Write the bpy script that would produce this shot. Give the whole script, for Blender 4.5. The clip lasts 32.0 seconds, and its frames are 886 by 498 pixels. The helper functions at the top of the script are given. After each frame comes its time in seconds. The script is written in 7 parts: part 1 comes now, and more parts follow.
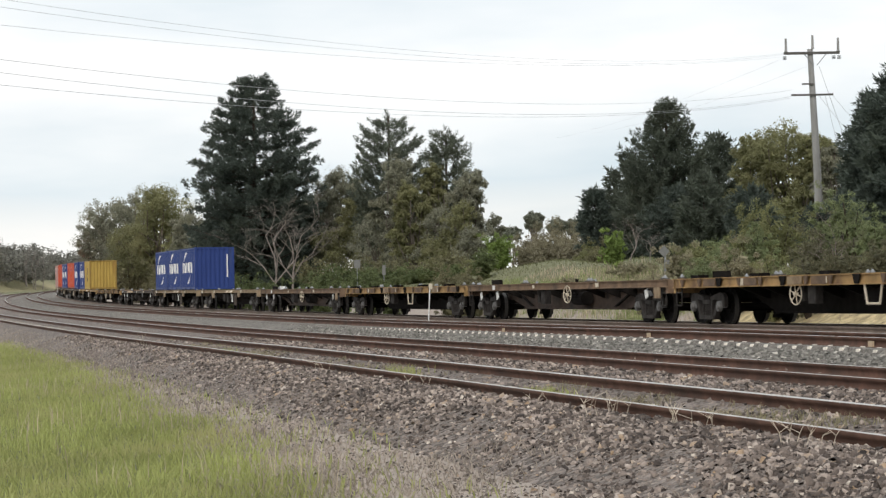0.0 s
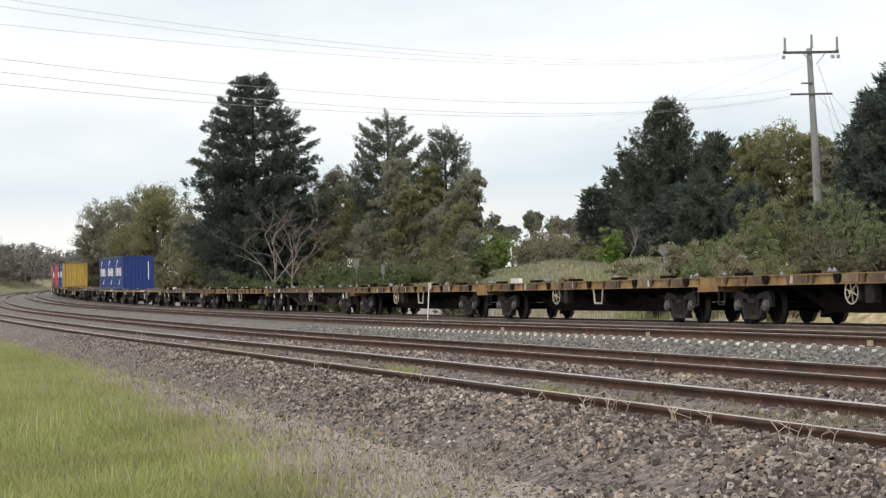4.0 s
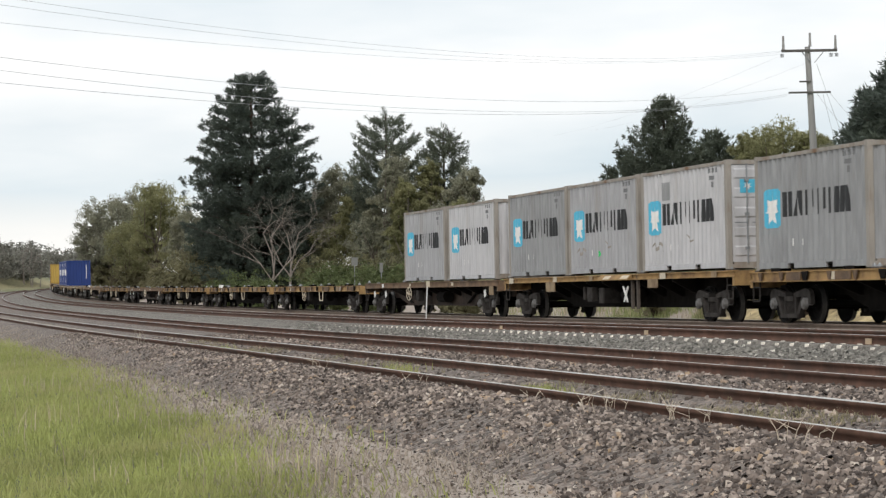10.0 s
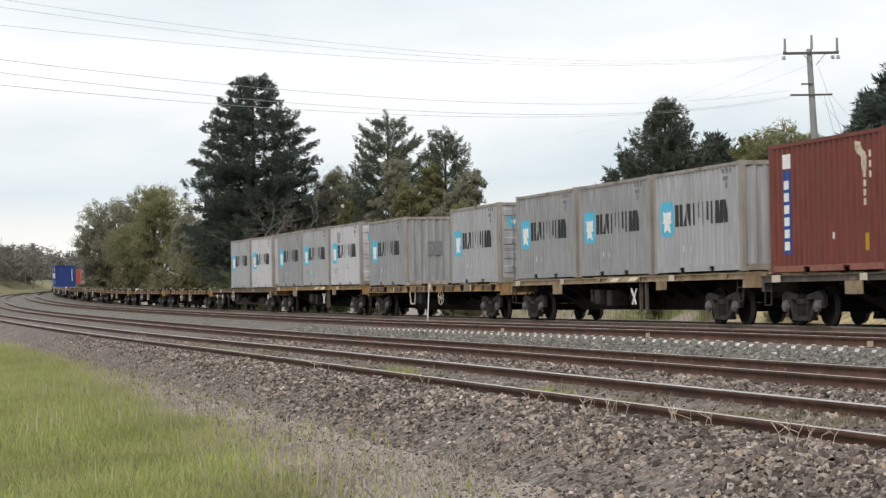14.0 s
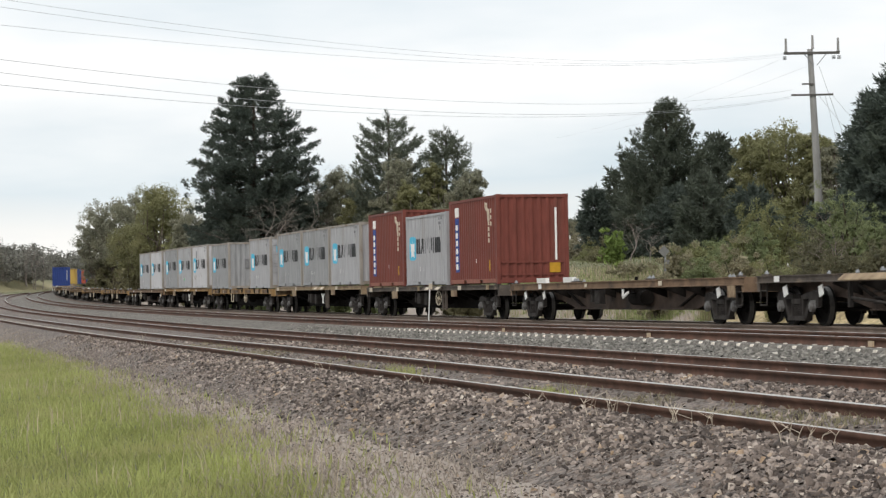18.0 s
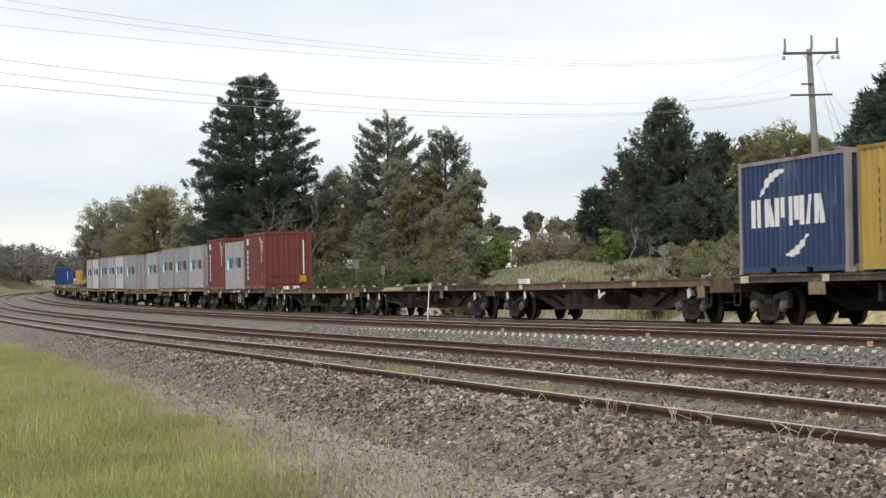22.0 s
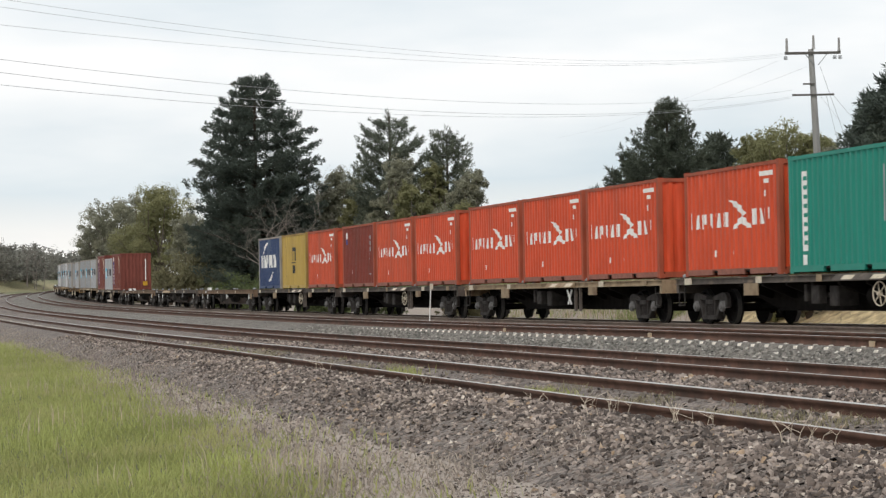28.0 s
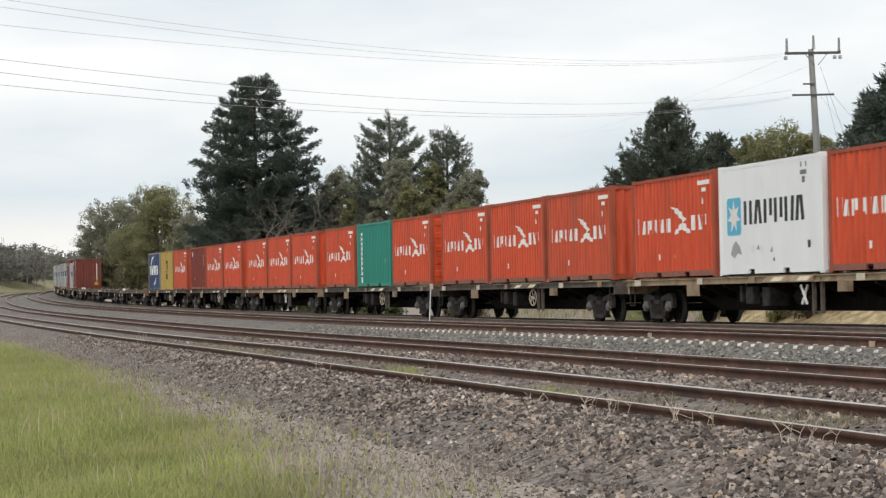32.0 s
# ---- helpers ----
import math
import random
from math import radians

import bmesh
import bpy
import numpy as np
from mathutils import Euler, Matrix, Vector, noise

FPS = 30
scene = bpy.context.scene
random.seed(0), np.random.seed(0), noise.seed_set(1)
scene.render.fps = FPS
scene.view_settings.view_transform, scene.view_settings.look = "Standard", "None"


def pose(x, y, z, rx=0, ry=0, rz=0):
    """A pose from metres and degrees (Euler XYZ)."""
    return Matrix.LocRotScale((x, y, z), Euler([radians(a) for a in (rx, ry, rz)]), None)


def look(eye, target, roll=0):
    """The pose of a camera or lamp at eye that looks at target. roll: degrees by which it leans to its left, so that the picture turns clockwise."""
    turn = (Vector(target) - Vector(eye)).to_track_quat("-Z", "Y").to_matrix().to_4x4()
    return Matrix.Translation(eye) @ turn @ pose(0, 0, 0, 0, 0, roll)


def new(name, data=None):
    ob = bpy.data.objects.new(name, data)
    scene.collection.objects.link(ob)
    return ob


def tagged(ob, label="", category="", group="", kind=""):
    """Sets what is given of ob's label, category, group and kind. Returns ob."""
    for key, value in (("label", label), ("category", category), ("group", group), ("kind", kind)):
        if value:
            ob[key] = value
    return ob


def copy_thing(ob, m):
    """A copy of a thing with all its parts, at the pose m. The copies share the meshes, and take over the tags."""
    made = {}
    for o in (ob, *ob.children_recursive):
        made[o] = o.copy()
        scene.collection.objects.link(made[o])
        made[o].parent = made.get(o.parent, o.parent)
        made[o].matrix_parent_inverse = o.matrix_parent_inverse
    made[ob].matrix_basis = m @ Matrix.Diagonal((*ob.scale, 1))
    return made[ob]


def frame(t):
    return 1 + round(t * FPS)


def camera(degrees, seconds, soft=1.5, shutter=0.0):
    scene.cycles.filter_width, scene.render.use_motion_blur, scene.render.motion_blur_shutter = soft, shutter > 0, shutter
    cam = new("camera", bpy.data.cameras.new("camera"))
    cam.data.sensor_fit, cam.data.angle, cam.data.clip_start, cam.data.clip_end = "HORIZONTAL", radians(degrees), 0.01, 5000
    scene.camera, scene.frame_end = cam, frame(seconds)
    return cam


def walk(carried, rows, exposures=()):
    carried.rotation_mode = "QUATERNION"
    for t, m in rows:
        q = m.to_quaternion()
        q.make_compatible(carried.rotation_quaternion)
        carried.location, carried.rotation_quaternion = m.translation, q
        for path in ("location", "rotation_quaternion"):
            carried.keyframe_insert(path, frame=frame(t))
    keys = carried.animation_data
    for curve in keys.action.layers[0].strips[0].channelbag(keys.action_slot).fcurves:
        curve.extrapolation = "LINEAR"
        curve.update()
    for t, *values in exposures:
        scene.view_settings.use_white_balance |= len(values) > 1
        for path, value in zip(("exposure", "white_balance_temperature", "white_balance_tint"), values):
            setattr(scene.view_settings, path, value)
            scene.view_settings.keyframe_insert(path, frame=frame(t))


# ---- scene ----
# The camera stands beside the line on a light tripod and sways by a hair.
EYE = Vector((0.0, 0.0, 0.891))
LENS = 22.056          # degrees across
PITCH, LEAN = 1.110, -1.046
cam = camera(LENS, 32.0, soft=1.33, shutter=0.15)


def aim(dx, dy):
    """The pose for a sway of dx, dy milliradians to the right and downwards."""
    yaw, tilt = dx / 1000, radians(PITCH) + dy / 1000
    way = Vector((math.sin(yaw) * math.cos(tilt), math.cos(yaw) * math.cos(tilt), math.sin(tilt)))
    return look(EYE, EYE + way * 50, LEAN)


walk(cam, [
    (0, aim(0, 0)), (0.5, aim(0, 0)), (1, aim(-0.4, 0)), (1.5, aim(-0.4, 0)),
    (2, aim(-0.4, 0)), (2.5, aim(0, 0)), (3, aim(0.4, 0)), (3.5, aim(0.4, -0.4)),
    (5.5, aim(0, 0)), (6, aim(-0.4, 0)), (6.5, aim(-0.4, 0)), (7, aim(-0.4, 0)),
    (7.5, aim(0, 0)), (8, aim(-0.4, -0.4)), (8.5, aim(0, -0.4)), (9, aim(0.4, -0.4)),
    (9.5, aim(0, -0.8)), (10, aim(1.1, -1.1)), (10.5, aim(0.7, -0.8)), (11, aim(0, 0)),
    (13, aim(0, 0)), (13.5, aim(0.4, 0)), (14, aim(0.4, 0)), (14.5, aim(-0.4, 0)),
    (16.5, aim(0, 0)), (20, aim(0, 0)), (20.5, aim(0.4, 0)), (21, aim(0, 0)),
    (21.5, aim(0.4, 0)), (22, aim(0.4, 0)), (22.5, aim(0, 0)), (23, aim(0, 0)),
    (23.5, aim(0.4, 0)), (24, aim(0, 0)), (25, aim(0, 0)), (25.5, aim(0.4, 0)),
    (27.5, aim(-0.4, 0)), (28, aim(-0.4, 0)), (28.5, aim(0, 0)), (29, aim(0.4, 0)),
    (29.5, aim(-0.4, 0)), (30, aim(-0.4, 0)), (30.5, aim(0, 0)), (31, aim(0, 0)),
    (31.5, aim(-0.4, 0)), (32, aim(-0.4, 0)),
], [(0, 0.05), (7, 0.05), (12, 0.02), (24, 0.02), (30, -0.04), (32, -0.04)])

# ---- world and light: a bright overcast sky with thin cloud, weak high sun behind it ----
world = bpy.data.worlds.new("world")
scene.world = world
world.use_nodes = True
wn, wl = world.node_tree.nodes, world.node_tree.links
wn.clear()
sky = wn.new("ShaderNodeTexSky")
sky.sky_type, sky.sun_disc = "NISHITA", False
sky.sun_elevation, sky.sun_rotation = radians(43), radians(200)
sky.air_density, sky.dust_density = 1.0, 2.0
sky_gain = wn.new("ShaderNodeMix")
sky_gain.data_type, sky_gain.blend_type = "RGBA", "MULTIPLY"
sky_gain.inputs[0].default_value = 1.0
sky_gain.inputs[7].default_value = (0.10, 0.10, 0.10, 1)
wl.new(sky.outputs[0], sky_gain.inputs[6])
coord = wn.new("ShaderNodeTexCoord")
mapp = wn.new("ShaderNodeMapping")
mapp.inputs["Scale"].default_value = (2.2, 2.2, 9.0)
wl.new(coord.outputs["Generated"], mapp.inputs["Vector"])
cl = wn.new("ShaderNodeTexNoise")
cl.inputs["Scale"].default_value, cl.inputs["Detail"].default_value, cl.inputs["Roughness"].default_value = 1.7, 5.0, 0.5
wl.new(mapp.outputs[0], cl.inputs["Vector"])
ramp = wn.new("ShaderNodeValToRGB")
ramp.color_ramp.elements[0].position, ramp.color_ramp.elements[0].color = 0.34, (0.78, 0.845, 0.885, 1)
ramp.color_ramp.elements[1].position, ramp.color_ramp.elements[1].color = 0.60, (1.06, 1.05, 1.04, 1)
wl.new(cl.outputs["Fac"], ramp.inputs["Fac"])
# layers of cloud by height: pale at the skyline, a blue-grey shelf above it, bright overhead
split = wn.new("ShaderNodeSeparateXYZ")
wl.new(coord.outputs["Generated"], split.inputs[0])
shelf = wn.new("ShaderNodeValToRGB")
stops = ((0.0, (0.99, 0.98, 0.95)), (0.33, (0.99, 0.975, 0.95)), (0.42, (0.76, 0.83, 0.875)), (0.56, (0.86, 0.895, 0.92)), (0.72, (1.0, 1.0, 1.0)), (1.0, (0.97, 0.98, 0.985)))
while len(shelf.color_ramp.elements) < len(stops):
    shelf.color_ramp.elements.new(0.5)
for el, (pos, col) in zip(shelf.color_ramp.elements, stops):
    el.position, el.color = pos, (*col, 1)
warp = wn.new("ShaderNodeMath")
warp.operation = "MULTIPLY_ADD"
warp.inputs[1].default_value = 0.07
wl.new(cl.outputs["Fac"], warp.inputs[0]), wl.new(split.outputs["Z"], warp.inputs[2])
height = wn.new("ShaderNodeMapRange")
height.inputs["From Min"].default_value, height.inputs["From Max"].default_value = 0.0, 0.20
wl.new(warp.outputs[0], height.inputs["Value"])
wl.new(height.outputs[0], shelf.inputs["Fac"])
cloud = wn.new("ShaderNodeMix")
cloud.data_type, cloud.blend_type = "RGBA", "MULTIPLY"
cloud.inputs[0].default_value = 1.0
wl.new(ramp.outputs[0], cloud.inputs[6]), wl.new(shelf.outputs[0], cloud.inputs[7])
cover = wn.new("ShaderNodeMix")
cover.data_type = "RGBA"
cover.inputs[0].default_value = 0.9
wl.new(sky_gain.outputs[2], cover.inputs[6])
wl.new(cloud.outputs[2], cover.inputs[7])
bg = wn.new("ShaderNodeBackground")
bg.inputs["Strength"].default_value = 1.06
wl.new(cover.outputs[2], bg.inputs["Color"])
wo = wn.new("ShaderNodeOutputWorld")
wl.new(bg.outputs[0], wo.inputs["Surface"])

sun = new("sun", bpy.data.lights.new("sun", "SUN"))
sun.data.energy, sun.data.angle, sun.data.color = 1.15, radians(14), (1.0, 0.96, 0.9)
sun.matrix_world = look((-30, -90, 88), (0, 0, 0))
scene.view_settings.exposure = 0.0

# ---- materials ----
def material(name, base, rough=0.7, metal=0.0, vary=0.25, scale=6.0, dirt=None, dirt_amount=0.0, dirt_scale=1.2,
             bump=0.0, bump_scale=30.0, island=0.0, per_object=0.0, streak=1.0, through_light=0.0, gloss=0.3):
    """A surface with grain at two scales: fine mottling, and patches of dirt or wear in a second colour."""
    m = bpy.data.materials.new(name)
    m.use_nodes = True
    n, l = m.node_tree.nodes, m.node_tree.links
    p = n["Principled BSDF"]
    p.inputs["Roughness"].default_value, p.inputs["Metallic"].default_value = rough, metal
    p.inputs["Specular IOR Level"].default_value = gloss
    tc = n.new("ShaderNodeTexCoord")
    mp = n.new("ShaderNodeMapping")
    mp.inputs["Scale"].default_value = (1, 1, 1 / streak)
    l.new(tc.outputs["Object"], mp.inputs["Vector"])
    fine = n.new("ShaderNodeTexNoise")
    fine.inputs["Scale"].default_value, fine.inputs["Detail"].default_value = scale, 6
    l.new(mp.outputs[0], fine.inputs["Vector"])
    value = n.new("ShaderNodeMapRange")
    value.inputs["From Min"].default_value, value.inputs["From Max"].default_value = 0.3, 0.7
    value.inputs["To Min"].default_value, value.inputs["To Max"].default_value = 1 - vary, 1 + vary
    l.new(fine.outputs["Fac"], value.inputs["Value"])
    last = value.outputs[0]
    if island or per_object:
        src = n.new("ShaderNodeNewGeometry") if island else n.new("ShaderNodeObjectInfo")
        out = src.outputs["Random Per Island"] if island else src.outputs["Random"]
        r = n.new("ShaderNodeMapRange")
        a = island or per_object
        r.inputs["To Min"].default_value, r.inputs["To Max"].default_value = 1 - a, 1 + a
        l.new(out, r.inputs["Value"])
        mu = n.new("ShaderNodeMath")
        mu.operation = "MULTIPLY"
        l.new(last, mu.inputs[0]), l.new(r.outputs[0], mu.inputs[1])
        last = mu.outputs[0]
    tint = n.new("ShaderNodeMix")
    tint.data_type, tint.blend_type = "RGBA", "MULTIPLY"
    tint.inputs[0].default_value = 1.0
    tint.inputs[6].default_value = (*base, 1)
    grey = n.new("ShaderNodeCombineColor")
    for i in range(3):
        l.new(last, grey.inputs[i])
    l.new(grey.outputs[0], tint.inputs[7])
    colour = tint.outputs[2]
    if dirt:
        big = n.new("ShaderNodeTexNoise")
        big.inputs["Scale"].default_value, big.inputs["Detail"].default_value, big.inputs["Roughness"].default_value = dirt_scale, 7, 0.65
        l.new(mp.outputs[0], big.inputs["Vector"])
        mask = n.new("ShaderNodeMapRange")
        lo = 0.72 - 0.45 * dirt_amount
        mask.inputs["From Min"].default_value, mask.inputs["From Max"].default_value = lo, lo + 0.16
        l.new(big.outputs["Fac"], mask.inputs["Value"])
        mx = n.new("ShaderNodeMix")
        mx.data_type = "RGBA"
        mx.inputs[7].default_value = (*dirt, 1)
        l.new(mask.outputs[0], mx.inputs[0]), l.new(colour, mx.inputs[6])
        colour = mx.outputs[2]
    l.new(colour, p.inputs["Base Color"])
    if bump:
        tex = n.new("ShaderNodeTexNoise")
        tex.inputs["Scale"].default_value, tex.inputs["Detail"].default_value = bump_scale, 5
        l.new(tc.outputs["Object"], tex.inputs["Vector"])
        b = n.new("ShaderNodeBump")
        b.inputs["Strength"].default_value, b.inputs["Distance"].default_value = 1.0, bump
        l.new(tex.outputs["Fac"], b.inputs["Height"]), l.new(b.outputs[0], p.inputs["Normal"])
    if through_light:
        tr, mixer = n.new("ShaderNodeBsdfTranslucent"), n.new("ShaderNodeMixShader")
        mixer.inputs[0].default_value = through_light
        l.new(colour, tr.inputs["Color"])
        l.new(p.outputs[0], mixer.inputs[1]), l.new(tr.outputs[0], mixer.inputs[2])
        l.new(mixer.outputs[0], n["Material Output"].inputs["Surface"])
    return m


M = {
    "rail_side": material("rusty_rail_steel", (0.112, 0.059, 0.041), 0.85, 0.0, 0.35, 4, (0.070, 0.043, 0.032), 0.5, 0.8, 0.002, 60),
    "rail_top": material("polished_rail_head", (0.55, 0.53, 0.50), 0.40, 0.8, 0.12, 3, (0.36, 0.31, 0.27), 0.2, 1.5),
    "concrete": material("pale_concrete", (0.86, 0.79, 0.70), 0.9, 0, 0.12, 9, (0.50, 0.45, 0.39), 0.2, 2.0, 0.003, 40, per_object=0.15),
    "timber": material("weathered_sleeper_timber", (0.44, 0.39, 0.33), 0.95, 0, 0.35, 12, (0.14, 0.115, 0.09), 0.4, 3, 0.006, 30, per_object=0.3),
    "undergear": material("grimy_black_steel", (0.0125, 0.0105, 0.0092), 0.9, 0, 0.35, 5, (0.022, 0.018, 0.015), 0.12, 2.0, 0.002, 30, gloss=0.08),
    "bogie": material("dusty_bogie_casting", (0.042, 0.037, 0.034), 0.85, 0, 0.35, 6, (0.070, 0.060, 0.052), 0.25, 3.0, 0.003, 30, gloss=0.15),
    "axlebox": material("pale_axle_cap", (0.15, 0.145, 0.14), 0.6, 0.2, 0.2, 10, (0.10, 0.085, 0.07), 0.3, 6),
    "wheel": material("dark_wheel_steel", (0.007, 0.006, 0.0055), 0.8, 0.0, 0.25, 8, (0.02, 0.015, 0.012), 0.2, 4, gloss=0.12),
    "tread": material("worn_wheel_tread", (0.11, 0.105, 0.10), 0.55, 0.8, 0.1, 10),
    "deck_ochre": material("ochre_wagon_paint", (0.36, 0.225, 0.095), 0.8, 0, 0.25, 3, (0.17, 0.10, 0.055), 0.5, 1.4, 0.002, 40),
    "deck_tan": material("tan_wagon_paint", (0.33, 0.245, 0.155), 0.8, 0, 0.22, 3, (0.16, 0.10, 0.06), 0.5, 1.4, 0.002, 40),
    "deck_brown": material("rust_brown_wagon_paint", (0.20, 0.130, 0.082), 0.85, 0, 0.25, 3, (0.085, 0.062, 0.048), 0.5, 1.4, 0.002, 40),
    "deck_grey": material("dark_grey_wagon_paint", (0.098, 0.080, 0.067), 0.8, 0, 0.3, 3, (0.26, 0.195, 0.14), 0.36, 2.2, 0.002, 40),
    "web_brown": material("grimy_brown_web_plate", (0.064, 0.043, 0.032), 0.8, 0, 0.35, 3, (0.022, 0.018, 0.016), 0.5, 1.2, 0.002, 30),
    "white_paint": material("white_paint", (0.78, 0.77, 0.74), 0.55, 0, 0.06, 8, (0.45, 0.40, 0.34), 0.15, 3),
    "cream_paint": material("faded_cream_paint", (0.62, 0.54, 0.42), 0.6, 0, 0.12, 8, (0.35, 0.22, 0.12), 0.3, 5),
    "pale_grey": material("pale_grey_container_paint", (0.385, 0.382, 0.392), 0.55, 0, 0.15, 5, (0.30, 0.27, 0.235), 0.34, 0.9, streak=5),
    "pale_warm": material("weathered_grey_container_paint", (0.302, 0.304, 0.308), 0.6, 0, 0.18, 5, (0.275, 0.256, 0.242), 0.30, 0.9, streak=5),
    "pale_light": material("light_grey_container_paint", (0.53, 0.52, 0.53), 0.5, 0, 0.12, 5, (0.38, 0.34, 0.295), 0.28, 0.9, streak=5),
    "white_cont": material("white_reefer_paint", (0.88, 0.885, 0.88), 0.45, 0, 0.03, 2, (0.55, 0.52, 0.46), 0.14, 0.9, streak=3),
    "post_rust": material("rust_stained_frame", (0.33, 0.30, 0.265), 0.7, 0, 0.18, 4, (0.20, 0.115, 0.065), 0.48, 1.5, streak=4),
    "post_red": material("rusty_brown_red_frame", (0.36, 0.082, 0.042), 0.7, 0, 0.2, 4, (0.20, 0.085, 0.05), 0.45, 1.5, streak=4),
    "post_ochre": material("rusty_ochre_frame", (0.33, 0.215, 0.06), 0.7, 0, 0.2, 4, (0.20, 0.11, 0.045), 0.45, 1.5, streak=4),
    "red_hs": material("orange_red_container_paint", (0.61, 0.080, 0.028), 0.5, 0, 0.16, 5, (0.40, 0.075, 0.036), 0.36, 0.9, streak=5),
    "red_hs_dull": material("faded_red_container_paint", (0.55, 0.088, 0.038), 0.6, 0, 0.18, 5, (0.34, 0.095, 0.058), 0.42, 0.9, streak=5),
    "maroon": material("maroon_container_paint", (0.175, 0.048, 0.035), 0.6, 0, 0.18, 5, (0.15, 0.055, 0.04), 0.4, 1.0, streak=4),
    "maroon_dark": material("brown_maroon_container_paint", (0.20, 0.040, 0.026), 0.65, 0, 0.18, 5, (0.14, 0.05, 0.035), 0.4, 1.0, streak=4),
    "blue": material("navy_blue_container_paint", (0.027, 0.050, 0.128), 0.5, 0, 0.22, 5, (0.14, 0.18, 0.26), 0.36, 0.9, streak=4),
    "bright_blue": material("royal_blue_container_paint", (0.024, 0.050, 0.195), 0.5, 0, 0.08, 2, (0.036, 0.058, 0.16), 0.25, 0.9, streak=4),
    "yellow": material("mustard_yellow_container_paint", (0.47, 0.32, 0.080), 0.55, 0, 0.12, 5, (0.36, 0.22, 0.06), 0.35, 0.9, streak=5),
    "green": material("sea_green_container_paint", (0.018, 0.235, 0.175), 0.5, 0, 0.06, 2, (0.035, 0.19, 0.15), 0.25, 0.9, streak=4),
    "pink": material("chalky_pink_container_paint", (0.45, 0.27, 0.24), 0.6, 0, 0.08, 2, (0.3, 0.18, 0.15), 0.3, 0.9),
    "rail_dust": material("dusty_red_bottom_rail", (0.29, 0.115, 0.082), 0.75, 0, 0.2, 6, (0.18, 0.085, 0.06), 0.4, 2.0),
    "decal_black": material("black_lettering_film", (0.035, 0.036, 0.038), 0.6, 0, 0.1, 8, (0.35, 0.36, 0.36), 0.22, 3.5),
    "decal_grey": material("faded_grey_marking_film", (0.19, 0.19, 0.195), 0.6, 0, 0.1, 8, (0.33, 0.33, 0.33), 0.3, 4.0),
    "decal_white": material("white_lettering_film", (0.82, 0.80, 0.77), 0.55, 0, 0.05, 8, (0.62, 0.40, 0.34), 0.1, 3.5),
    "decal_cyan": material("sky_blue_film", (0.10, 0.47, 0.66), 0.5, 0, 0.06, 8, (0.3, 0.45, 0.5), 0.15, 3.5),
    "decal_blue": material("blue_film", (0.035, 0.07, 0.26), 0.55, 0, 0.1, 8),
    "decal_yellow": material("yellow_warning_film", (0.50, 0.27, 0.02), 0.55, 0, 0.1, 8),
    "green_dot": material("green_sticker", (0.02, 0.48, 0.12), 0.5),
    "floor_under": material("dark_container_floor", (0.03, 0.028, 0.025), 0.9),
    "pole_wood": material("weathered_grey_pole_timber", (0.30, 0.295, 0.285), 0.9, 0, 0.2, 3, (0.2, 0.18, 0.16), 0.35, 0.8, 0.006, 12, streak=6),
    "arm_wood": material("dark_crossarm_timber", (0.115, 0.108, 0.10), 0.9, 0, 0.2, 5),
    "steel_grey": material("galvanised_steel", (0.32, 0.33, 0.34), 0.5, 0.6, 0.12, 6),
    "insulator": material("glazed_insulator", (0.30, 0.29, 0.28), 0.3),
    "wire": material("dull_line_wire", (0.46, 0.47, 0.49), 0.6, 0.2, 0.1, 2),
    "bark_dark": material("dark_pine_bark", (0.075, 0.058, 0.045), 0.95, 0, 0.35, 4, (0.035, 0.028, 0.022), 0.4, 1.5, 0.02, 8),
    "bark_pale": material("pale_gum_bark", (0.165, 0.138, 0.115), 0.9, 0, 0.3, 2, (0.08, 0.062, 0.052), 0.45, 0.9, 0.01, 8),
    "bark_dead": material("bleached_dead_wood", (0.25, 0.215, 0.19), 0.95, 0, 0.25, 3, (0.16, 0.13, 0.115), 0.4, 1.0),
    "sign_white": material("white_sign_face", (0.19, 0.19, 0.18), 0.5, 0, 0.1, 6),
    "rail_grey": material("dusty_brown_rail_steel", (0.215, 0.165, 0.132), 0.8, 0.1, 0.2, 4, (0.13, 0.085, 0.062), 0.4, 0.8, 0.002, 60),
    "ear_tag": material("ochre_rail_joint_paint", (0.46, 0.35, 0.24), 0.8),
}


def leaf(name, base, second, island=0.4, scale=0.3, through_light=0.38):
    return material(name, base, 0.7, 0, 0.22, 0.6, second, 0.45, scale, island=island, through_light=through_light)


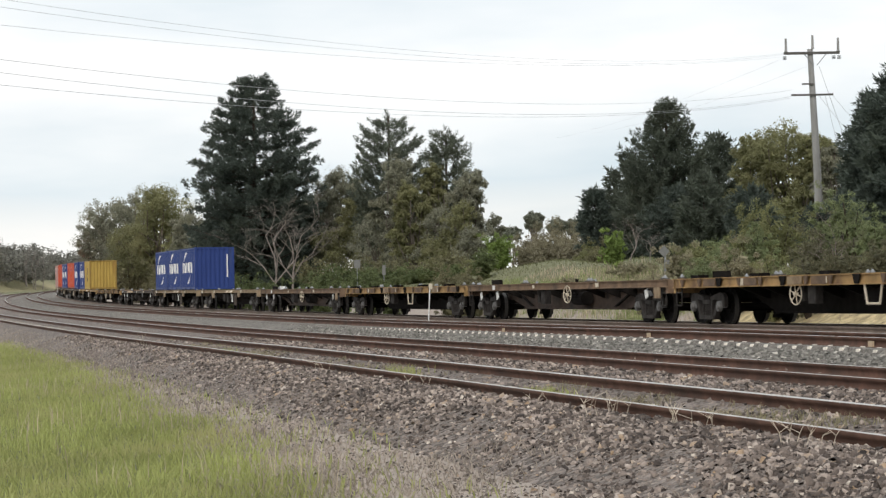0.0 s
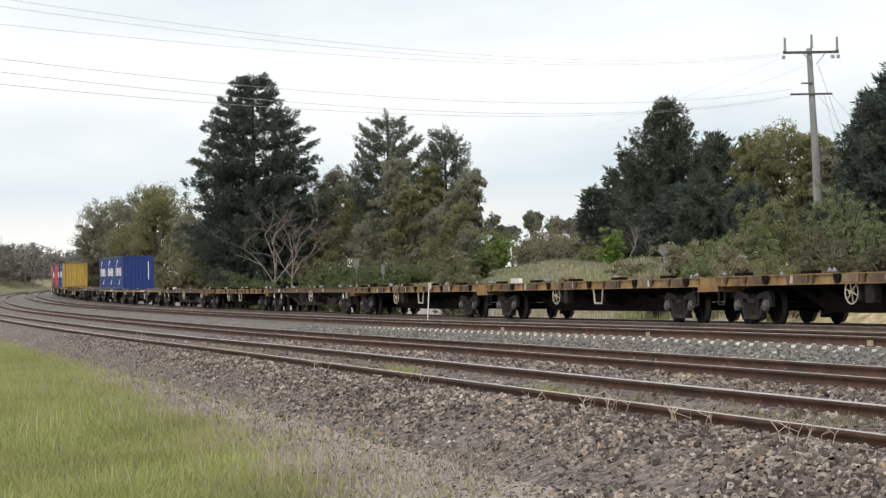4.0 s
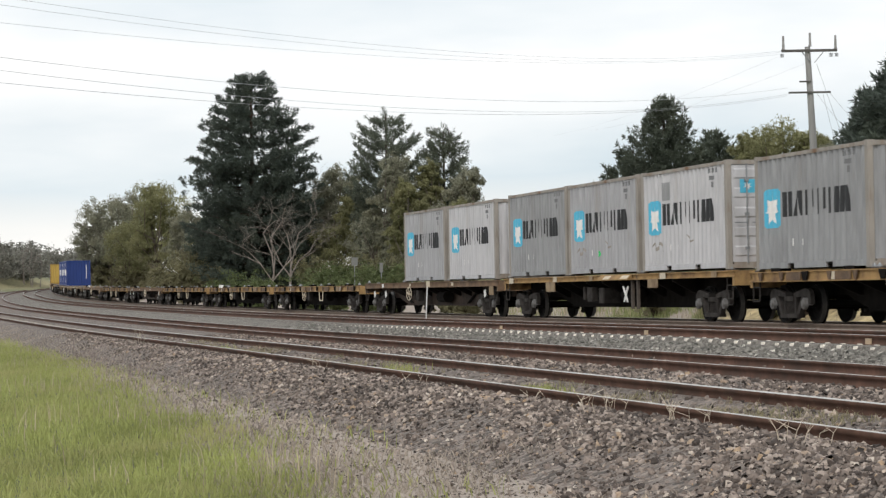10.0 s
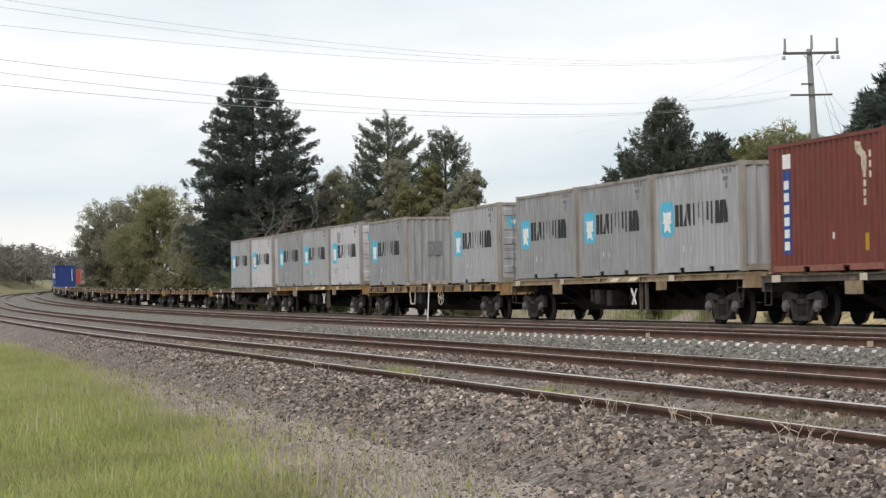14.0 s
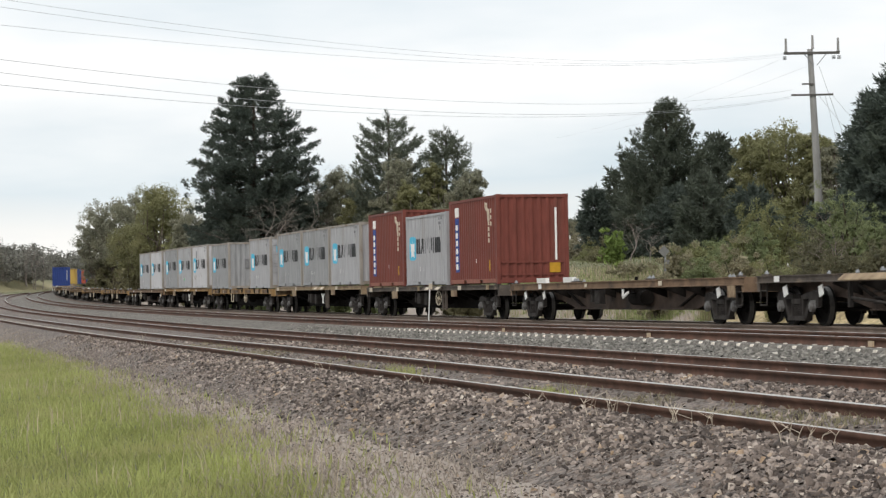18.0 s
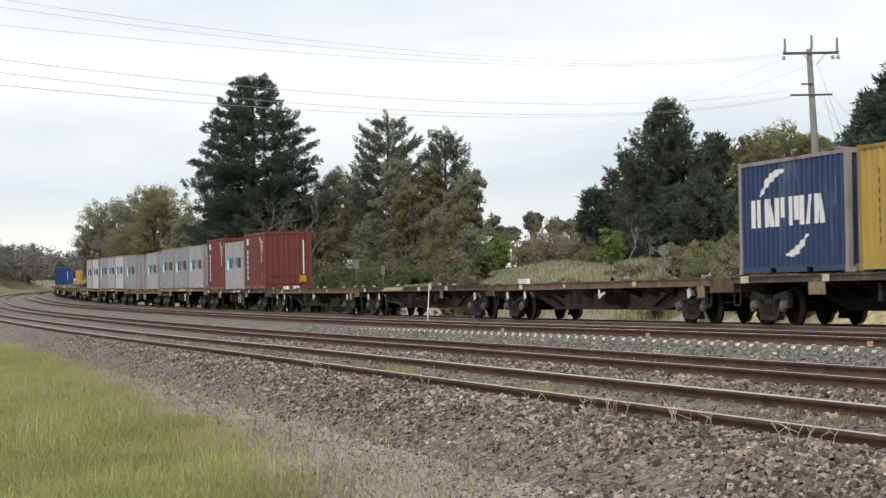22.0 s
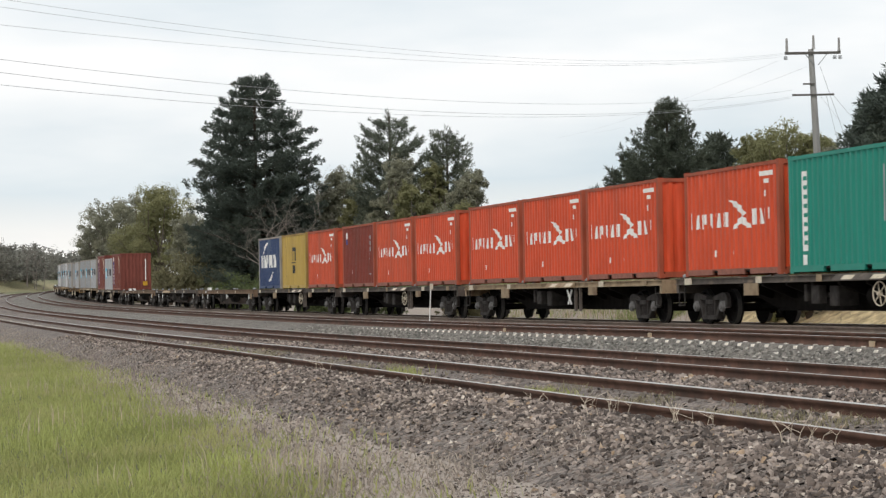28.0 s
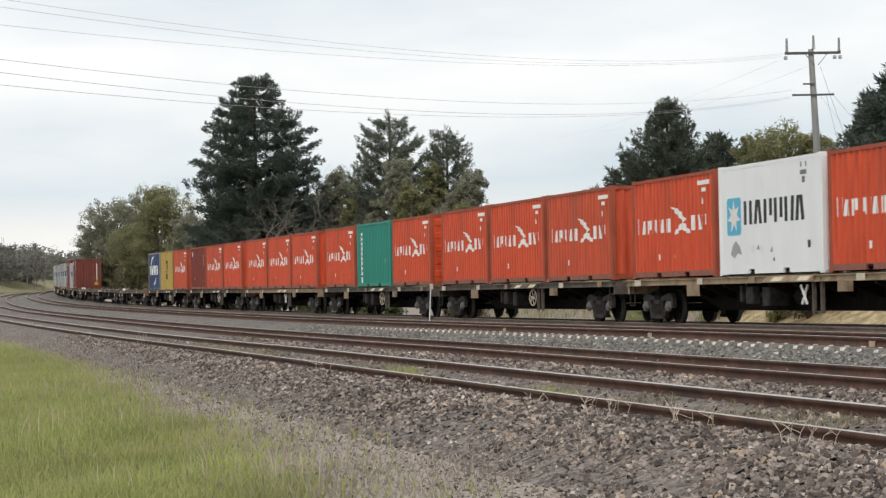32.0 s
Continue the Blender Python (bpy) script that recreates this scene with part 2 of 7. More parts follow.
LEAF = {
    "pine": leaf("dark_pine_needles", (0.088, 0.108, 0.090), (0.108, 0.126, 0.096), 0.2, 0.3, 0.26),
    "pine_mid": leaf("grey_green_conical_pine_needles", (0.098, 0.114, 0.086), (0.120, 0.131, 0.092), 0.2, 0.3, 0.26),
    "pine_light": leaf("grey_green_pine_needles", (0.150, 0.168, 0.130), (0.165, 0.175, 0.120), 0.3),
    "gum": leaf("olive_gum_leaves", (0.275, 0.272, 0.200), (0.312, 0.294, 0.198), 0.28),
    "gum_brown": leaf("bronze_gum_leaves", (0.250, 0.246, 0.124), (0.286, 0.268, 0.136), 0.22),
    # paler and greyer than the nearer gums: distance haze put into the colour
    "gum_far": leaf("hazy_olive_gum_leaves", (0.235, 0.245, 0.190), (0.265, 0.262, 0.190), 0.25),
    "hedge": leaf("brown_olive_hedge_leaves", (0.265, 0.238, 0.158), (0.285, 0.262, 0.165), 0.25),
    "hill": leaf("pale_hill_grass", (0.175, 0.182, 0.094), (0.225, 0.212, 0.120), 0.3, 0.15),
    "straw": leaf("grey_straw_litter", (0.40, 0.342, 0.285), (0.31, 0.262, 0.215), 0.35, 0.8),
    "weed": leaf("olive_track_weeds", (0.30, 0.27, 0.16), (0.40, 0.34, 0.23), 0.3, 0.9),
    "wattle": leaf("light_green_wattle_leaves", (0.225, 0.258, 0.128), (0.262, 0.275, 0.138), 0.3, 0.6),
    "olive": leaf("yellow_olive_leaves", (0.222, 0.226, 0.104), (0.262, 0.252, 0.120), 0.3, 0.6),
    "bright": leaf("fresh_green_leaves", (0.20, 0.27, 0.075), (0.25, 0.31, 0.09), 0.3, 0.9),
    "scrub": leaf("dull_scrub_leaves", (0.218, 0.204, 0.115), (0.262, 0.236, 0.140), 0.3, 0.5),
    "brush_grass": leaf("brown_olive_brush_stems", (0.235, 0.215, 0.125), (0.285, 0.250, 0.155), 0.35, 0.6),
    "brush": leaf("dark_brush_leaves", (0.155, 0.148, 0.088), (0.190, 0.176, 0.105), 0.3, 0.5),
    "dry_scrub": leaf("dry_brown_scrub_leaves", (0.300, 0.272, 0.175), (0.345, 0.305, 0.200), 0.3, 0.5),
    "low": leaf("low_green_shrub_leaves", (0.130, 0.158, 0.066), (0.175, 0.182, 0.080), 0.4, 0.6),
    # haze over the far woods is mixed into this leaf colour
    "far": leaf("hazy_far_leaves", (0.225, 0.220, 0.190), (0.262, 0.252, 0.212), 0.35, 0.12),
    "dry": leaf("dry_straw_grass", (0.50, 0.42, 0.31), (0.40, 0.33, 0.235), 0.3, 0.8),
    "grass": leaf("green_meadow_grass", (0.350, 0.375, 0.132), (0.470, 0.440, 0.205), 0.25, 0.5),
    "rough": leaf("rough_olive_grass", (0.28, 0.315, 0.135), (0.36, 0.355, 0.18), 0.35, 0.2),
    "twig": material("grey_brown_twigs", (0.26, 0.218, 0.20), 0.9, 0, 0.25, 1.0, (0.18, 0.145, 0.13), 0.4, 0.5, island=0.3),
    "stalk": material("straw_weed_stalks", (0.56, 0.48, 0.38), 0.9, 0, 0.2, 2.0, island=0.25),
}

# ---- mesh helpers ----
def mesh_from(name, verts, faces, mats, index=None, smooth=False):
    me = bpy.data.meshes.new(name)
    me.from_pydata([tuple(v) for v in verts], [], [tuple(f) for f in faces])
    for m in mats if isinstance(mats, (list, tuple)) else [mats]:
        me.materials.append(m)
    if index is not None:
        me.polygons.foreach_set("material_index", np.asarray(index, dtype=np.int32))
    if smooth:
        me.polygons.foreach_set("use_smooth", np.ones(len(me.polygons), dtype=bool))
    me.update()
    return me


def quads_mesh(name, verts, quads, mat):
    """A big mesh from numpy arrays: verts (n, 3), quads (m, 3 or 4)."""
    me = bpy.data.meshes.new(name)
    k = quads.shape[1]
    me.vertices.add(len(verts)), me.loops.add(quads.size), me.polygons.add(len(quads))
    me.vertices.foreach_set("co", np.ascontiguousarray(verts, dtype=np.float32).ravel())
    me.loops.foreach_set("vertex_index", np.ascontiguousarray(quads, dtype=np.int32).ravel())
    me.polygons.foreach_set("loop_start", np.arange(0, quads.size, k, dtype=np.int32))
    me.materials.append(mat)
    me.update(calc_edges=True)
    return me


class Shape:
    """Collects boxes, prisms and tubes into one mesh."""

    def __init__(self):
        self.v, self.f = [], []

    def add(self, verts, faces):
        k = len(self.v)
        self.v += [tuple(v) for v in verts]
        self.f += [tuple(i + k for i in f) for f in faces]
        return self

    def box(self, x0, x1, y0, y1, z0, z1, c=0.0):
        """A box, its upright edges chamfered by c."""
        if c <= 0:
            v = [(x, y, z) for z in (z0, z1) for x, y in ((x0, y0), (x1, y0), (x1, y1), (x0, y1))]
            return self.add(v, [(3, 2, 1, 0), (4, 5, 6, 7), (0, 1, 5, 4), (1, 2, 6, 5), (2, 3, 7, 6), (3, 0, 4, 7)])
        ring = [(x0 + c, y0), (x1 - c, y0), (x1, y0 + c), (x1, y1 - c), (x1 - c, y1), (x0 + c, y1), (x0, y1 - c), (x0, y0 + c)]
        return self.prism(ring, z0, z1)

    def prism(self, ring, a, b, axis="z"):
        """A ring of points pushed from a to b along an axis (the other two axes in order)."""
        n = len(ring)

        def put(p, h):
            return {"z": (p[0], p[1], h), "y": (p[0], h, p[1]), "x": (h, p[0], p[1])}[axis]
        v = [put(p, a) for p in ring] + [put(p, b) for p in ring]
        f = [tuple(range(n - 1, -1, -1)), tuple(range(n, 2 * n))]
        f += [(i, (i + 1) % n, n + (i + 1) % n, n + i) for i in range(n)]
        if axis == "y":
            f = [tuple(reversed(q)) for q in f]
        return self.add(v, f)

    def tube(self, a, b, ra, rb=None, n=8, cap=True):
        a, b = Vector(a), Vector(b)
        rb = ra if rb is None else rb
        w = (b - a).normalized()
        u = w.orthogonal().normalized()
        t = w.cross(u)
        v = []
        for p, r in ((a, ra), (b, rb)):
            v += [p + (u * math.cos(2 * math.pi * i / n) + t * math.sin(2 * math.pi * i / n)) * r for i in range(n)]
        f = [(i, (i + 1) % n, n + (i + 1) % n, n + i) for i in range(n)]
        if cap:
            f += [tuple(range(n - 1, -1, -1)), tuple(range(n, 2 * n))]
        return self.add(v, f)

    def torus(self, c, axis_y, R, r, n=20, k=6):
        """A ring round the y axis."""
        v, f = [], []
        for i in range(n):
            a = 2 * math.pi * i / n
            for j in range(k):
                b = 2 * math.pi * j / k
                q = R + r * math.cos(b)
                v.append((c[0] + q * math.cos(a), c[1] + r * math.sin(b), c[2] + q * math.sin(a)))
        for i in range(n):
            for j in range(k):
                f.append((i * k + j, i * k + (j + 1) % k, ((i + 1) % n) * k + (j + 1) % k, ((i + 1) % n) * k + j))
        return self.add(v, f)

    def path(self, pts, r0, r1, n=6):
        """A tapered tube bent through points, its rings shared from length to length."""
        pts = [Vector(p) for p in pts]
        k, base = len(pts), len(self.v)
        u = (pts[1] - pts[0]).orthogonal().normalized()
        for i, p in enumerate(pts):
            w = (pts[min(i + 1, k - 1)] - pts[max(i - 1, 0)]).normalized()
            u = (u - w * u.dot(w)).normalized()
            t = w.cross(u)
            r = r0 + (r1 - r0) * i / (k - 1)
            self.v += [tuple(p + (u * math.cos(2 * math.pi * j / n) + t * math.sin(2 * math.pi * j / n)) * r) for j in range(n)]
        for i in range(k - 1):
            a, b = base + i * n, base + (i + 1) * n
            self.f += [(a + j, a + (j + 1) % n, b + (j + 1) % n, b + j) for j in range(n)]
        self.f += [tuple(base + (k - 1) * n + j for j in range(n)), tuple(base + n - 1 - j for j in range(n))]
        return self

    def mesh(self, name, mat, weld=False):
        if not weld:
            return mesh_from(name, self.v, self.f, mat)
        seen, at, v = {}, [], []
        for p in self.v:
            k = (round(p[0], 4), round(p[1], 4), round(p[2], 4))
            if k not in seen:
                seen[k] = len(v)
                v.append(p)
            at.append(seen[k])
        f = []
        for q in self.f:
            r = [at[i] for i in q]
            r = [a for i, a in enumerate(r) if a != r[i - 1]]
            if len(set(r)) >= 3 and len(set(r)) == len(r):
                f.append(tuple(r))
        return mesh_from(name, v, f, mat)


def put(name, data, parent=None, m=None, label=""):
    """Links mesh data as one object, a part of its parent if there is one."""
    ob = new(name, data)
    if parent is not None:
        ob.parent = parent
    if m is not None:
        ob.matrix_basis = m
    return tagged(ob, label) if label else ob


def thing(name, label, category, group="", m=None, kind=""):
    ob = new(name)
    ob.empty_display_size = 0.3
    if m is not None:
        ob.matrix_basis = m
    return tagged(ob, label, category, group, kind)

# ---- the line: one curve for all four tracks ----
V0, ACC = 10.4704, 0.0608        # speed at 16 s, and how it rises
STEP = 0.5
PS = np.arange(-420.0, 620.0, STEP)


def line_table():
    u = np.clip(PS, -40, 165) / 100
    turn = np.degrees((0.0086 + 0.0110 * u - 0.0428 * u * u) / 100)
    turn = np.where(PS > 165, np.interp(PS, [165, 180, 225, 265, 340, 700], [-0.053, -0.024, -0.030, -0.030, -0.060, -0.060]), turn)
    turn = np.where(PS < -40, np.interp(PS, [-120, -40], [0.0, turn[np.argmin(abs(PS + 40))]]), turn)
    head = np.cumsum(turn) * STEP
    k = np.argmin(abs(PS))
    head = np.radians(head - head[k] + 104.3653)
    x, y = np.cumsum(np.cos(head)) * STEP, np.cumsum(np.sin(head)) * STEP
    x, y = x - x[k] + 3.8799, y - y[k] + 70.0
    w = np.clip(PS, -20, 100) / 100
    z = 0.5123 * w * w - 0.1738 * w ** 3
    far = np.maximum(PS - 100, 0)
    z = z + 0.0095 * np.minimum(far, 330) - 0.092 * (1 - np.exp(-far / 20))
    return x, y, z, head


PX, PY, PZ, PH = line_table()


def on_line(s, lat=0.0, up=0.0):
    """The place s metres along the train's track, lat metres to its left (the camera's side)."""
    h = np.interp(s, PS, PH)
    return (np.interp(s, PS, PX) - np.sin(h) * lat, np.interp(s, PS, PY) + np.cos(h) * lat, np.interp(s, PS, PZ) + up)


def line_coords(x, y):
    """The reverse: metres along and to the left, for arrays of places."""
    sub = slice(0, len(PS), 4)
    sx, sy, sh, ss = PX[sub], PY[sub], PH[sub], PS[sub]
    s, lat = np.empty(len(x)), np.empty(len(x))
    for i in range(0, len(x), 4000):
        dx, dy = x[i:i + 4000, None] - sx, y[i:i + 4000, None] - sy
        j = np.argmin(dx * dx + dy * dy, axis=1)
        ddx, ddy = x[i:i + 4000] - sx[j], y[i:i + 4000] - sy[j]
        s[i:i + 4000] = ss[j] + ddx * np.cos(sh[j]) + ddy * np.sin(sh[j])
        lat[i:i + 4000] = -ddx * np.sin(sh[j]) + ddy * np.cos(sh[j])
    return s, lat


def smooth(a, b, x):
    t = np.clip((x - a) / (b - a), 0, 1)
    return t * t * (3 - 2 * t)


def bumps(x, y, size):
    return (np.sin(x / size + 1.3) * np.cos(y / size * 1.13 + 0.4) + 0.5 * np.sin(x / size * 2.3 + y / size * 1.7) + 0.25 * np.sin(y / size * 4.1 - x / size * 3.2)) / 1.75


def meadow_edge(s):
    """Where the meadow begins, and where the straw and litter begin, off the line."""
    return np.interp(s, [-52, -49, -45.6, -42, -38.8, -35.7, -28, -12.8, 16], [18.1, 17.67, 17.23, 16.9, 16.9, 17.0, 16.76, 16.28, 16.3])


def straw_edge(s):
    return np.interp(s, [-52, -48.8, -45.1, -42.6, -38.5, -33.8, -25.6, -13, 37], [16.1, 15.72, 15.75, 15.9, 16.0, 15.77, 15.65, 15.35, 15.0])


def ground_height(x, y):
    """Flat beside the line, a grassy rise behind it, a sandy bank at the far bend."""
    s, lat = line_coords(x, y)
    base = np.interp(s, PS, PZ) * 1.0
    z = base - 0.62
    z = z - 0.14 * smooth(15.0, 17.2, lat) - 0.03 * np.minimum(np.maximum(lat - 17.2, 0), 20)
    bank = 0.30 + 0.70 * smooth(75, 35, s)
    rise = smooth(-5.5, -9.0, lat) * 1.25 * bank + np.clip(-lat - 9.0, 0, 15) * 0.25 * bank * (1 - 0.65 * smooth(9.5, 13.5, x)) + np.clip(-lat - 24, 0, 400) * 0.014
    z = z + rise
    z = z + (0.90 + 0.15 * smooth(7, 2, x)) * smooth(86, 124, y) * smooth(190, 150, y) * smooth(-7, -13, lat) * smooth(9.0, 5.6, x)
    z = z + 2.7 * smooth(6.5, 13.0, lat) * smooth(330, 372, s)
    z = z + 0.06 * bumps(x, y, 3.1) * smooth(16.5, 18, lat) + 0.25 * bumps(x, y, 13.0) * smooth(-12, -30, lat) + 0.5 * bumps(x, y, 60.0) * smooth(120, 300, np.abs(lat))
    return z


def axis_steps(lo, hi, near_lo, near_hi, fine):
    a = [near_lo]
    while a[-1] < near_hi:
        a.append(a[-1] + fine)
    d = fine
    while a[-1] < hi:
        d *= 1.22
        a.append(min(a[-1] + d, hi))
    d, b = fine, [near_lo]
    while b[-1] > lo:
        d *= 1.22
        b.append(max(b[-1] - d, lo))
    return np.array(b[:0:-1] + a)


def build_ground():
    gx = axis_steps(-2600, 2600, -60, 40, 0.8)
    gy = axis_steps(-2200, 3600, 12, 260, 1.1)
    X, Y = np.meshgrid(gx, gy)
    Z = ground_height(X.ravel(), Y.ravel())
    v = np.stack([X.ravel(), Y.ravel(), Z], 1)
    w, h = len(gx), len(gy)
    i = np.arange(w * h).reshape(h, w)
    q = np.stack([i[:-1, :-1], i[:-1, 1:], i[1:, 1:], i[1:, :-1]], -1).reshape(-1, 4)
    m = bpy.data.materials.new("grassy_ground")
    m.use_nodes = True
    n, l = m.node_tree.nodes, m.node_tree.links
    p = n["Principled BSDF"]
    p.inputs["Roughness"].default_value = 0.95
    tc = n.new("ShaderNodeTexCoord")

    def noise_node(scale, detail=6, rough=0.6):
        t = n.new("ShaderNodeTexNoise")
        t.inputs["Scale"].default_value, t.inputs["Detail"].default_value, t.inputs["Roughness"].default_value = scale, detail, rough
        l.new(tc.outputs["Object"], t.inputs["Vector"])
        return t

    def ramp_node(src, stops):
        r = n.new("ShaderNodeValToRGB")
        e = r.color_ramp.elements
        while len(e) < len(stops):
            e.new(0.5)
        for el, (pos, col) in zip(e, stops):
            el.position, el.color = pos, (*col, 1)
        l.new(src, r.inputs["Fac"])
        return r
    big, small = noise_node(0.08), noise_node(3.0, 8)
    grass = ramp_node(big.outputs["Fac"], [(0.3, (0.118, 0.128, 0.060)), (0.5, (0.150, 0.156, 0.078)), (0.7, (0.19, 0.178, 0.10))])
    fine = ramp_node(small.outputs["Fac"], [(0.3, (0.55, 0.55, 0.5)), (0.7, (1.25, 1.25, 1.2))])
    mul = n.new("ShaderNodeMix")
    mul.data_type, mul.blend_type = "RGBA", "MULTIPLY"
    mul.inputs[0].default_value = 1
    l.new(grass.outputs[0], mul.inputs[6]), l.new(fine.outputs[0], mul.inputs[7])
    sand = n.new("ShaderNodeAttribute")
    sand.attribute_name = "sand"
    mix = n.new("ShaderNodeMix")
    mix.data_type = "RGBA"
    sandy = ramp_node(noise_node(2.2, 9, 0.72).outputs["Fac"], [(0.34, (0.17, 0.135, 0.075)), (0.48, (0.40, 0.315, 0.175)), (0.62, (0.62, 0.50, 0.28))])
    l.new(sand.outputs["Fac"], mix.inputs[0]), l.new(mul.outputs[2], mix.inputs[6]), l.new(sandy.outputs[0], mix.inputs[7])
    dirt = n.new("ShaderNodeAttribute")
    dirt.attribute_name = "dirt"
    mix2 = n.new("ShaderNodeMix")
    mix2.data_type = "RGBA"
    soil = ramp_node(noise_node(11, 9, 0.75).outputs["Fac"], [(0.3, (0.25, 0.210, 0.178)), (0.7, (0.44, 0.375, 0.32))])
    l.new(dirt.outputs["Fac"], mix2.inputs[0]), l.new(mix.outputs[2], mix2.inputs[6]), l.new(soil.outputs[0], mix2.inputs[7])
    l.new(mix2.outputs[2], p.inputs["Base Color"])
    b = n.new("ShaderNodeBump")
    b.inputs["Distance"].default_value = 0.06
    l.new(small.outputs["Fac"], b.inputs["Height"]), l.new(b.outputs[0], p.inputs["Normal"])
    me = quads_mesh("ground", v, q, m)
    me.polygons.foreach_set("use_smooth", np.ones(len(q), dtype=bool))
    s, lat = line_coords(v[:, 0], v[:, 1])
    sa = smooth(5, 8, lat) * smooth(330, 340, s) * smooth(0.25, -0.2, bumps(v[:, 0], v[:, 1], 6.0)) * smooth(440, 400, s) + smooth(-3.4, -4.0, lat) * smooth(-12, -9.0, lat) * smooth(8, 3, s) * smooth(-75, -60, s)
    me.attributes.new("sand", "FLOAT", "POINT").data.foreach_set("value", np.clip(sa, 0, 1).astype(np.float32))
    edge = meadow_edge(s) + 0.2 + 0.3 * bumps(v[:, 0], v[:, 1], 1.3)
    di = smooth(340, 325, s) * smooth(-10, -7.5, lat) * smooth(0.35, -0.25, lat - edge) * (1 - np.clip(sa, 0, 1))
    me.attributes.new("dirt", "FLOAT", "POINT").data.foreach_set("value", np.clip(di, 0, 1).astype(np.float32))
    return tagged(new("ground", me), "grassy ground with sandy banks beside the railway", "ground", kind="structure")


ground = build_ground()

# track name, offset to the camera's side, rail height, distance between rail centres, sleepers
TRACKS = (
    ("train", 0.0, 0.0, 1.505, "concrete"),
    ("middle", 4.0, 0.0, 1.505, "concrete"),
    ("siding", 8.12, -0.28, 1.67, "timber"),
    ("near", 13.36, -0.17, 1.67, "timber"),
)
RAIL_H = 0.17


def sweep(profile, stations, closed=True):
    """Pushes a profile of (lateral, height) along the line through the stations."""
    n, k = len(stations), len(profile)
    v = np.zeros((n, k, 3))
    for j, (lat, up) in enumerate(profile):
        x, y, z = on_line(stations, lat, up)
        v[:, j, 0], v[:, j, 1], v[:, j, 2] = x, y, z
    i = np.arange(n * k).reshape(n, k)
    m = k if closed else k - 1
    q = [np.stack([i[:-1, j], i[:-1, (j + 1) % k], i[1:, (j + 1) % k], i[1:, j]], -1) for j in range(m)]
    return v.reshape(-1, 3), np.concatenate(q), m, n - 1


STATIONS = np.concatenate([np.arange(-400, -66, 8.0), np.arange(-66, 60, 1.0), np.arange(60, 260, 2.0), np.arange(260, 600, 5.0)])


def rail_profile(lat, z):
    """Head, web and foot of a flat-bottomed rail, its top at z."""
    half = [(0.0, 0.0), (0.031, -0.004), (0.0345, -0.010), (0.036, -0.022), (0.034, -0.044), (0.010, -0.056), (0.009, -0.125), (0.030, -0.148), (0.073, -0.160), (0.073, -0.170)]
    left = [(lat + a, z + b) for a, b in half]
    right = [(lat - a, z + b) for a, b in half[:0:-1]]
    return left + right


def build_rails():
    made = []
    for name, off, z, gauge, _ in TRACKS:
        track = thing("railway_track", {"train": "railway track with concrete sleepers carrying the freight train", "middle": "empty railway track with pale concrete sleepers in grey ballast",
                                        "siding": "rusty railway track on weathered timber sleepers in ballast", "near": "rusty railway track with weeds among its timber sleepers"}[name], "railway track", "parallel railway tracks", kind="structure")
        for side in (-1, 1):
            prof = rail_profile(off + side * gauge / 2, z)
            v, q, m, segs = sweep(prof, STATIONS)
            me = quads_mesh("rail", v, q[:, ::-1], M["rail_grey" if name == "train" else "rail_side"])
            me.materials.append(M["rail_top"])
            idx = np.zeros(len(q), dtype=np.int32)
            for j in (0, 1, m - 1) if name == "near" and side < 0 else (0, m - 1):
                idx[j * segs:(j + 1) * segs] = 1
            me.polygons.foreach_set("material_index", idx)
            put("rail", me, track, label="worn steel rail with a polished head")
        made.append(track)
    return made


track_objects = build_rails()


def ballast_material(name, lo, hi, size):
    m = bpy.data.materials.new(name)
    m.use_nodes = True
    n, l = m.node_tree.nodes, m.node_tree.links
    p = n["Principled BSDF"]
    p.inputs["Roughness"].default_value = 0.92
    tc = n.new("ShaderNodeTexCoord")
    vo = n.new("ShaderNodeTexVoronoi")
    vo.inputs["Scale"].default_value = 1 / size
    l.new(tc.outputs["Object"], vo.inputs["Vector"])
    sep = n.new("ShaderNodeSeparateColor")
    l.new(vo.outputs["Color"], sep.inputs[0])
    r = n.new("ShaderNodeValToRGB")
    e = r.color_ramp.elements
    e[0].position, e[0].color = 0.0, (*lo, 1)
    e[1].position, e[1].color = 1.0, (*hi, 1)
    l.new(sep.outputs[0], r.inputs["Fac"])
    big = n.new("ShaderNodeTexNoise")
    big.inputs["Scale"].default_value, big.inputs["Detail"].default_value = 0.5, 5
    l.new(tc.outputs["Object"], big.inputs["Vector"])
    mr = n.new("ShaderNodeMapRange")
    mr.inputs["To Min"].default_value, mr.inputs["To Max"].default_value = 0.72, 1.28
    l.new(big.outputs["Fac"], mr.inputs["Value"])
    mix = n.new("ShaderNodeMix")
    mix.data_type, mix.blend_type = "RGBA", "MULTIPLY"
    mix.inputs[0].default_value = 1
    g = n.new("ShaderNodeCombineColor")
    for i in range(3):
        l.new(mr.outputs[0], g.inputs[i])
    l.new(r.outputs[0], mix.inputs[6]), l.new(g.outputs[0], mix.inputs[7])
    l.new(mix.outputs[2], p.inputs["Base Color"])
    b = n.new("ShaderNodeBump")
    b.inputs["Distance"].default_value, b.inputs["Strength"].default_value, b.invert = size, 1.0, True
    l.new(vo.outputs["Distance"], b.inputs["Height"]), l.new(b.outputs[0], p.inputs["Normal"])
    return m


BALLAST_BLUE = ballast_material("blue_grey_ballast", (0.096, 0.086, 0.074), (0.285, 0.260, 0.226), 0.055)
BALLAST_BROWN = ballast_material("brown_grey_ballast", (0.085, 0.070, 0.060), (0.305, 0.255, 0.222), 0.06)

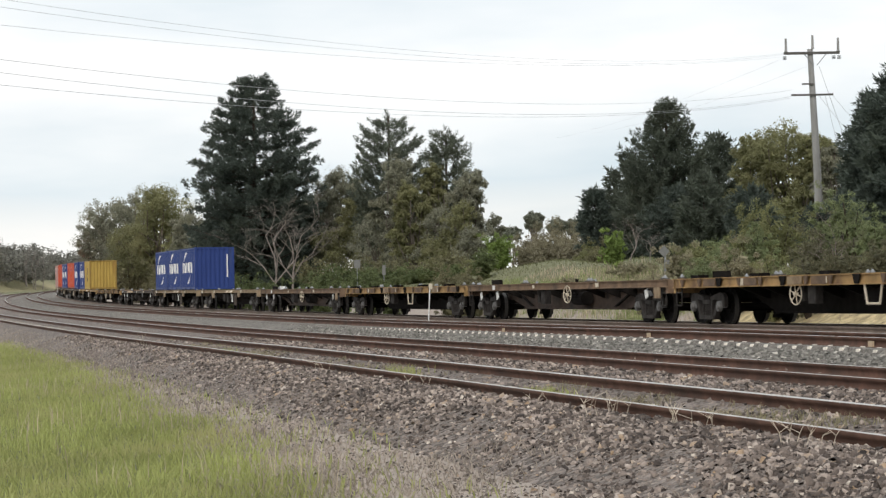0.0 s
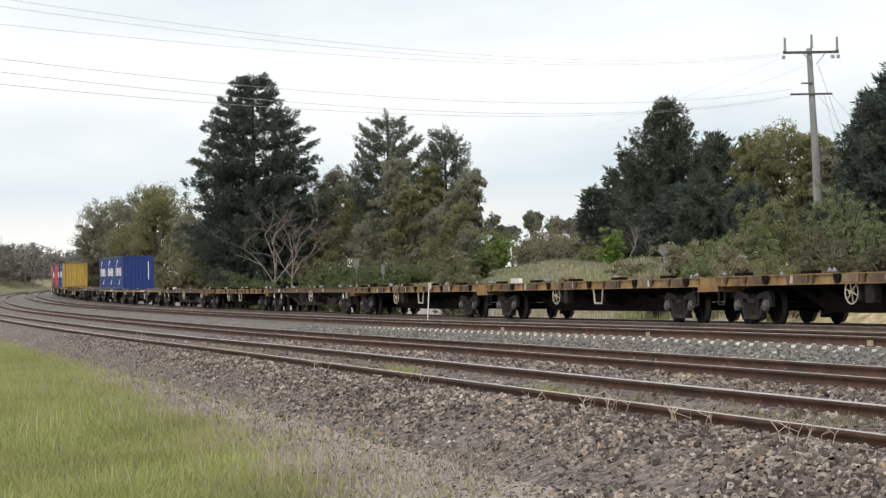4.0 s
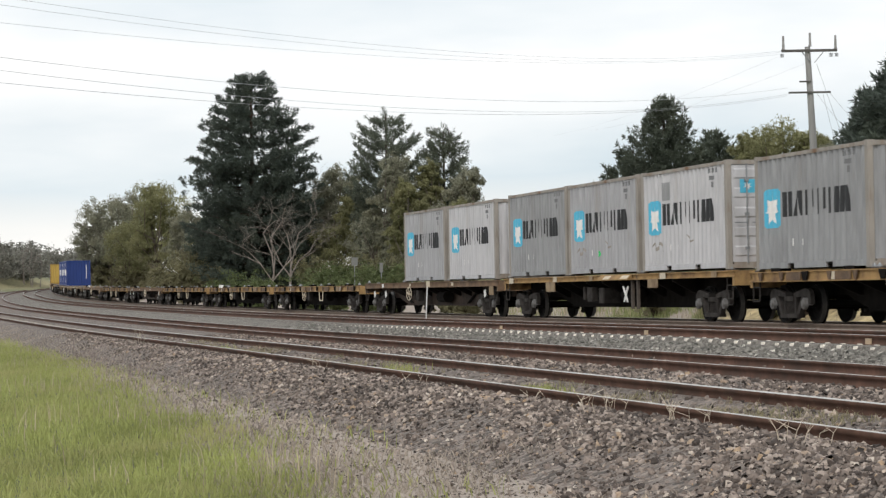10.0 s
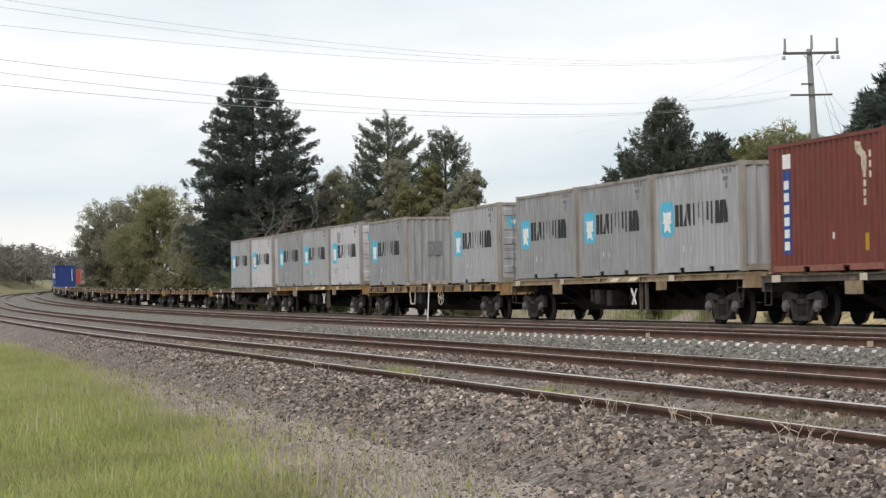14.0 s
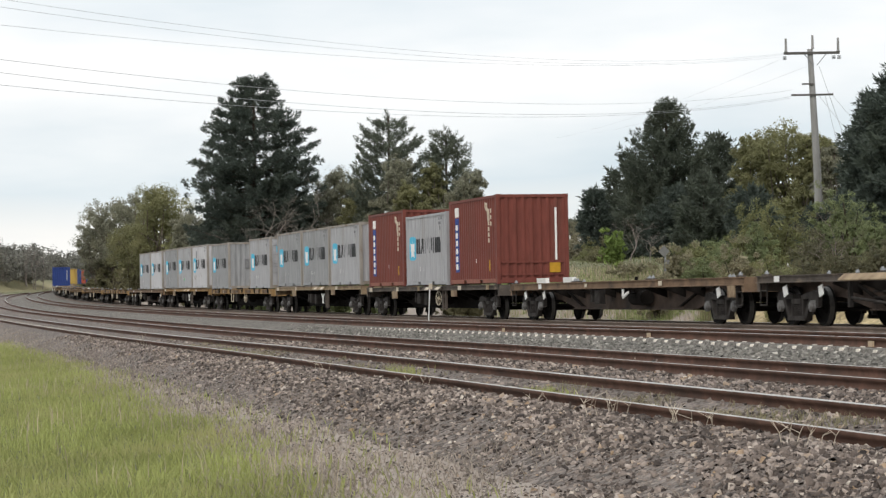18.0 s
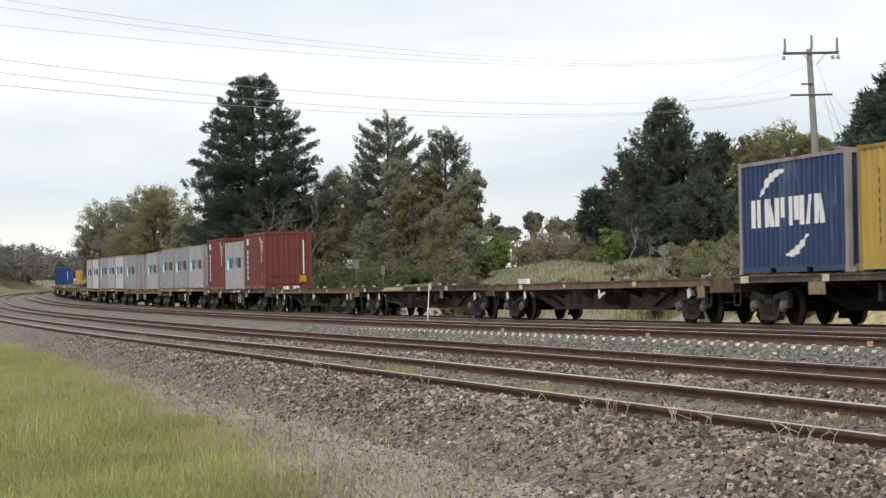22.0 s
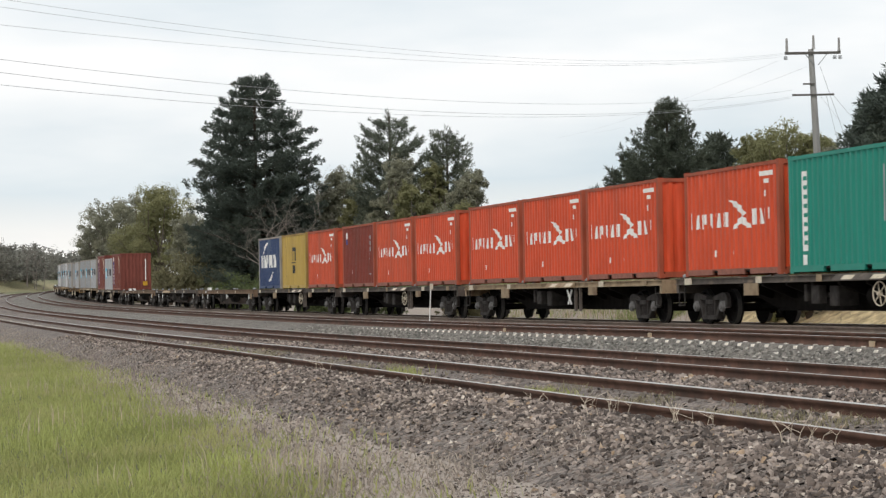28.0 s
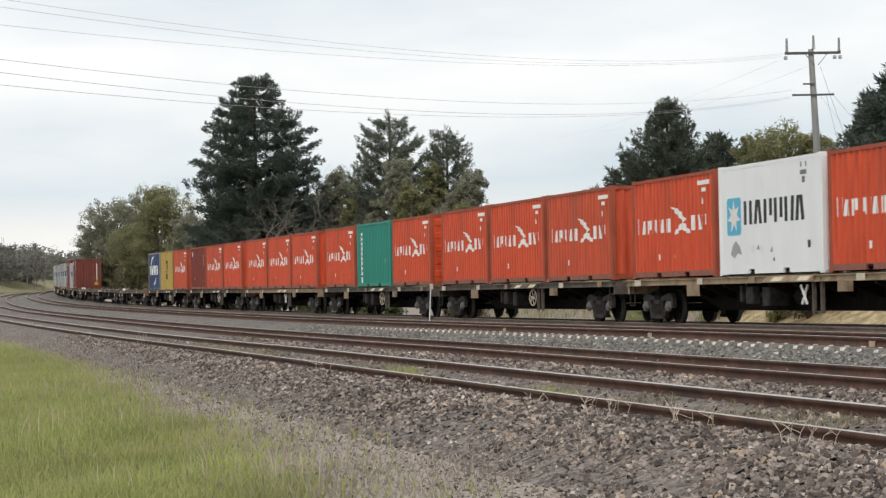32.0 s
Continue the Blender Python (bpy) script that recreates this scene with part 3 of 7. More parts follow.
# the top of the ballast across the line: lateral distance and height
BED_FAR = [(-3.6, -0.62), (-2.1, -0.20), (-1.0, -0.17), (1.0, -0.17), (3.0, -0.18), (4.84, -0.18), (4.94, -0.160), (5.16, -0.160), (5.22, -0.174), (5.26, -0.236), (5.42, -0.252), (5.80, -0.285), (6.7, -0.52)]
BED_NEAR = [(6.5, -0.50), (7.0, -0.44), (9.2, -0.44), (10.2, -0.46), (11.4, -0.44), (12.3, -0.315), (12.56, -0.292), (12.66, -0.300), (12.95, -0.364), (13.9, -0.366), (14.10, -0.31), (14.22, -0.282), (14.45, -0.280), (15.0, -0.34), (15.75, -0.61), (16.2, -0.80)]


def bed_height(lat, bed):
    return np.interp(lat, [a for a, _ in bed], [b for _, b in bed])


def build_beds():
    for name, bed, mat, label in (("ballast", BED_FAR, BALLAST_BLUE, "bank of blue-grey crushed stone ballast under two tracks"),
                                  ("ballast", BED_NEAR, BALLAST_BROWN, "bed of brown-grey ballast sloping down to the grass")):
        v, q, _, _ = sweep(bed, STATIONS, closed=False)
        me = quads_mesh("ballast", v, q[:, ::-1], mat)
        tagged(new(name, me), label, "ballast", kind="structure")


build_beds()

# ---- the freight train: wagons ----
DECK = 1.13
WHEEL_R = 0.43


def wheelset_mesh():
    s = Shape()
    s.tube((0, -0.98, 0), (0, 0.98, 0), 0.075, n=10)
    for side in (-1, 1):
        ys = [0.68, 0.70, 0.715, 0.82]
        rs = [WHEEL_R + 0.028, WHEEL_R + 0.028, WHEEL_R, WHEEL_R - 0.006]
        n = 20
        v, f = [], []
        prof = [(0.69, 0.09), (0.69, WHEEL_R - 0.07), (0.68, WHEEL_R - 0.05)] + list(zip(ys, rs)) + [(0.82, WHEEL_R - 0.06), (0.755, WHEEL_R - 0.085), (0.735, 0.17), (0.80, 0.13), (0.80, 0.07)]
        for i in range(n):
            a = 2 * math.pi * i / n
            v += [(r * math.cos(a), side * y, r * math.sin(a)) for y, r in prof]
        k = len(prof)
        for i in range(n):
            for j in range(k - 1):
                f.append((i * k + j, i * k + j + 1, ((i + 1) % n) * k + j + 1, ((i + 1) % n) * k + j))
        s.add(v, f)
    me = mesh_from("wheelset", s.v, s.f, [M["wheel"], M["tread"]])
    for p in me.polygons:
        r = math.hypot(p.center.x, p.center.z)
        p.material_index = 1 if abs(r - WHEEL_R) < 0.012 and abs(p.center.y) > 0.71 else 0
    return me


def side_frame_mesh():
    """A cast three-piece bogie side frame: humped pedestals over the axle boxes, a dipped chord, slanting legs and a spring seat."""
    s = Shape()
    a, b = 0.93, 1.03
    top = [(-1.13, 0.42), (-1.00, 0.42), (-0.99, 0.57), (-0.76, 0.58), (-0.66, 0.61), (-0.40, 0.585), (0.40, 0.585), (0.66, 0.61), (0.76, 0.58), (0.99, 0.57), (1.00, 0.42), (1.13, 0.42),
           (1.14, 0.64), (1.04, 0.745), (0.84, 0.775), (0.52, 0.725), (0.24, 0.675), (-0.24, 0.675), (-0.52, 0.725), (-0.84, 0.775), (-1.04, 0.745), (-1.14, 0.64)]
    s.prism(top[::-1], a, b, "y")
    for sx in (-1, 1):
        leg = [(sx * 0.80, 0.60), (sx * 0.68, 0.63), (sx * 0.37, 0.20), (sx * 0.48, 0.13)]
        s.prism(leg if sx < 0 else leg[::-1], a - 0.005, b + 0.012, "y")
        s.prism([(sx * 0.32, 0.64), (sx * 0.26, 0.64), (sx * 0.26, 0.20), (sx * 0.32, 0.20)][::sx], a, b + 0.006, "y")
    s.box(-0.47, 0.47, a - 0.06, b + 0.04, 0.12, 0.21)
    return s.mesh("side_frame", M["bogie"])


def spring_mesh():
    """Three coil springs side by side, and the end of the bolster above them."""
    t = Shape()
    for x in (-0.15, 0.0, 0.15):
        for k in range(5):
            t.tube((x, 0.98, 0.215 + k * 0.055), (x, 0.98, 0.245 + k * 0.055), 0.068, 0.068, 7)
        t.tube((x, 0.98, 0.215), (x, 0.98, 0.49), 0.043, 0.043, 6, False)
    t.box(-0.25, 0.25, 0.90, 1.06, 0.49, 0.60)
    return t.mesh("spring_nest", M["bogie"])


def axlebox_mesh():
    s = Shape()
    s.box(-0.13, 0.13, 0.90, 1.06, -0.03, 0.14, 0.03)
    s.tube((0, 1.02, 0.0), (0, 1.10, 0.0), 0.125, 0.115, 14)
    s.tube((0, 1.10, 0.0), (0, 1.125, 0.0), 0.085, 0.06, 12)
    return s.mesh("axle_box", M["axlebox"])


BOGIE = {"frame": side_frame_mesh(), "spring": spring_mesh(), "box": axlebox_mesh(), "wheels": wheelset_mesh()}
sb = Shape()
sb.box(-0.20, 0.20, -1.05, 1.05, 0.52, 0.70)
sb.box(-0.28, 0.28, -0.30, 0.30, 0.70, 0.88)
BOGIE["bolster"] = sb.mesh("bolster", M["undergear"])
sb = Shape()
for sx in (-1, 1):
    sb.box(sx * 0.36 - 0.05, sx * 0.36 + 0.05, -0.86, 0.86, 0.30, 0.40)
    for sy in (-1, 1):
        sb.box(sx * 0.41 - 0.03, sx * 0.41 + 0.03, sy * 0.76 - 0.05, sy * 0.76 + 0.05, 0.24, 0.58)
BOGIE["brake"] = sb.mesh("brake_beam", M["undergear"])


def add_bogie(wagon, x):
    b = put("bogie", BOGIE["bolster"], wagon, pose(x, 0, 0), "dusty three-piece freight bogie")
    for r in (0, 180):
        put("side_frame", BOGIE["frame"], b, pose(0, 0, 0, 0, 0, r))
        put("spring_nest", BOGIE["spring"], b, pose(0, 0, 0, 0, 0, r))
        for sx in (-1, 1):
            put("axle_box", BOGIE["box"], b, pose(sx * 0.875, 0, WHEEL_R, 0, 0, r))
    put("brake_beam", BOGIE["brake"], b)
    for sx in (-1, 1):
        put("wheelset", BOGIE["wheels"], b, pose(sx * 0.875, 0, WHEEL_R))
    return b


def sill_mesh(L, mat, height, pockets, DECK):
    """A channel-section side sill with stake pockets along its outer face (near side at +y)."""
    s = Shape()
    z1, z0 = DECK, DECK - height
    ring = [(1.10, z0), (1.235, z0), (1.235, z0 + 0.025), (1.20, z0 + 0.03), (1.20, z1 - 0.03), (1.235, z1 - 0.025), (1.235, z1), (1.10, z1), (1.10, z1 - 0.02), (1.18, z1 - 0.03), (1.18, z0 + 0.03), (1.10, z0 + 0.02)]
    s.prism(ring, -L, L, "x")
    if pockets:
        x = -L + 0.7
        while x < L - 0.5:
            s.box(x - 0.07, x + 0.07, 1.20, 1.262, z0 + 0.02, z1 - 0.015, 0.01)
            x += pockets
    return s.mesh("side_sill", mat)


def handwheel_mesh():
    s = Shape()
    s.torus((0, 0, 0), 1, 0.245, 0.015, 22, 5)
    for k in range(6):
        a = 2 * math.pi * k / 6 + 0.3
        s.tube((0, 0, 0), (0.245 * math.cos(a), 0, 0.245 * math.sin(a)), 0.012, n=4)
    s.tube((0, -0.05, 0), (0, 0.05, 0), 0.04, n=8)
    return s.mesh("handwheel", M["cream_paint"])


HANDWHEEL = handwheel_mesh()
sb = Shape()
sb.tube((0, 0, 0), (0, -0.30, 0), 0.025, n=6).box(-0.03, 0.03, -0.36, -0.28, -0.10, 0.45)
WHEEL_STEM = sb.mesh("brake_stem", M["undergear"])


def step_mesh():
    s = Shape()
    for x in (-0.19, 0.19):
        s.tube((x, 0, 0), (x, 0.02, -0.62), 0.019, n=6)
    s.tube((-0.19, 0.02, -0.62), (0.19, 0.02, -0.62), 0.019, n=6)
    s.tube((-0.19, 0.01, -0.30), (0.19, 0.01, -0.30), 0.016, n=6)
    return s.mesh("step", M["bogie"])


STEP_MESH = step_mesh()


def coupler_mesh():
    s = Shape()
    s.box(0, 0.50, -0.10, 0.10, 0.72, 0.92)
    s.prism([(0.45, -0.16), (0.72, -0.16), (0.78, -0.04), (0.66, 0.0), (0.66, 0.14), (0.52, 0.18), (0.45, 0.14)], 0.66, 0.98)
    for sy in (-0.35, 0.35):
        s.tube((0.02, sy, 0.80), (0.25, sy * 0.8, 0.48), 0.025, n=6)
        s.tube((0.25, sy * 0.8, 0.48), (0.52, sy * 0.5, 0.42), 0.025, n=6)
    return s.mesh("coupler", M["undergear"])


COUPLER = coupler_mesh()
BODY_HALF = 9.85      # half the body's length
BOGIE_AT = 7.95


def build_wagon(kind, label, DECK):
    """kind: deep (flat with a deep centre girder), brace (open frame with slanting struts), spine (dark skeletal), slim (container flat)."""
    paint = {"deep": "deck_ochre", "deep_turned": "deck_ochre", "brace": "deck_brown", "brace_lever": "deck_brown", "brace_turned": "deck_brown", "spine": "deck_grey", "slim": "deck_tan", "slim_grey": "deck_grey", "slim_ochre": "deck_ochre"}[kind]
    base = kind.split("_")[0]
    L = BODY_HALF
    w = thing("flat_wagon", label, "freight wagon", "wagons of the freight train")
    h = {"deep": 0.235, "brace": 0.20, "spine": 0.17, "slim": 0.155}[base]
    sill = sill_mesh(L, M[paint], h, {"deep": 0, "brace": 0, "spine": 0, "slim": 0}[base], DECK)
    put("side_sill", sill, w)
    put("side_sill", sill, w, pose(0, 0, 0, 0, 0, 180))
    if base == "deep":
        pk = Shape()
        pk.prism([(-0.11, DECK - 0.02), (0.11, DECK - 0.02), (0.05, DECK - h + 0.03), (-0.05, DECK - h + 0.03)], 1.236, 1.268, "y")
        pkm = pk.mesh("stake_pocket", M["deck_brown"])
        pk = Shape()
        pk.prism([(-0.19, DECK - 0.012), (0.19, DECK - 0.012), (0.09, DECK - h + 0.02), (-0.09, DECK - h + 0.02)], 1.236, 1.262, "y")
        pkb = pk.mesh("stake_pocket", M["undergear"])
        bl = Shape()
        bl.box(-0.28, 0.28, 0.95, 1.22, DECK - 0.004, DECK + 0.075, 0.02)
        blm = bl.mesh("deck_block", M["undergear"])
        for k, x in enumerate((-9.0, -7.7, -6.4, -5.1, -3.8, -2.5, -1.2, 0.1, 1.4, 2.7, 4.0, 5.3, 6.6, 7.9, 9.1)):
            put("stake_pocket", pkb if k % 3 == 0 else pkm, w, pose(x, 0, 0))
            if k % 3 == 1:
                put("deck_block", blm, w, pose(x + 0.4, 0, 0))
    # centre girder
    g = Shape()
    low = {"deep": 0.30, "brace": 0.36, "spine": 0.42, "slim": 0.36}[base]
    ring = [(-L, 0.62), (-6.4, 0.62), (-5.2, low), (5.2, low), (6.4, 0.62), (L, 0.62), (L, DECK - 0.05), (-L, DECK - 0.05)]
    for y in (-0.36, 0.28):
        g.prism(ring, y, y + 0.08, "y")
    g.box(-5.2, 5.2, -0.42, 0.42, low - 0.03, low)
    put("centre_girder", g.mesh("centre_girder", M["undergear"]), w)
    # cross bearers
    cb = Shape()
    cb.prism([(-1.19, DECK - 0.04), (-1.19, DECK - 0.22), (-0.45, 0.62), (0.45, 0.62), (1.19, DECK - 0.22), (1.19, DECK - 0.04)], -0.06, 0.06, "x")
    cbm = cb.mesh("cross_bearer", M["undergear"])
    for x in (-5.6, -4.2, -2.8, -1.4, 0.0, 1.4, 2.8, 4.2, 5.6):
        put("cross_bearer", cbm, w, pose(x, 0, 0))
    # headstocks
    hs = Shape()
    hs.box(L - 0.16, L, -1.20, 1.20, DECK - 0.36, DECK - 0.02)
    hsm = hs.mesh("headstock", M[paint])
    put("headstock", hsm, w)
    put("headstock", hsm, w, pose(0, 0, 0, 0, 0, 180))
    put("coupler", COUPLER, w, pose(L - 0.02, 0, 0))
    put("coupler", COUPLER, w, pose(-L + 0.02, 0, 0, 0, 0, 180))
    # deck
    if base == "deep":
        d = Shape()
        d.box(-0.15, 0.15, -1.11, 1.11, DECK - 0.045, DECK - 0.005)
        dm = d.mesh("deck_plank", M["deck_brown"])
        for k in range(31):
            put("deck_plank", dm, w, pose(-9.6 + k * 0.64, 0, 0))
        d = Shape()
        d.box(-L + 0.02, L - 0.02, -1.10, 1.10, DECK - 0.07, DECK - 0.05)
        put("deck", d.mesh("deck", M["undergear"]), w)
    else:
        d = Shape()
        d.box(-0.32, 0.32, -1.12, 1.12, DECK - 0.05, DECK - 0.006)
        dm = d.mesh("deck_plate", M[paint])
        for x in (-7.95, -6.6, -3.3, -0.1, 3.1, 6.4, 7.95):
            put("deck_plate", dm, w, pose(x, 0, 0))
        d = Shape()
        d.box(L - 1.5, L - 0.02, -1.11, 1.11, DECK - 0.06, DECK - 0.01)
        dm = d.mesh("end_platform", M[paint])
        put("end_platform", dm, w)
        put("end_platform", dm, w, pose(0, 0, 0, 0, 0, 180))
    # container seats
    c = Shape()
    c.box(-0.12, 0.12, -0.085, 0.085, 0, 0.035, 0.02)
    seat = c.mesh("container_seat", M["deck_grey"])
    c = Shape()
    c.tube((0, 0, 0.033), (0, 0, 0.085), 0.055, 0.05, 8).tube((0, 0, 0.085), (0, 0, 0.115), 0.03, 0.02, 8)
    cone = c.mesh("locking_cone", M["steel_grey"])
    for x in (-9.45, -3.35, -3.1, 3.1, 3.35, 9.45):
        for y in (-1.12, 1.12):
            put("locking_cone", cone, put("container_seat", seat, w, pose(x, y, DECK)))
    if base in ("brace", "spine"):
        web = Shape()
        ring = [(-L + 0.2, 0.66), (-6.5, 0.62), (-5.0, 0.36), (5.0, 0.36), (6.5, 0.62), (L - 0.2, 0.66), (L - 0.2, DECK - h), (-L + 0.2, DECK - h)]
        web.prism(ring, 0.52, 0.56, "y")
        web.box(-5.0, 5.0, 0.50, 0.66, 0.34, 0.37)
        web.box(-6.4, 6.4, 0.50, 0.64, DECK - h - 0.03, DECK - h)
        wm = web.mesh("side_web", M["web_brown"])
        put("side_web", wm, w, label="dark brown fish-bellied side plate")
        put("side_web", wm, w, pose(0, 0, 0, 0, 0, 180))
        b = Shape()
        for sx in (-1, 1):
            b.prism([(sx * 5.9, DECK - h), (sx * 5.75, DECK - h), (sx * 4.0, 0.42), (sx * 4.15, 0.42)][::sx], 0.60, 0.68, "y")
        bm = b.mesh("slanting_strut", M["undergear"])
        put("slanting_strut", bm, w)
        put("slanting_strut", bm, w, pose(0, 0, 0, 0, 0, 180))
    if base == "deep":
        pan = Shape()
        pan.box(-0.40, 0.40, 1.236, 1.244, DECK - h + 0.03, DECK - 0.03)
        pans = {k: pan.mesh("sill_patch", M[k]) for k in ("deck_brown", "deck_tan")}
        for x, k in ((-8.35, "deck_brown"), (-5.75, "deck_tan"), (-3.15, "deck_brown"), (0.75, "deck_brown"), (2.05, "deck_tan"), (4.65, "deck_brown"), (7.25, "deck_brown")):
            put("sill_patch", pans[k], w, pose(x, 0, 0), "sill panel faded to another shade")
        st = Shape()
        for sx in (-1, 1):
            st.tube((sx * 0.42, 1.20, DECK - h + 0.01), (sx * 0.30, 1.20, 0.50), 0.026, n=6)
        st.tube((-0.31, 1.20, 0.50), (0.31, 1.20, 0.50), 0.026, n=6)
        stm = st.mesh("stirrup", M["cream_paint"])
        for x in ((2.2,) if kind == "deep_turned" else (-1.9,)):
            put("stirrup", stm, w, pose(x, 0, 0))
    # tank, valve and battery-like boxes slung under the frame
    t = Shape()
    t.tube((-1.9, 0.78, 0.66), (-0.9, 0.78, 0.66), 0.20, n=14)
    put("air_reservoir", t.mesh("air_reservoir", M["undergear"]), w)
    t = Shape()
    t.box(1.2, 1.62, 0.92, 1.12, 0.50, 0.90, 0.02)
    put("brake_valve", t.mesh("brake_valve", M["bogie"]), w)
    t = Shape()
    t.box(1.9, 2.05, 0.95, 1.10, 0.55, 0.92, 0.02)
    put("relay_box", t.mesh("relay_box", M["bogie"]), w)
    if base == "slim":
        # a walking plate with its lit top painted as cream strips, hanger posts and a board below the middle of the
        # sill
        t = Shape()
        t.prism([(1.236, DECK - 0.150), (1.36, DECK - 0.150), (1.36, DECK - 0.130), (1.236, DECK - 0.006)], -2.6, 0.0, "x")
        put("walking_plate", t.mesh("walking_plate", M[paint]), w)
        # cream strips paint the light that catches the sloping top
        for x0, x1 in ((-2.5, -1.9), (-1.0, -0.45)):
            t = Shape()
            t.prism([(1.262, DECK - 0.036), (1.352, DECK - 0.126), (1.356, DECK - 0.122), (1.266, DECK - 0.032)], x0, x1, "x")
            put("worn_edge", t.mesh("worn_edge", M["cream_paint"]), w, label="cream strip painted as light on the walking plate")
        t = Shape()
        t.box(-0.045, 0.045, 1.13, 1.20, 0.30, DECK - 0.05)
        post = t.mesh("hanger_post", M["deck_grey"])
        put("hanger_post", post, w, pose(-2.45, 0, 0))
        put("hanger_post", post, w, pose(-2.9, 0, 0))
        t = Shape()
        t.box(-0.38, 0.38, 1.215, 1.232, DECK - h - 0.22, DECK - h + 0.01)
        t.box(-0.20, -0.16, 1.17, 1.215, DECK - h - 0.20, DECK - h)
        t.box(0.16, 0.20, 1.17, 1.215, DECK - h - 0.20, DECK - h)
        put("sill_board", t.mesh("sill_board", M["deck_tan"]), w, pose(-4.2, 0, 0))
        t = Shape()
        t.box(0.35, 0.80, 0.55, 1.05, 0.45, 0.88, 0.03)
        t.tube((0.80, 0.85, 0.70), (1.55, 0.85, 0.70), 0.07, n=8)
        put("brake_gear", t.mesh("brake_gear", M["bogie"]), w)
    if base == "spine":
        t = Shape()
        t.prism([(1.236, DECK - 0.155), (1.37, DECK - 0.150), (1.37, DECK - 0.130), (1.236, DECK - 0.006)], 1.8, 5.0, "x")
        put("walking_plate", t.mesh("walking_plate", M["deck_tan"]), w)
        t = Shape()
        for x in (2.2, 4.8):
            t.box(x - 0.05, x + 0.05, 1.14, 1.22, 0.42, DECK - h)
        t.tube((2.2, 1.18, 0.46), (4.8, 1.18, 0.62), 0.03, n=6)
        put("hanger_frame", t.mesh("hanger_frame", M["bogie"]), w)
        t = Shape()
        t.tube((-2.3, 0.70, 0.68), (-2.3, 1.02, 0.68), 0.21, 0.21, 16)
        t.tube((-2.3, 1.02, 0.68), (-2.3, 1.07, 0.68), 0.21, 0.12, 16)
        put("brake_cylinder", t.mesh("brake_cylinder", M["bogie"]), w, label="round dusty brake cylinder")
        t = Shape()
        t.box(-4.05, -3.65, 1.205, 1.225, DECK - h - 0.26, DECK - h + 0.01)
        put("sill_board", t.mesh("sill_board", M["axlebox"]), w)
        t = Shape()
        for k in range(3):
            t.tube((0.6 + 0.02 * k, 0.74, 0.50 + 0.12 * k), (4.6, 0.74, 0.50 + 0.12 * k), 0.022, n=6)
        put("brake_pipe", t.mesh("brake_pipe", M["bogie"]), w)
    if base != "spine":
        hx, hz, hy = {"deep": (2.15, 0.72, 1.17), "brace": (-1.5, 0.78, 1.26), "slim": (-2.1, 0.70, 1.24)}[base]
        if kind == "deep_turned":
            hx = -1.9
        if kind == "brace_turned":
            hx = 2.1
        if kind == "brace_lever":
            t = Shape()
            t.prism([(-0.25, 0.06), (-0.25, 0.0), (0.20, -0.14), (0.24, -0.06)][::-1], -0.02, 0.02, "y")
            t.prism([(0.18, -0.10), (0.25, -0.06), (0.22, 0.12), (0.15, 0.10)], -0.02, 0.02, "y")
            hw = put("brake_lever", t.mesh("brake_lever", M["white_paint"]), w, pose(hx, hy, hz), "white-tipped brake lever")
        elif kind in ("slim", "slim_ochre"):
            t = Shape()
            for dz in (-1, 1):
                t.prism([(-0.15, -dz * 0.20), (-0.10, -dz * 0.22), (0.15, dz * 0.20), (0.10, dz * 0.22)][::dz], -0.015 + 0.012 * dz, 0.015 + 0.012 * dz, "y")
            hw = put("brake_handle", t.mesh("brake_handle", M["white_paint"]), w, pose(hx, hy, hz, 0, 0, 8), "white crossed brake handle")
        else:
            hw = put("handwheel", HANDWHEEL, w, pose(hx, hy, hz, 0, 0, 8), "pale painted brake handwheel")
        put("brake_stem", WHEEL_STEM, hw)
    for sx in (-1, 1):
        put("step", STEP_MESH, w, pose(sx * (L - 0.35), 1.17, DECK - 0.05))
        put("step", STEP_MESH, w, pose(sx * (L - 0.35), -1.17, DECK - 0.05, 0, 0, 180))
    # data plates on the sill
    for x, wd, hh, col in {"deep": ((5.1, 0.30, 0.17, "cream_paint"), (-6.2, 0.22, 0.16, "white_paint"), (0.4, 0.2, 0.14, "cream_paint")),
                           "brace": ((-4.2, 0.28, 0.12, "cream_paint"), (6.5, 0.30, 0.14, "white_paint"), (2.0, 0.22, 0.1, "cream_paint")),
                           "spine": ((-4.6, 0.40, 0.14, "cream_paint"), (-0.6, 0.40, 0.14, "cream_paint"), (8.6, 0.3, 0.13, "white_paint")),
                           "slim": ((-5.0, 0.42, 0.15, "cream_paint"), (4.3, 0.36, 0.15, "cream_paint"), (-8.6, 0.36, 0.15, "deck_tan"), (8.9, 0.5, 0.16, "cream_paint"), (0.9, 0.3, 0.15, "deck_tan"))}[base]:
        p = Shape()
        p.box(x - wd / 2, x + wd / 2, 1.236, 1.243, DECK - h / 2 - hh / 2, DECK - h / 2 + hh / 2)
        put("data_plate", p.mesh("data_plate", M[col]), w, label="small painted data plate")
    if base in ("slim", "brace"):
        p = Shape()
        x = 4.4 if base == "slim" else -9.3
        p.box(x, x + (0.85 if base == "slim" else 0.45), 1.20, 1.23, DECK - h - 0.28, DECK - h + 0.02)
        put("number_board", p.mesh("number_board", M["deck_tan"]), w)
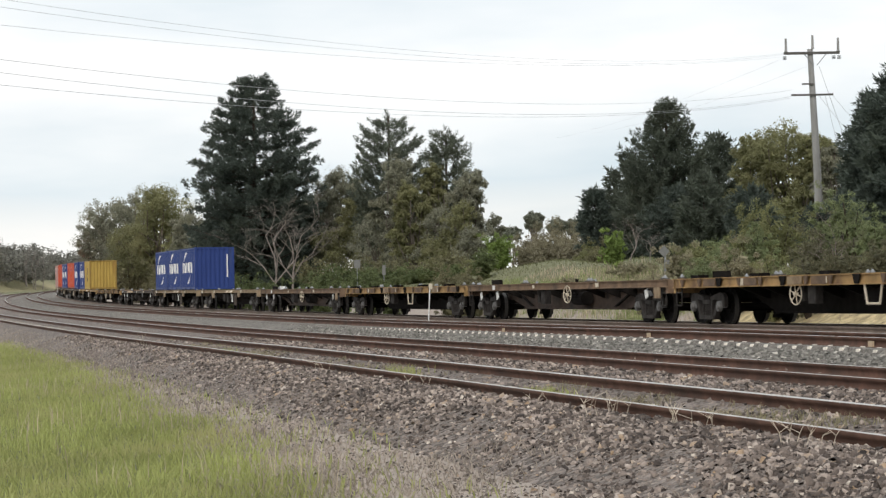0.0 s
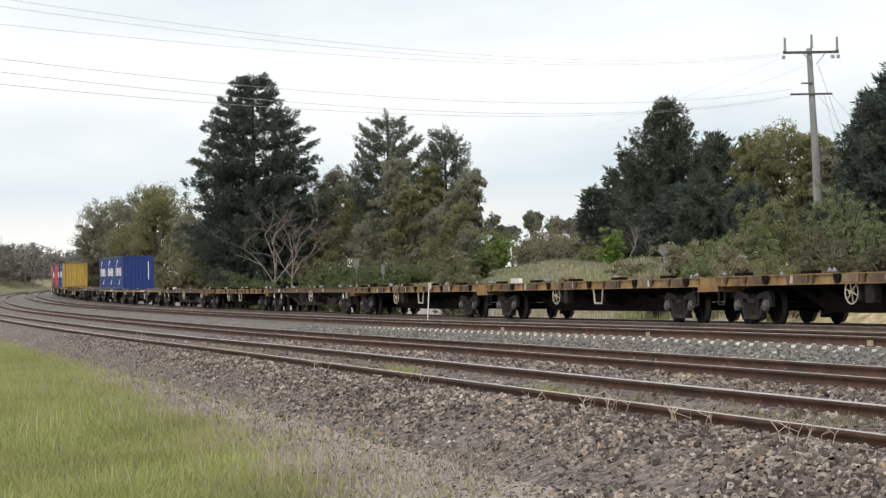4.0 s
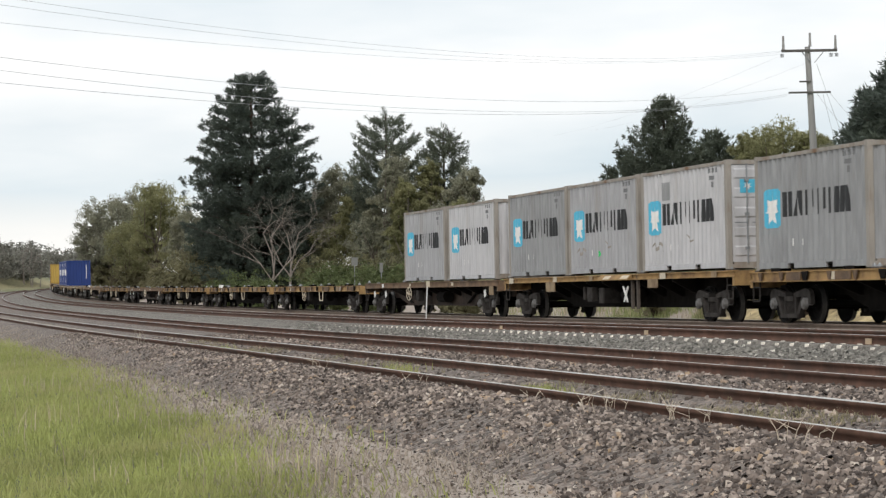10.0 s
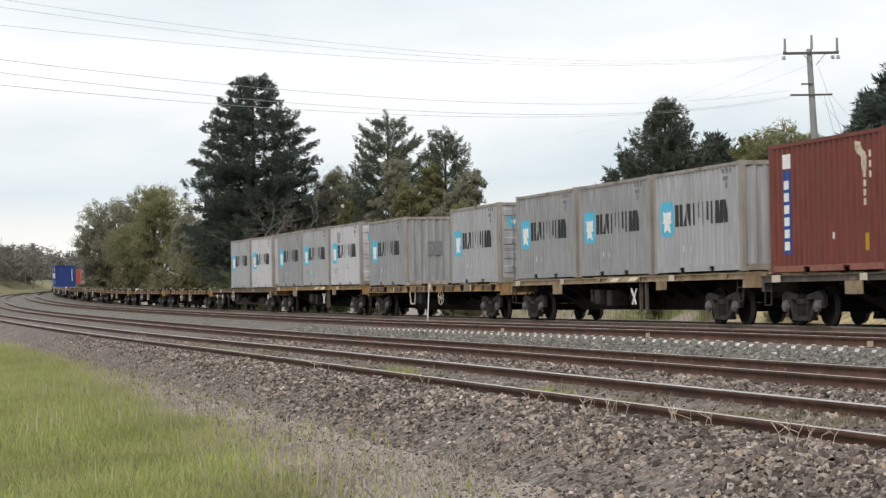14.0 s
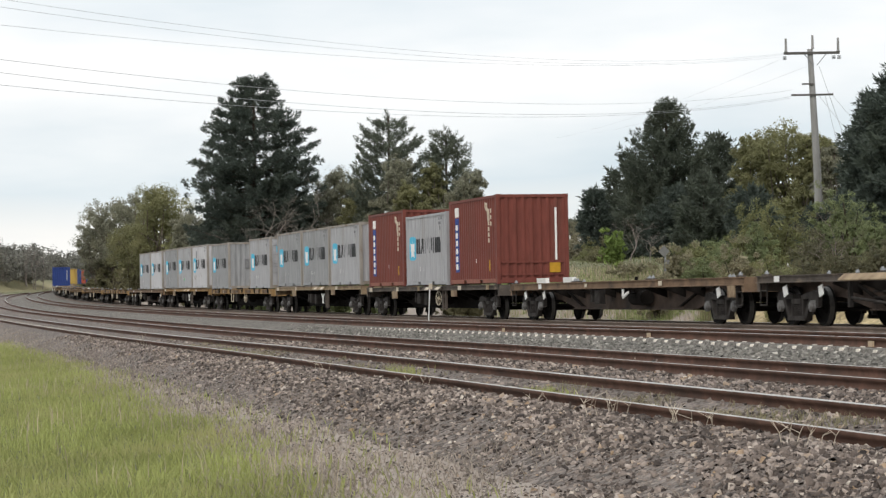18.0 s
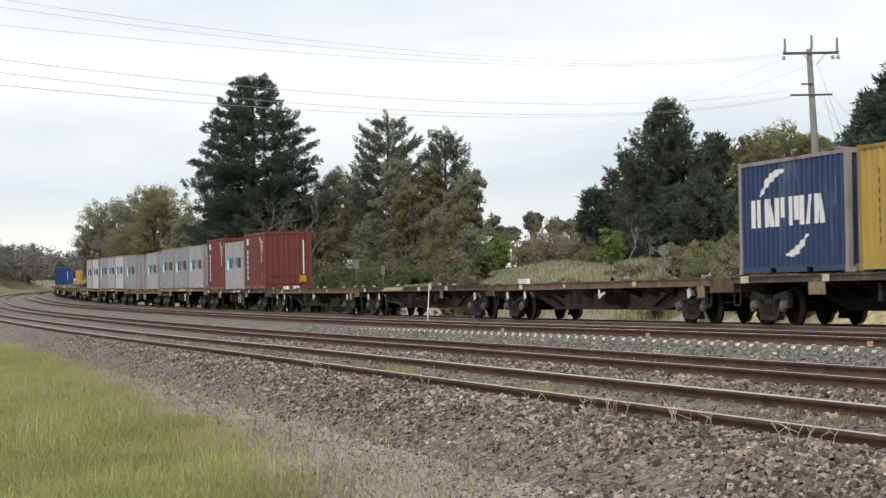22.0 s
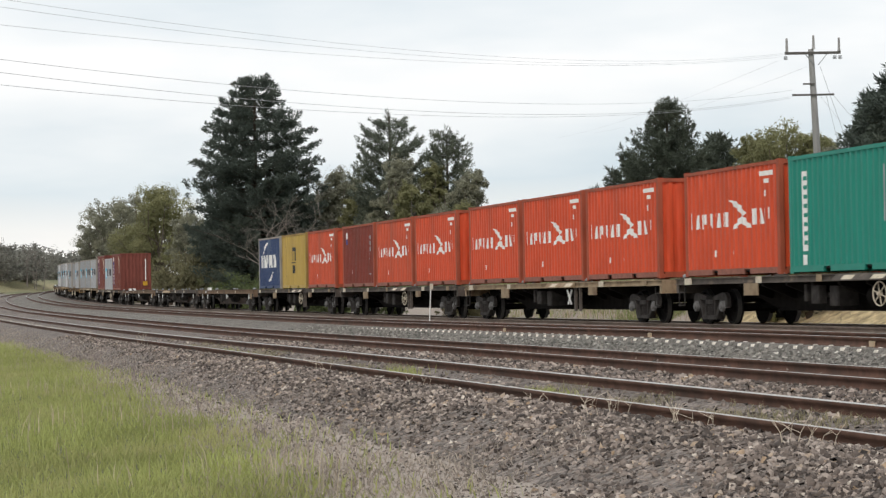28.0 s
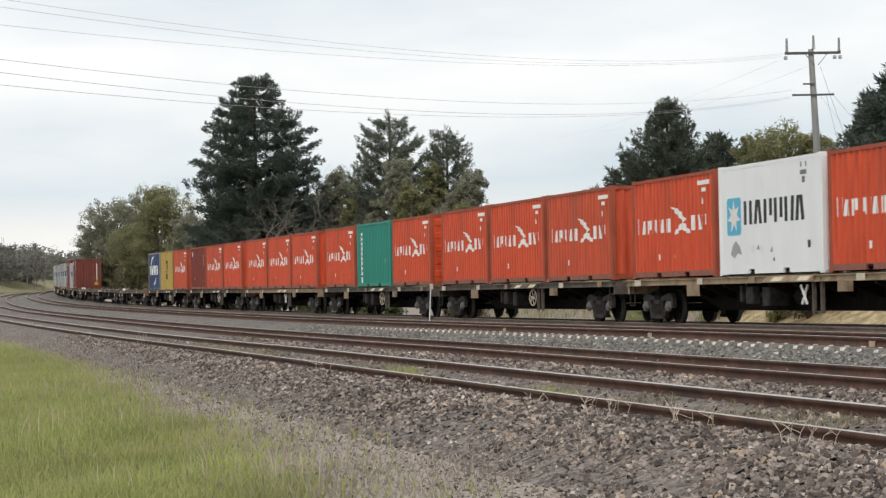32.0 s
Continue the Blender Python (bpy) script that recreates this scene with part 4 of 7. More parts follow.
    if base in ("brace", "spine"):
        f = Shape()
        f.prism([(-0.13, 0.70), (0.08, 0.63), (0.15, 0.86), (-0.07, 0.91)], 1.145, 1.165, "y")
        fm = f.mesh("white_flash", M["white_paint"])
        for x in (-BOGIE_AT - 0.15, BOGIE_AT + 0.35, BOGIE_AT - 1.6):
            put("white_flash", fm, w, pose(x, 0, 0), "white-painted safety mark")
    for x in (-BOGIE_AT, BOGIE_AT):
        add_bogie(w, x)
    return w


# ---- containers ----
CL, CW = 6.058, 2.438
PITCH_C, DEPTH_C = 0.278, 0.046


def corrugation(x):
    """How far the wall stands back at x: flat ribs and slanting flanks."""
    t = (x / PITCH_C) % 1.0
    return DEPTH_C * float(np.interp(t, [0, 0.27, 0.5, 0.77, 1.0], [0, 0, 1, 1, 0]))


def corrugated_wall(half, z0, z1, y):
    """A corrugated wall along x facing +y, with its returns."""
    xs = [-half]
    k = math.floor(-half / PITCH_C)
    while k * PITCH_C < half:
        for f in (0, 0.27, 0.5, 0.77):
            q = (k + f) * PITCH_C
            if -half < q < half:
                xs.append(q)
        k += 1
    xs.append(half)
    v, f = [], []
    for x in xs:
        yy = y - corrugation(x)
        v += [(x, yy, z0), (x, yy, z1)]
    for i in range(len(xs) - 1):
        f.append((2 * i + 2, 2 * i, 2 * i + 1, 2 * i + 3))
    return v, f, xs


def clip_columns(poly, breaks):
    """Cuts a convex polygon in (x, z) into upright columns at the breaks."""
    out = []
    lo, hi = min(p[0] for p in poly), max(p[0] for p in poly)
    edges = [lo] + [b for b in breaks if lo + 1e-4 < b < hi - 1e-4] + [hi]

    def cut(pts, a, sign):
        res = []
        for i, p in enumerate(pts):
            q = pts[(i + 1) % len(pts)]
            ip, iq = sign * (p[0] - a) >= -1e-9, sign * (q[0] - a) >= -1e-9
            if ip:
                res.append(p)
            if ip != iq:
                t = (a - p[0]) / (q[0] - p[0])
                res.append((a, p[1] + t * (q[1] - p[1])))
        return res
    for a, b in zip(edges, edges[1:]):
        piece = cut(cut(poly, a, 1), b, -1)
        if len(piece) >= 3:
            out.append(piece)
    return out


def decal_mesh(name, polys, mat, flat=False):
    """A painted shape that follows the corrugations. polys in (u, z): u from the reader's left on the camera's side."""
    breaks = [] if flat else corrugated_wall(CL / 2 - 0.15, 0, 1, 0)[2]
    s = Shape()
    for poly in polys:
        q = [(CL / 2 - u, z) for u, z in poly]
        for piece in clip_columns(q, breaks):
            area = sum(a[0] * b[1] - b[0] * a[1] for a, b in zip(piece, piece[1:] + piece[:1]))
            if area > 0:
                piece = piece[::-1]
            lo, hi = min(p[0] for p in piece), max(p[0] for p in piece)
            va, vb = corrugation(lo + 1e-5), corrugation(hi - 1e-5)
            v = []
            for x, z in piece:
                t = 0 if hi - lo < 1e-6 else (x - lo) / (hi - lo)
                d = 0 if flat else va + (vb - va) * t
                v.append((x, CW / 2 - 0.012 - d + 0.005, z))
            s.add(v, [tuple(range(len(v)))])
    return s.mesh(name, mat, weld=True)


def rect(u0, u1, z0, z1):
    return [(u0, z0), (u1, z0), (u1, z1), (u0, z1)]


def marks(u0, u1, z0, z1, n, th, tall=0.0):
    """Plain bars in the room of a word, in pairs: uprights, and slants that lean together or apart."""
    w = (u1 - u0) / n
    out = []
    for i in range(n):
        a, b = u0 + i * w, u0 + i * w + w * 0.82
        t = z1 + (tall if i == 0 else 0.0)
        lean = (0.0, 0.22, 0.0, 0.0, -0.12, 0.18)[i % 6] * (b - a)
        drop = (0.0, 0.0, 0.30, 0.18, 0.0, 0.0)[i % 6] * (t - z0)
        out.append([[(a, z0), (a + th, z0), (a + th + max(lean, 0), t), (a + max(lean, 0), t)],
                    [(b - th, z0 + drop), (b, z0 + drop), (b - lean, t), (b - th - lean, t)]])
    return out


def bars(u0, u1, z0, z1, n, fill=0.62, seed=1, split=0.0):
    """Plain upright bars in the room of a word."""
    r = random.Random(seed)
    out, w = [], (u1 - u0) / n
    for i in range(n):
        a = u0 + i * w
        b = a + w * (fill + r.uniform(-0.12, 0.12))
        if split and r.random() < split:
            zm = z0 + (z1 - z0) * r.uniform(0.35, 0.6)
            out += [rect(a, b, z0, zm - 0.04), rect(a, b, zm + 0.04, z1)]
        else:
            out.append(rect(a, b, z0, z1))
    return out


def star(cu, cz, r):
    """Seven points round a middle."""
    out = []
    for k in range(7):
        a = math.pi / 2 + 2 * math.pi * k / 7
        ring = [(cu + 1.08 * r * f * math.cos(a + b), cz + r * f * math.sin(a + b)) for f, b in ((0.46, -math.pi / 7), (1.0, 0.0), (0.46, math.pi / 7))]
        out.append([(cu, cz)] + ring)
    return out


def stroke(points, width):
    """A bent band through points, thick in the middle."""
    out, n = [], len(points)
    for i in range(n - 1):
        (a, b), (c, d) = points[i], points[i + 1]
        l = math.hypot(c - a, d - b)
        px, pz = -(d - b) / l, (c - a) / l
        w0 = width * math.sin(math.pi * (i + 0.35) / (n - 0.3))
        w1 = width * math.sin(math.pi * (i + 1.35) / (n - 0.3))
        out.append([(a - px * w0 / 2, b - pz * w0 / 2), (c - px * w1 / 2, d - pz * w1 / 2), (c + px * w1 / 2, d + pz * w1 / 2), (a + px * w0 / 2, b + pz * w0 / 2)])
    return out


def decals_for(style, H):
    """Lists of (part name, polygons, material, flat)."""
    D = []
    ids = lambda u, z, n=7, mat="decal_grey": D.append(("id_bars", bars(u, u + 0.62, z, z + 0.11, n, 0.6, 5), M[mat], False))
    if style.startswith("pale"):
        flat = style == "pale_white"
        D.append(("emblem_panel", [[(0.58, 0.94), (1.34, 0.94), (1.40, 1.0), (1.40, 1.76), (1.34, 1.82), (0.58, 1.82), (0.52, 1.76), (0.52, 1.0)]], M["decal_cyan"], flat))
        for block in marks(1.58, 5.20, 1.17, 1.72, 6, 0.165):
            D.append(("wordmark_block", block, M["decal_black"], flat))
        if style == "pale_dot":
            D.append(("round_sticker", [[(2.7 + 0.10 * math.cos(k * 0.785), 0.56 + 0.10 * math.sin(k * 0.785)) for k in range(8)]], M["green_dot"], flat))
        if style in ("pale_dot", "pale_scuffed"):
            D.append(("scuffs", stroke([(0.75, 0.62), (0.95, 0.80), (1.05, 0.55), (1.35, 0.74), (1.6, 0.50)], 0.09) + stroke([(3.3, 0.9), (3.5, 0.7), (3.8, 0.78)], 0.06), M["post_rust"], flat))
        if style == "pale_scuffed":
            D.append(("bare_patch", [rect(1.50, 2.16, 1.80, 2.26)], M["pale_warm"], flat))
        if flat:
            D.append(("scuffs", [[(0.72, 0.50), (0.95, 0.40), (1.15, 0.52), (1.42, 0.48), (1.30, 0.66), (1.05, 0.82), (0.85, 0.70)], [(3.1, 0.52), (3.3, 0.50), (3.25, 0.64)], [(2.3, 0.60), (2.5, 0.56), (2.46, 0.70)]], M["pale_grey"], flat))
            D.append(("id_bars", [rect(5.25, 5.40, 0.56, 0.72), rect(3.30, 3.38, 0.30, 0.38)], M["decal_black"], flat))
        ids(4.75, 2.33)
        D.append(("id_bars", [rect(4.9, 5.25, 2.16, 2.26), rect(5.0, 5.16, 1.98, 2.12)], M["decal_grey"], flat))
        D.append(("handling_mark_bars", [rect(2.0, 2.18, 0.52, 0.68), rect(2.55, 2.70, 0.52, 0.66)], M["decal_white"], flat))
    elif style == "hs":
        for block in marks(0.42, 2.88, 1.16, 1.51, 7, 0.085, 0.06) + marks(4.42, 5.45, 1.16, 1.53, 3, 0.085, 0.0):
            D.append(("wordmark_block", block, M["decal_white"], False))
        D.append(("emblem_band_bars", [[(2.95, 1.79), (3.22, 1.77), (3.46, 1.63), (3.40, 1.57)], [(3.22, 1.77), (3.52, 1.71), (3.86, 1.53), (3.72, 1.43), (3.42, 1.57)], [(3.62, 1.47), (3.86, 1.53), (3.96, 1.45), (3.78, 1.33)], [(3.70, 1.39), (3.80, 1.27), (3.46, 1.13), (3.12, 1.05), (3.32, 1.21)], [(3.74, 1.39), (3.90, 1.35), (4.40, 1.09), (4.06, 1.10), (3.70, 1.23)]], M["decal_white"], False))
        D.append(("id_panel_bars", [rect(4.80, 5.60, 2.25, 2.36), rect(5.05, 5.35, 2.08, 2.18), rect(5.15, 5.26, 1.78, 1.92)], M["decal_white"], False))
        D.append(("handling_mark_bars", [rect(1.95, 2.08, 0.46, 0.62), rect(3.1, 3.2, 0.50, 0.58)], M["decal_white"], False))
    elif style == "swoosh":
        for block in marks(0.76, 4.92, 1.06, 1.70, 6, 0.235):
            D.append(("wordmark_block", block, M["decal_white"], False))
        D.append(("emblem", stroke([(1.30, 1.76), (1.45, 1.92), (1.66, 2.06), (2.0, 2.20), (2.35, 2.28), (2.74, 2.30)], 0.20) + stroke([(2.74, 0.42), (3.05, 0.44), (3.35, 0.52), (3.6, 0.64), (3.92, 0.84)], 0.20), M["decal_white"], False))
        D.append(("id_bars", [rect(5.10, 5.16, 1.0, 1.9), rect(5.34, 5.42, 1.45, 2.05)], M["pale_warm"], False))
    elif style == "mustard":
        D.append(("emblem", [rect(2.55, 2.72, 1.32, 1.95), rect(2.82, 3.0, 1.32, 1.95), rect(3.12, 3.38, 1.32, 1.95), rect(2.55, 3.30, 1.78, 1.95), rect(2.4, 3.5, 1.2, 1.25)], M["decal_black"], False))
        D.append(("emblem", [rect(2.55, 2.88, 0.72, 1.10), rect(3.02, 3.32, 0.72, 1.10)], M["decal_black"], False))
        D.append(("id_bars", [rect(0.95, 1.06, 0.55 + 0.2 * k, 0.68 + 0.2 * k) for k in range(8)], M["decal_black"], False))
        D.append(("handling_mark", [rect(2.8, 2.92, 0.40, 0.52)], M["decal_white"], False))
    elif style == "green":
        D.append(("name_panel", [rect(0.72, 1.02, 0.48, 2.22)], M["decal_white"], False))
        D.append(("id_bars", [rect(4.75, 4.83, 1.0, 2.15), rect(5.0, 5.2, 0.95, 1.1)], M["pale_warm"], False))
        D.append(("id_bars", [rect(0.72, 0.86, 0.18, 0.40)], M["decal_white"], False))
    elif style == "maroon_strip":
        D.append(("name_panel", [rect(0.78, 1.14, 0.42, H - 0.62)], M["decal_blue"], False))
        D.append(("emblem_panel", [rect(0.78, 1.14, H - 0.58, H - 0.26)], M["decal_white"], False))
        D.append(("code_bars", [rect(4.98, 5.03, 1.35 + 0.19 * k, 1.49 + 0.19 * k) for k in range(6)] + [rect(5.26, 5.30, 1.9 + 0.21 * k, 2.04 + 0.21 * k) for k in range(3)], M["cream_paint"], False))
        D.append(("warning_mark", [rect(5.0, 5.22, 0.42, 0.78)], M["decal_yellow"], False))
        D.append(("emblem", stroke([(4.5, H - 0.22), (4.75, H - 0.35), (4.95, H - 0.55), (5.0, H - 0.85)], 0.26), M["cream_paint"], False))
        D.append(("handling_mark", [rect(3.35, 3.5, 0.70, 0.84)], M["decal_white"], False))
    elif style == "plain":
        D.append(("maker_mark", [rect(0.74, 0.94, 2.04, 2.30)], M["decal_white"], False))
        D.append(("maker_mark", [rect(0.74, 0.94, 1.80, 2.00)], M["decal_blue"], False))
        D.append(("id_bars", [rect(5.02, 5.05, 1.10 + 0.17 * k, 1.22 + 0.17 * k) for k in range(6)] + [rect(5.26, 5.33, 1.45 + 0.24 * k, 1.62 + 0.24 * k) for k in range(3)] + [rect(5.15, 5.38, 0.50, 0.55)], M["pale_warm"], False))
        D.append(("handling_mark", [rect(1.75, 1.9, 0.58, 0.72)], M["decal_white"], False))
    return D


def over_panel(style, H):
    """Marks that lie on a decal panel."""
    if style.startswith("pale"):
        return [("emblem_star", star(0.96, 1.38, 0.39), M["decal_white"], style == "pale_white")]
    if style == "green":
        return [("name_bars", [rect(0.81, 0.93, 0.62 + 0.2 * k, 0.71 + 0.2 * k) for k in range(8)], M["green"], False)]
    if style == "maroon_strip":
        return [("name_bars", [rect(0.82, 1.10, 0.51 + 0.27 * k, 0.70 + 0.27 * k) for k in range(int((H - 1.2) / 0.27))], M["decal_white"], False)]
    return []


CACHE = {}


def build_container(paint, frame_paint, style, label, H=2.591, doors=False, group="shipping containers on the train"):
    """A 20-foot box: corrugated walls, posts, rails, castings, roof and either doors or a plain end at its rear."""
    body, post = M[paint], M[frame_paint]
    key = (paint, frame_paint, style, H, doors)
    c = thing("shipping_container", label, "shipping container", group)
    if key in CACHE:
        for o in CACHE[key].children:
            a = put(o.name.split(".")[0], o.data, c, o.matrix_basis.copy(), o.get("label", ""))
            for q in o.children:
                put(q.name.split(".")[0], q.data, a, q.matrix_basis.copy(), q.get("label", ""))
        return c
    CACHE[key] = c
    hl, hw = CL / 2, CW / 2
    flat = style == "pale_white"
    z0, z1 = 0.165, H - 0.10
    s = Shape()
    if flat:
        s.box(-hl + 0.15, hl - 0.15, hw - 0.07, hw - 0.012, z0, z1)
    else:
        v, f, _ = corrugated_wall(hl - 0.14, z0, z1, hw - 0.012)
        s.add(v, f)
    side = s.mesh("side_wall", body)
    put("side_wall", side, c)
    put("side_wall", side, c, pose(0, 0, 0, 0, 0, 180))
    s = Shape()
    v, f, _ = corrugated_wall(hw - 0.13, z0, z1, hl - 0.02)
    s.add(v, f)
    end = s.mesh("end_wall", body)
    put("end_wall", end, c, pose(0, 0, 0, 0, 0, -90))
    s = Shape()
    s.box(-0.08, 0.08, -0.065, 0.065, 0.118, H - 0.118, 0.015)
    pm = s.mesh("corner_post", post)
    s = Shape()
    s.box(-0.089, 0.089, -0.081, 0.081, 0, 0.118, 0.008)
    s.box(-0.05, 0.05, 0.081, 0.0815, 0.035, 0.085)
    cm = s.mesh("corner_casting", post)
    for sx in (-1, 1):
        for sy in (-1, 1):
            r = 0 if sy > 0 else 180
            put("corner_post", pm, c, pose(sx * (hl - 0.08), sy * (hw - 0.065), 0))
            put("corner_casting", cm, c, pose(sx * (hl - 0.089), sy * (hw - 0.081), 0, 0, 0, r))
            put("corner_casting", cm, c, pose(sx * (hl - 0.089), sy * (hw - 0.081), H - 0.118, 0, 0, r))
    s = Shape()
    s.box(-hl + 0.16, hl - 0.16, hw - 0.06, hw - 0.004, H - 0.10, H - 0.02)
    tr = s.mesh("top_rail", post if frame_paint.startswith("post") else body)
    s = Shape()
    for x0, x1 in ((-hl + 0.16, -1.20), (-0.85, 0.85), (1.20, hl - 0.16)):
        s.box(x0, x1, hw - 0.06, hw - 0.004, 0.03, 0.165)
    s.box(-hl + 0.16, hl - 0.16, hw - 0.05, hw - 0.006, 0.140, 0.165)
    br = s.mesh("bottom_rail", M["rail_dust"] if paint.startswith(("red_hs", "maroon")) else body)
    for r in (0, 180):
        put("top_rail", tr, c, pose(0, 0, 0, 0, 0, r))
        put("bottom_rail", br, c, pose(0, 0, 0, 0, 0, r))
    s = Shape()
    s.box(-hw + 0.16, hw - 0.16, hl - 0.10, hl - 0.006, H - 0.11, H - 0.01)
    em = s.mesh("header", post if frame_paint.startswith("post") else body)
    s = Shape()
    s.box(-hw + 0.16, hw - 0.16, hl - 0.10, hl - 0.006, 0.02, 0.165)
    es = s.mesh("end_sill", post if frame_paint.startswith("post") else body)
    for r in (-90, 90):
        put("header", em, c, pose(0, 0, 0, 0, 0, r))
        put("end_sill", es, c, pose(0, 0, 0, 0, 0, r))
    s = Shape()
    s.box(-hl + 0.05, hl - 0.05, -hw + 0.05, hw - 0.05, H - 0.04, H - 0.012)
    for k in range(-9, 10):
        s.box(k * 0.30 - 0.05, k * 0.30 + 0.05, -hw + 0.14, hw - 0.14, H - 0.013, H - 0.001)
    put("roof", s.mesh("roof", body), c)
    s = Shape()
    s.box(-hl + 0.1, hl - 0.1, -hw + 0.06, hw - 0.06, 0.10, 0.14)
    put("floor", s.mesh("floor", M["floor_under"]), c)
    if doors:
        for sy in (-1, 1):
            s = Shape()
            y0, y1 = (0.012, hw - 0.14) if sy > 0 else (-hw + 0.14, -0.012)
            s.box(-hl + 0.03, -hl + 0.07, y0, y1, 0.16, H - 0.12)
            for k in range(5):
                zc = 0.42 + k * (H - 0.75) / 4
                s.prism([(-hl + 0.03, zc - 0.13), (-hl + 0.005, zc - 0.09), (-hl + 0.005, zc + 0.09), (-hl + 0.03, zc + 0.13)], y0 + 0.06, y1 - 0.06, "y")
            dm = s.mesh("door", body)
            d = put("door", dm, c)
            for yb in (0.28, 0.72):
                s = Shape()
                s.tube((-hl - 0.03, sy * yb, 0.14), (-hl - 0.03, sy * yb, H - 0.10), 0.019, n=6)
                for zc in (0.5, 1.3, 2.1):
                    s.box(-hl - 0.045, -hl + 0.01, sy * yb - 0.05, sy * yb + 0.05, zc - 0.03, zc + 0.03)
                s.box(-hl - 0.06, -hl - 0.045, sy * yb - 0.02, sy * yb + 0.32, 1.08, 1.11)
                put("locking_bar", s.mesh("locking_bar", post if paint.startswith("red") else M["steel_grey"]), d)
        if style.startswith("pale"):
            s = Shape()
            s.box(-hl - 0.003, -hl + 0.0, 0.50, 0.88, H - 0.79, H - 0.47)
            panel = put("emblem_panel", s.mesh("emblem_panel", M["decal_cyan"]), c)
            s = Shape()
            s.prism([(0.69 + (0.11 if k % 2 == 0 else 0.045) * math.sin(k * math.pi / 7), H - 0.63 + (0.11 if k % 2 == 0 else 0.045) * math.cos(k * math.pi / 7)) for k in range(14)], -hl - 0.006, -hl - 0.003, "x")
            put("emblem_star", s.mesh("emblem_star", M["decal_white"]), panel, label="white star")
    else:
        put("end_wall", end, c, pose(0, 0, 0, 0, 0, 90))
        s = Shape()
        if style in ("maroon_strip", "swoosh"):
            s.box(-hl + 0.002, -hl + 0.008, -hw + 0.40, -hw + 0.47, 0.75, H - 0.45)
            put("id_strip", s.mesh("id_strip", M["decal_white"]), c, label="white upright line of markings")
        if style == "pale_patch":
            s = Shape()
            s.box(-hl + 0.006, -hl + 0.012, -0.27, 0.29, 1.12, 1.66, 0.0)
            put("end_panel", s.mesh("end_panel", M["decal_grey"]), c, label="dull grey panel")
        if style == "maroon_strip":
            s = Shape()
            s.box(-hl + 0.002, -hl + 0.012, -hw + 0.30, -hw + 0.66, 0.34, 0.68)
            put("warning_plate", s.mesh("warning_plate", M["decal_yellow"]), c, label="dull yellow warning plate")
            s = Shape()
            s.box(-hl + 0.0, -hl + 0.03, -hw + 0.15, hw - 0.15, 0.66, 0.72)
            s.box(-hl + 0.0, -hl + 0.03, -hw + 0.15, hw - 0.15, 0.26, 0.31)
            put("end_rib", s.mesh("end_rib", body), c)
    for nm, polys, mat, fl in decals_for(style, H):
        if nm.endswith("_bars"):
            for p in polys:
                put(nm[:-1], decal_mesh(nm[:-1], [p], mat, fl), c)
        else:
            put(nm, decal_mesh(nm, polys, mat, fl), c)
    for nm, polys, mat, fl in over_panel(style, H):
        if nm.endswith("_bars"):
            for p in polys:
                put(nm[:-1], decal_mesh(nm[:-1], [p], mat, fl), c, pose(0, 0.005, 0))
        else:
            put(nm, decal_mesh(nm, polys, mat, fl), c, pose(0, 0.005, 0))
    return c


# ---- the make-up of the train, from its rear to its front ----
# wagon: place of its middle along the line at 16 s, kind, and its boxes as (place of the rear end, what)
WAGON_LABEL = {
    "deep": "empty flat wagon with faded ochre deck edge and black girder",
    "brace": "empty rust-brown skeletal wagon with slanting struts",
    "deep_turned": "empty flat wagon with olive-ochre pocketed sills and black girder",
    "brace_lever": "empty rust-brown skeletal wagon with a side brake lever",
    "brace_turned": "empty rust-brown skeletal wagon with slanting struts and handwheel",
    "spine": "empty dark grey skeletal wagon with a low side beam",
    "slim": "empty flat wagon with tan side sills on dusty bogies",
    "slim_grey": "empty flat wagon with grimy grey side sills on dusty bogies",
    "slim_ochre": "empty flat wagon with ochre side sills on dusty bogies",
}
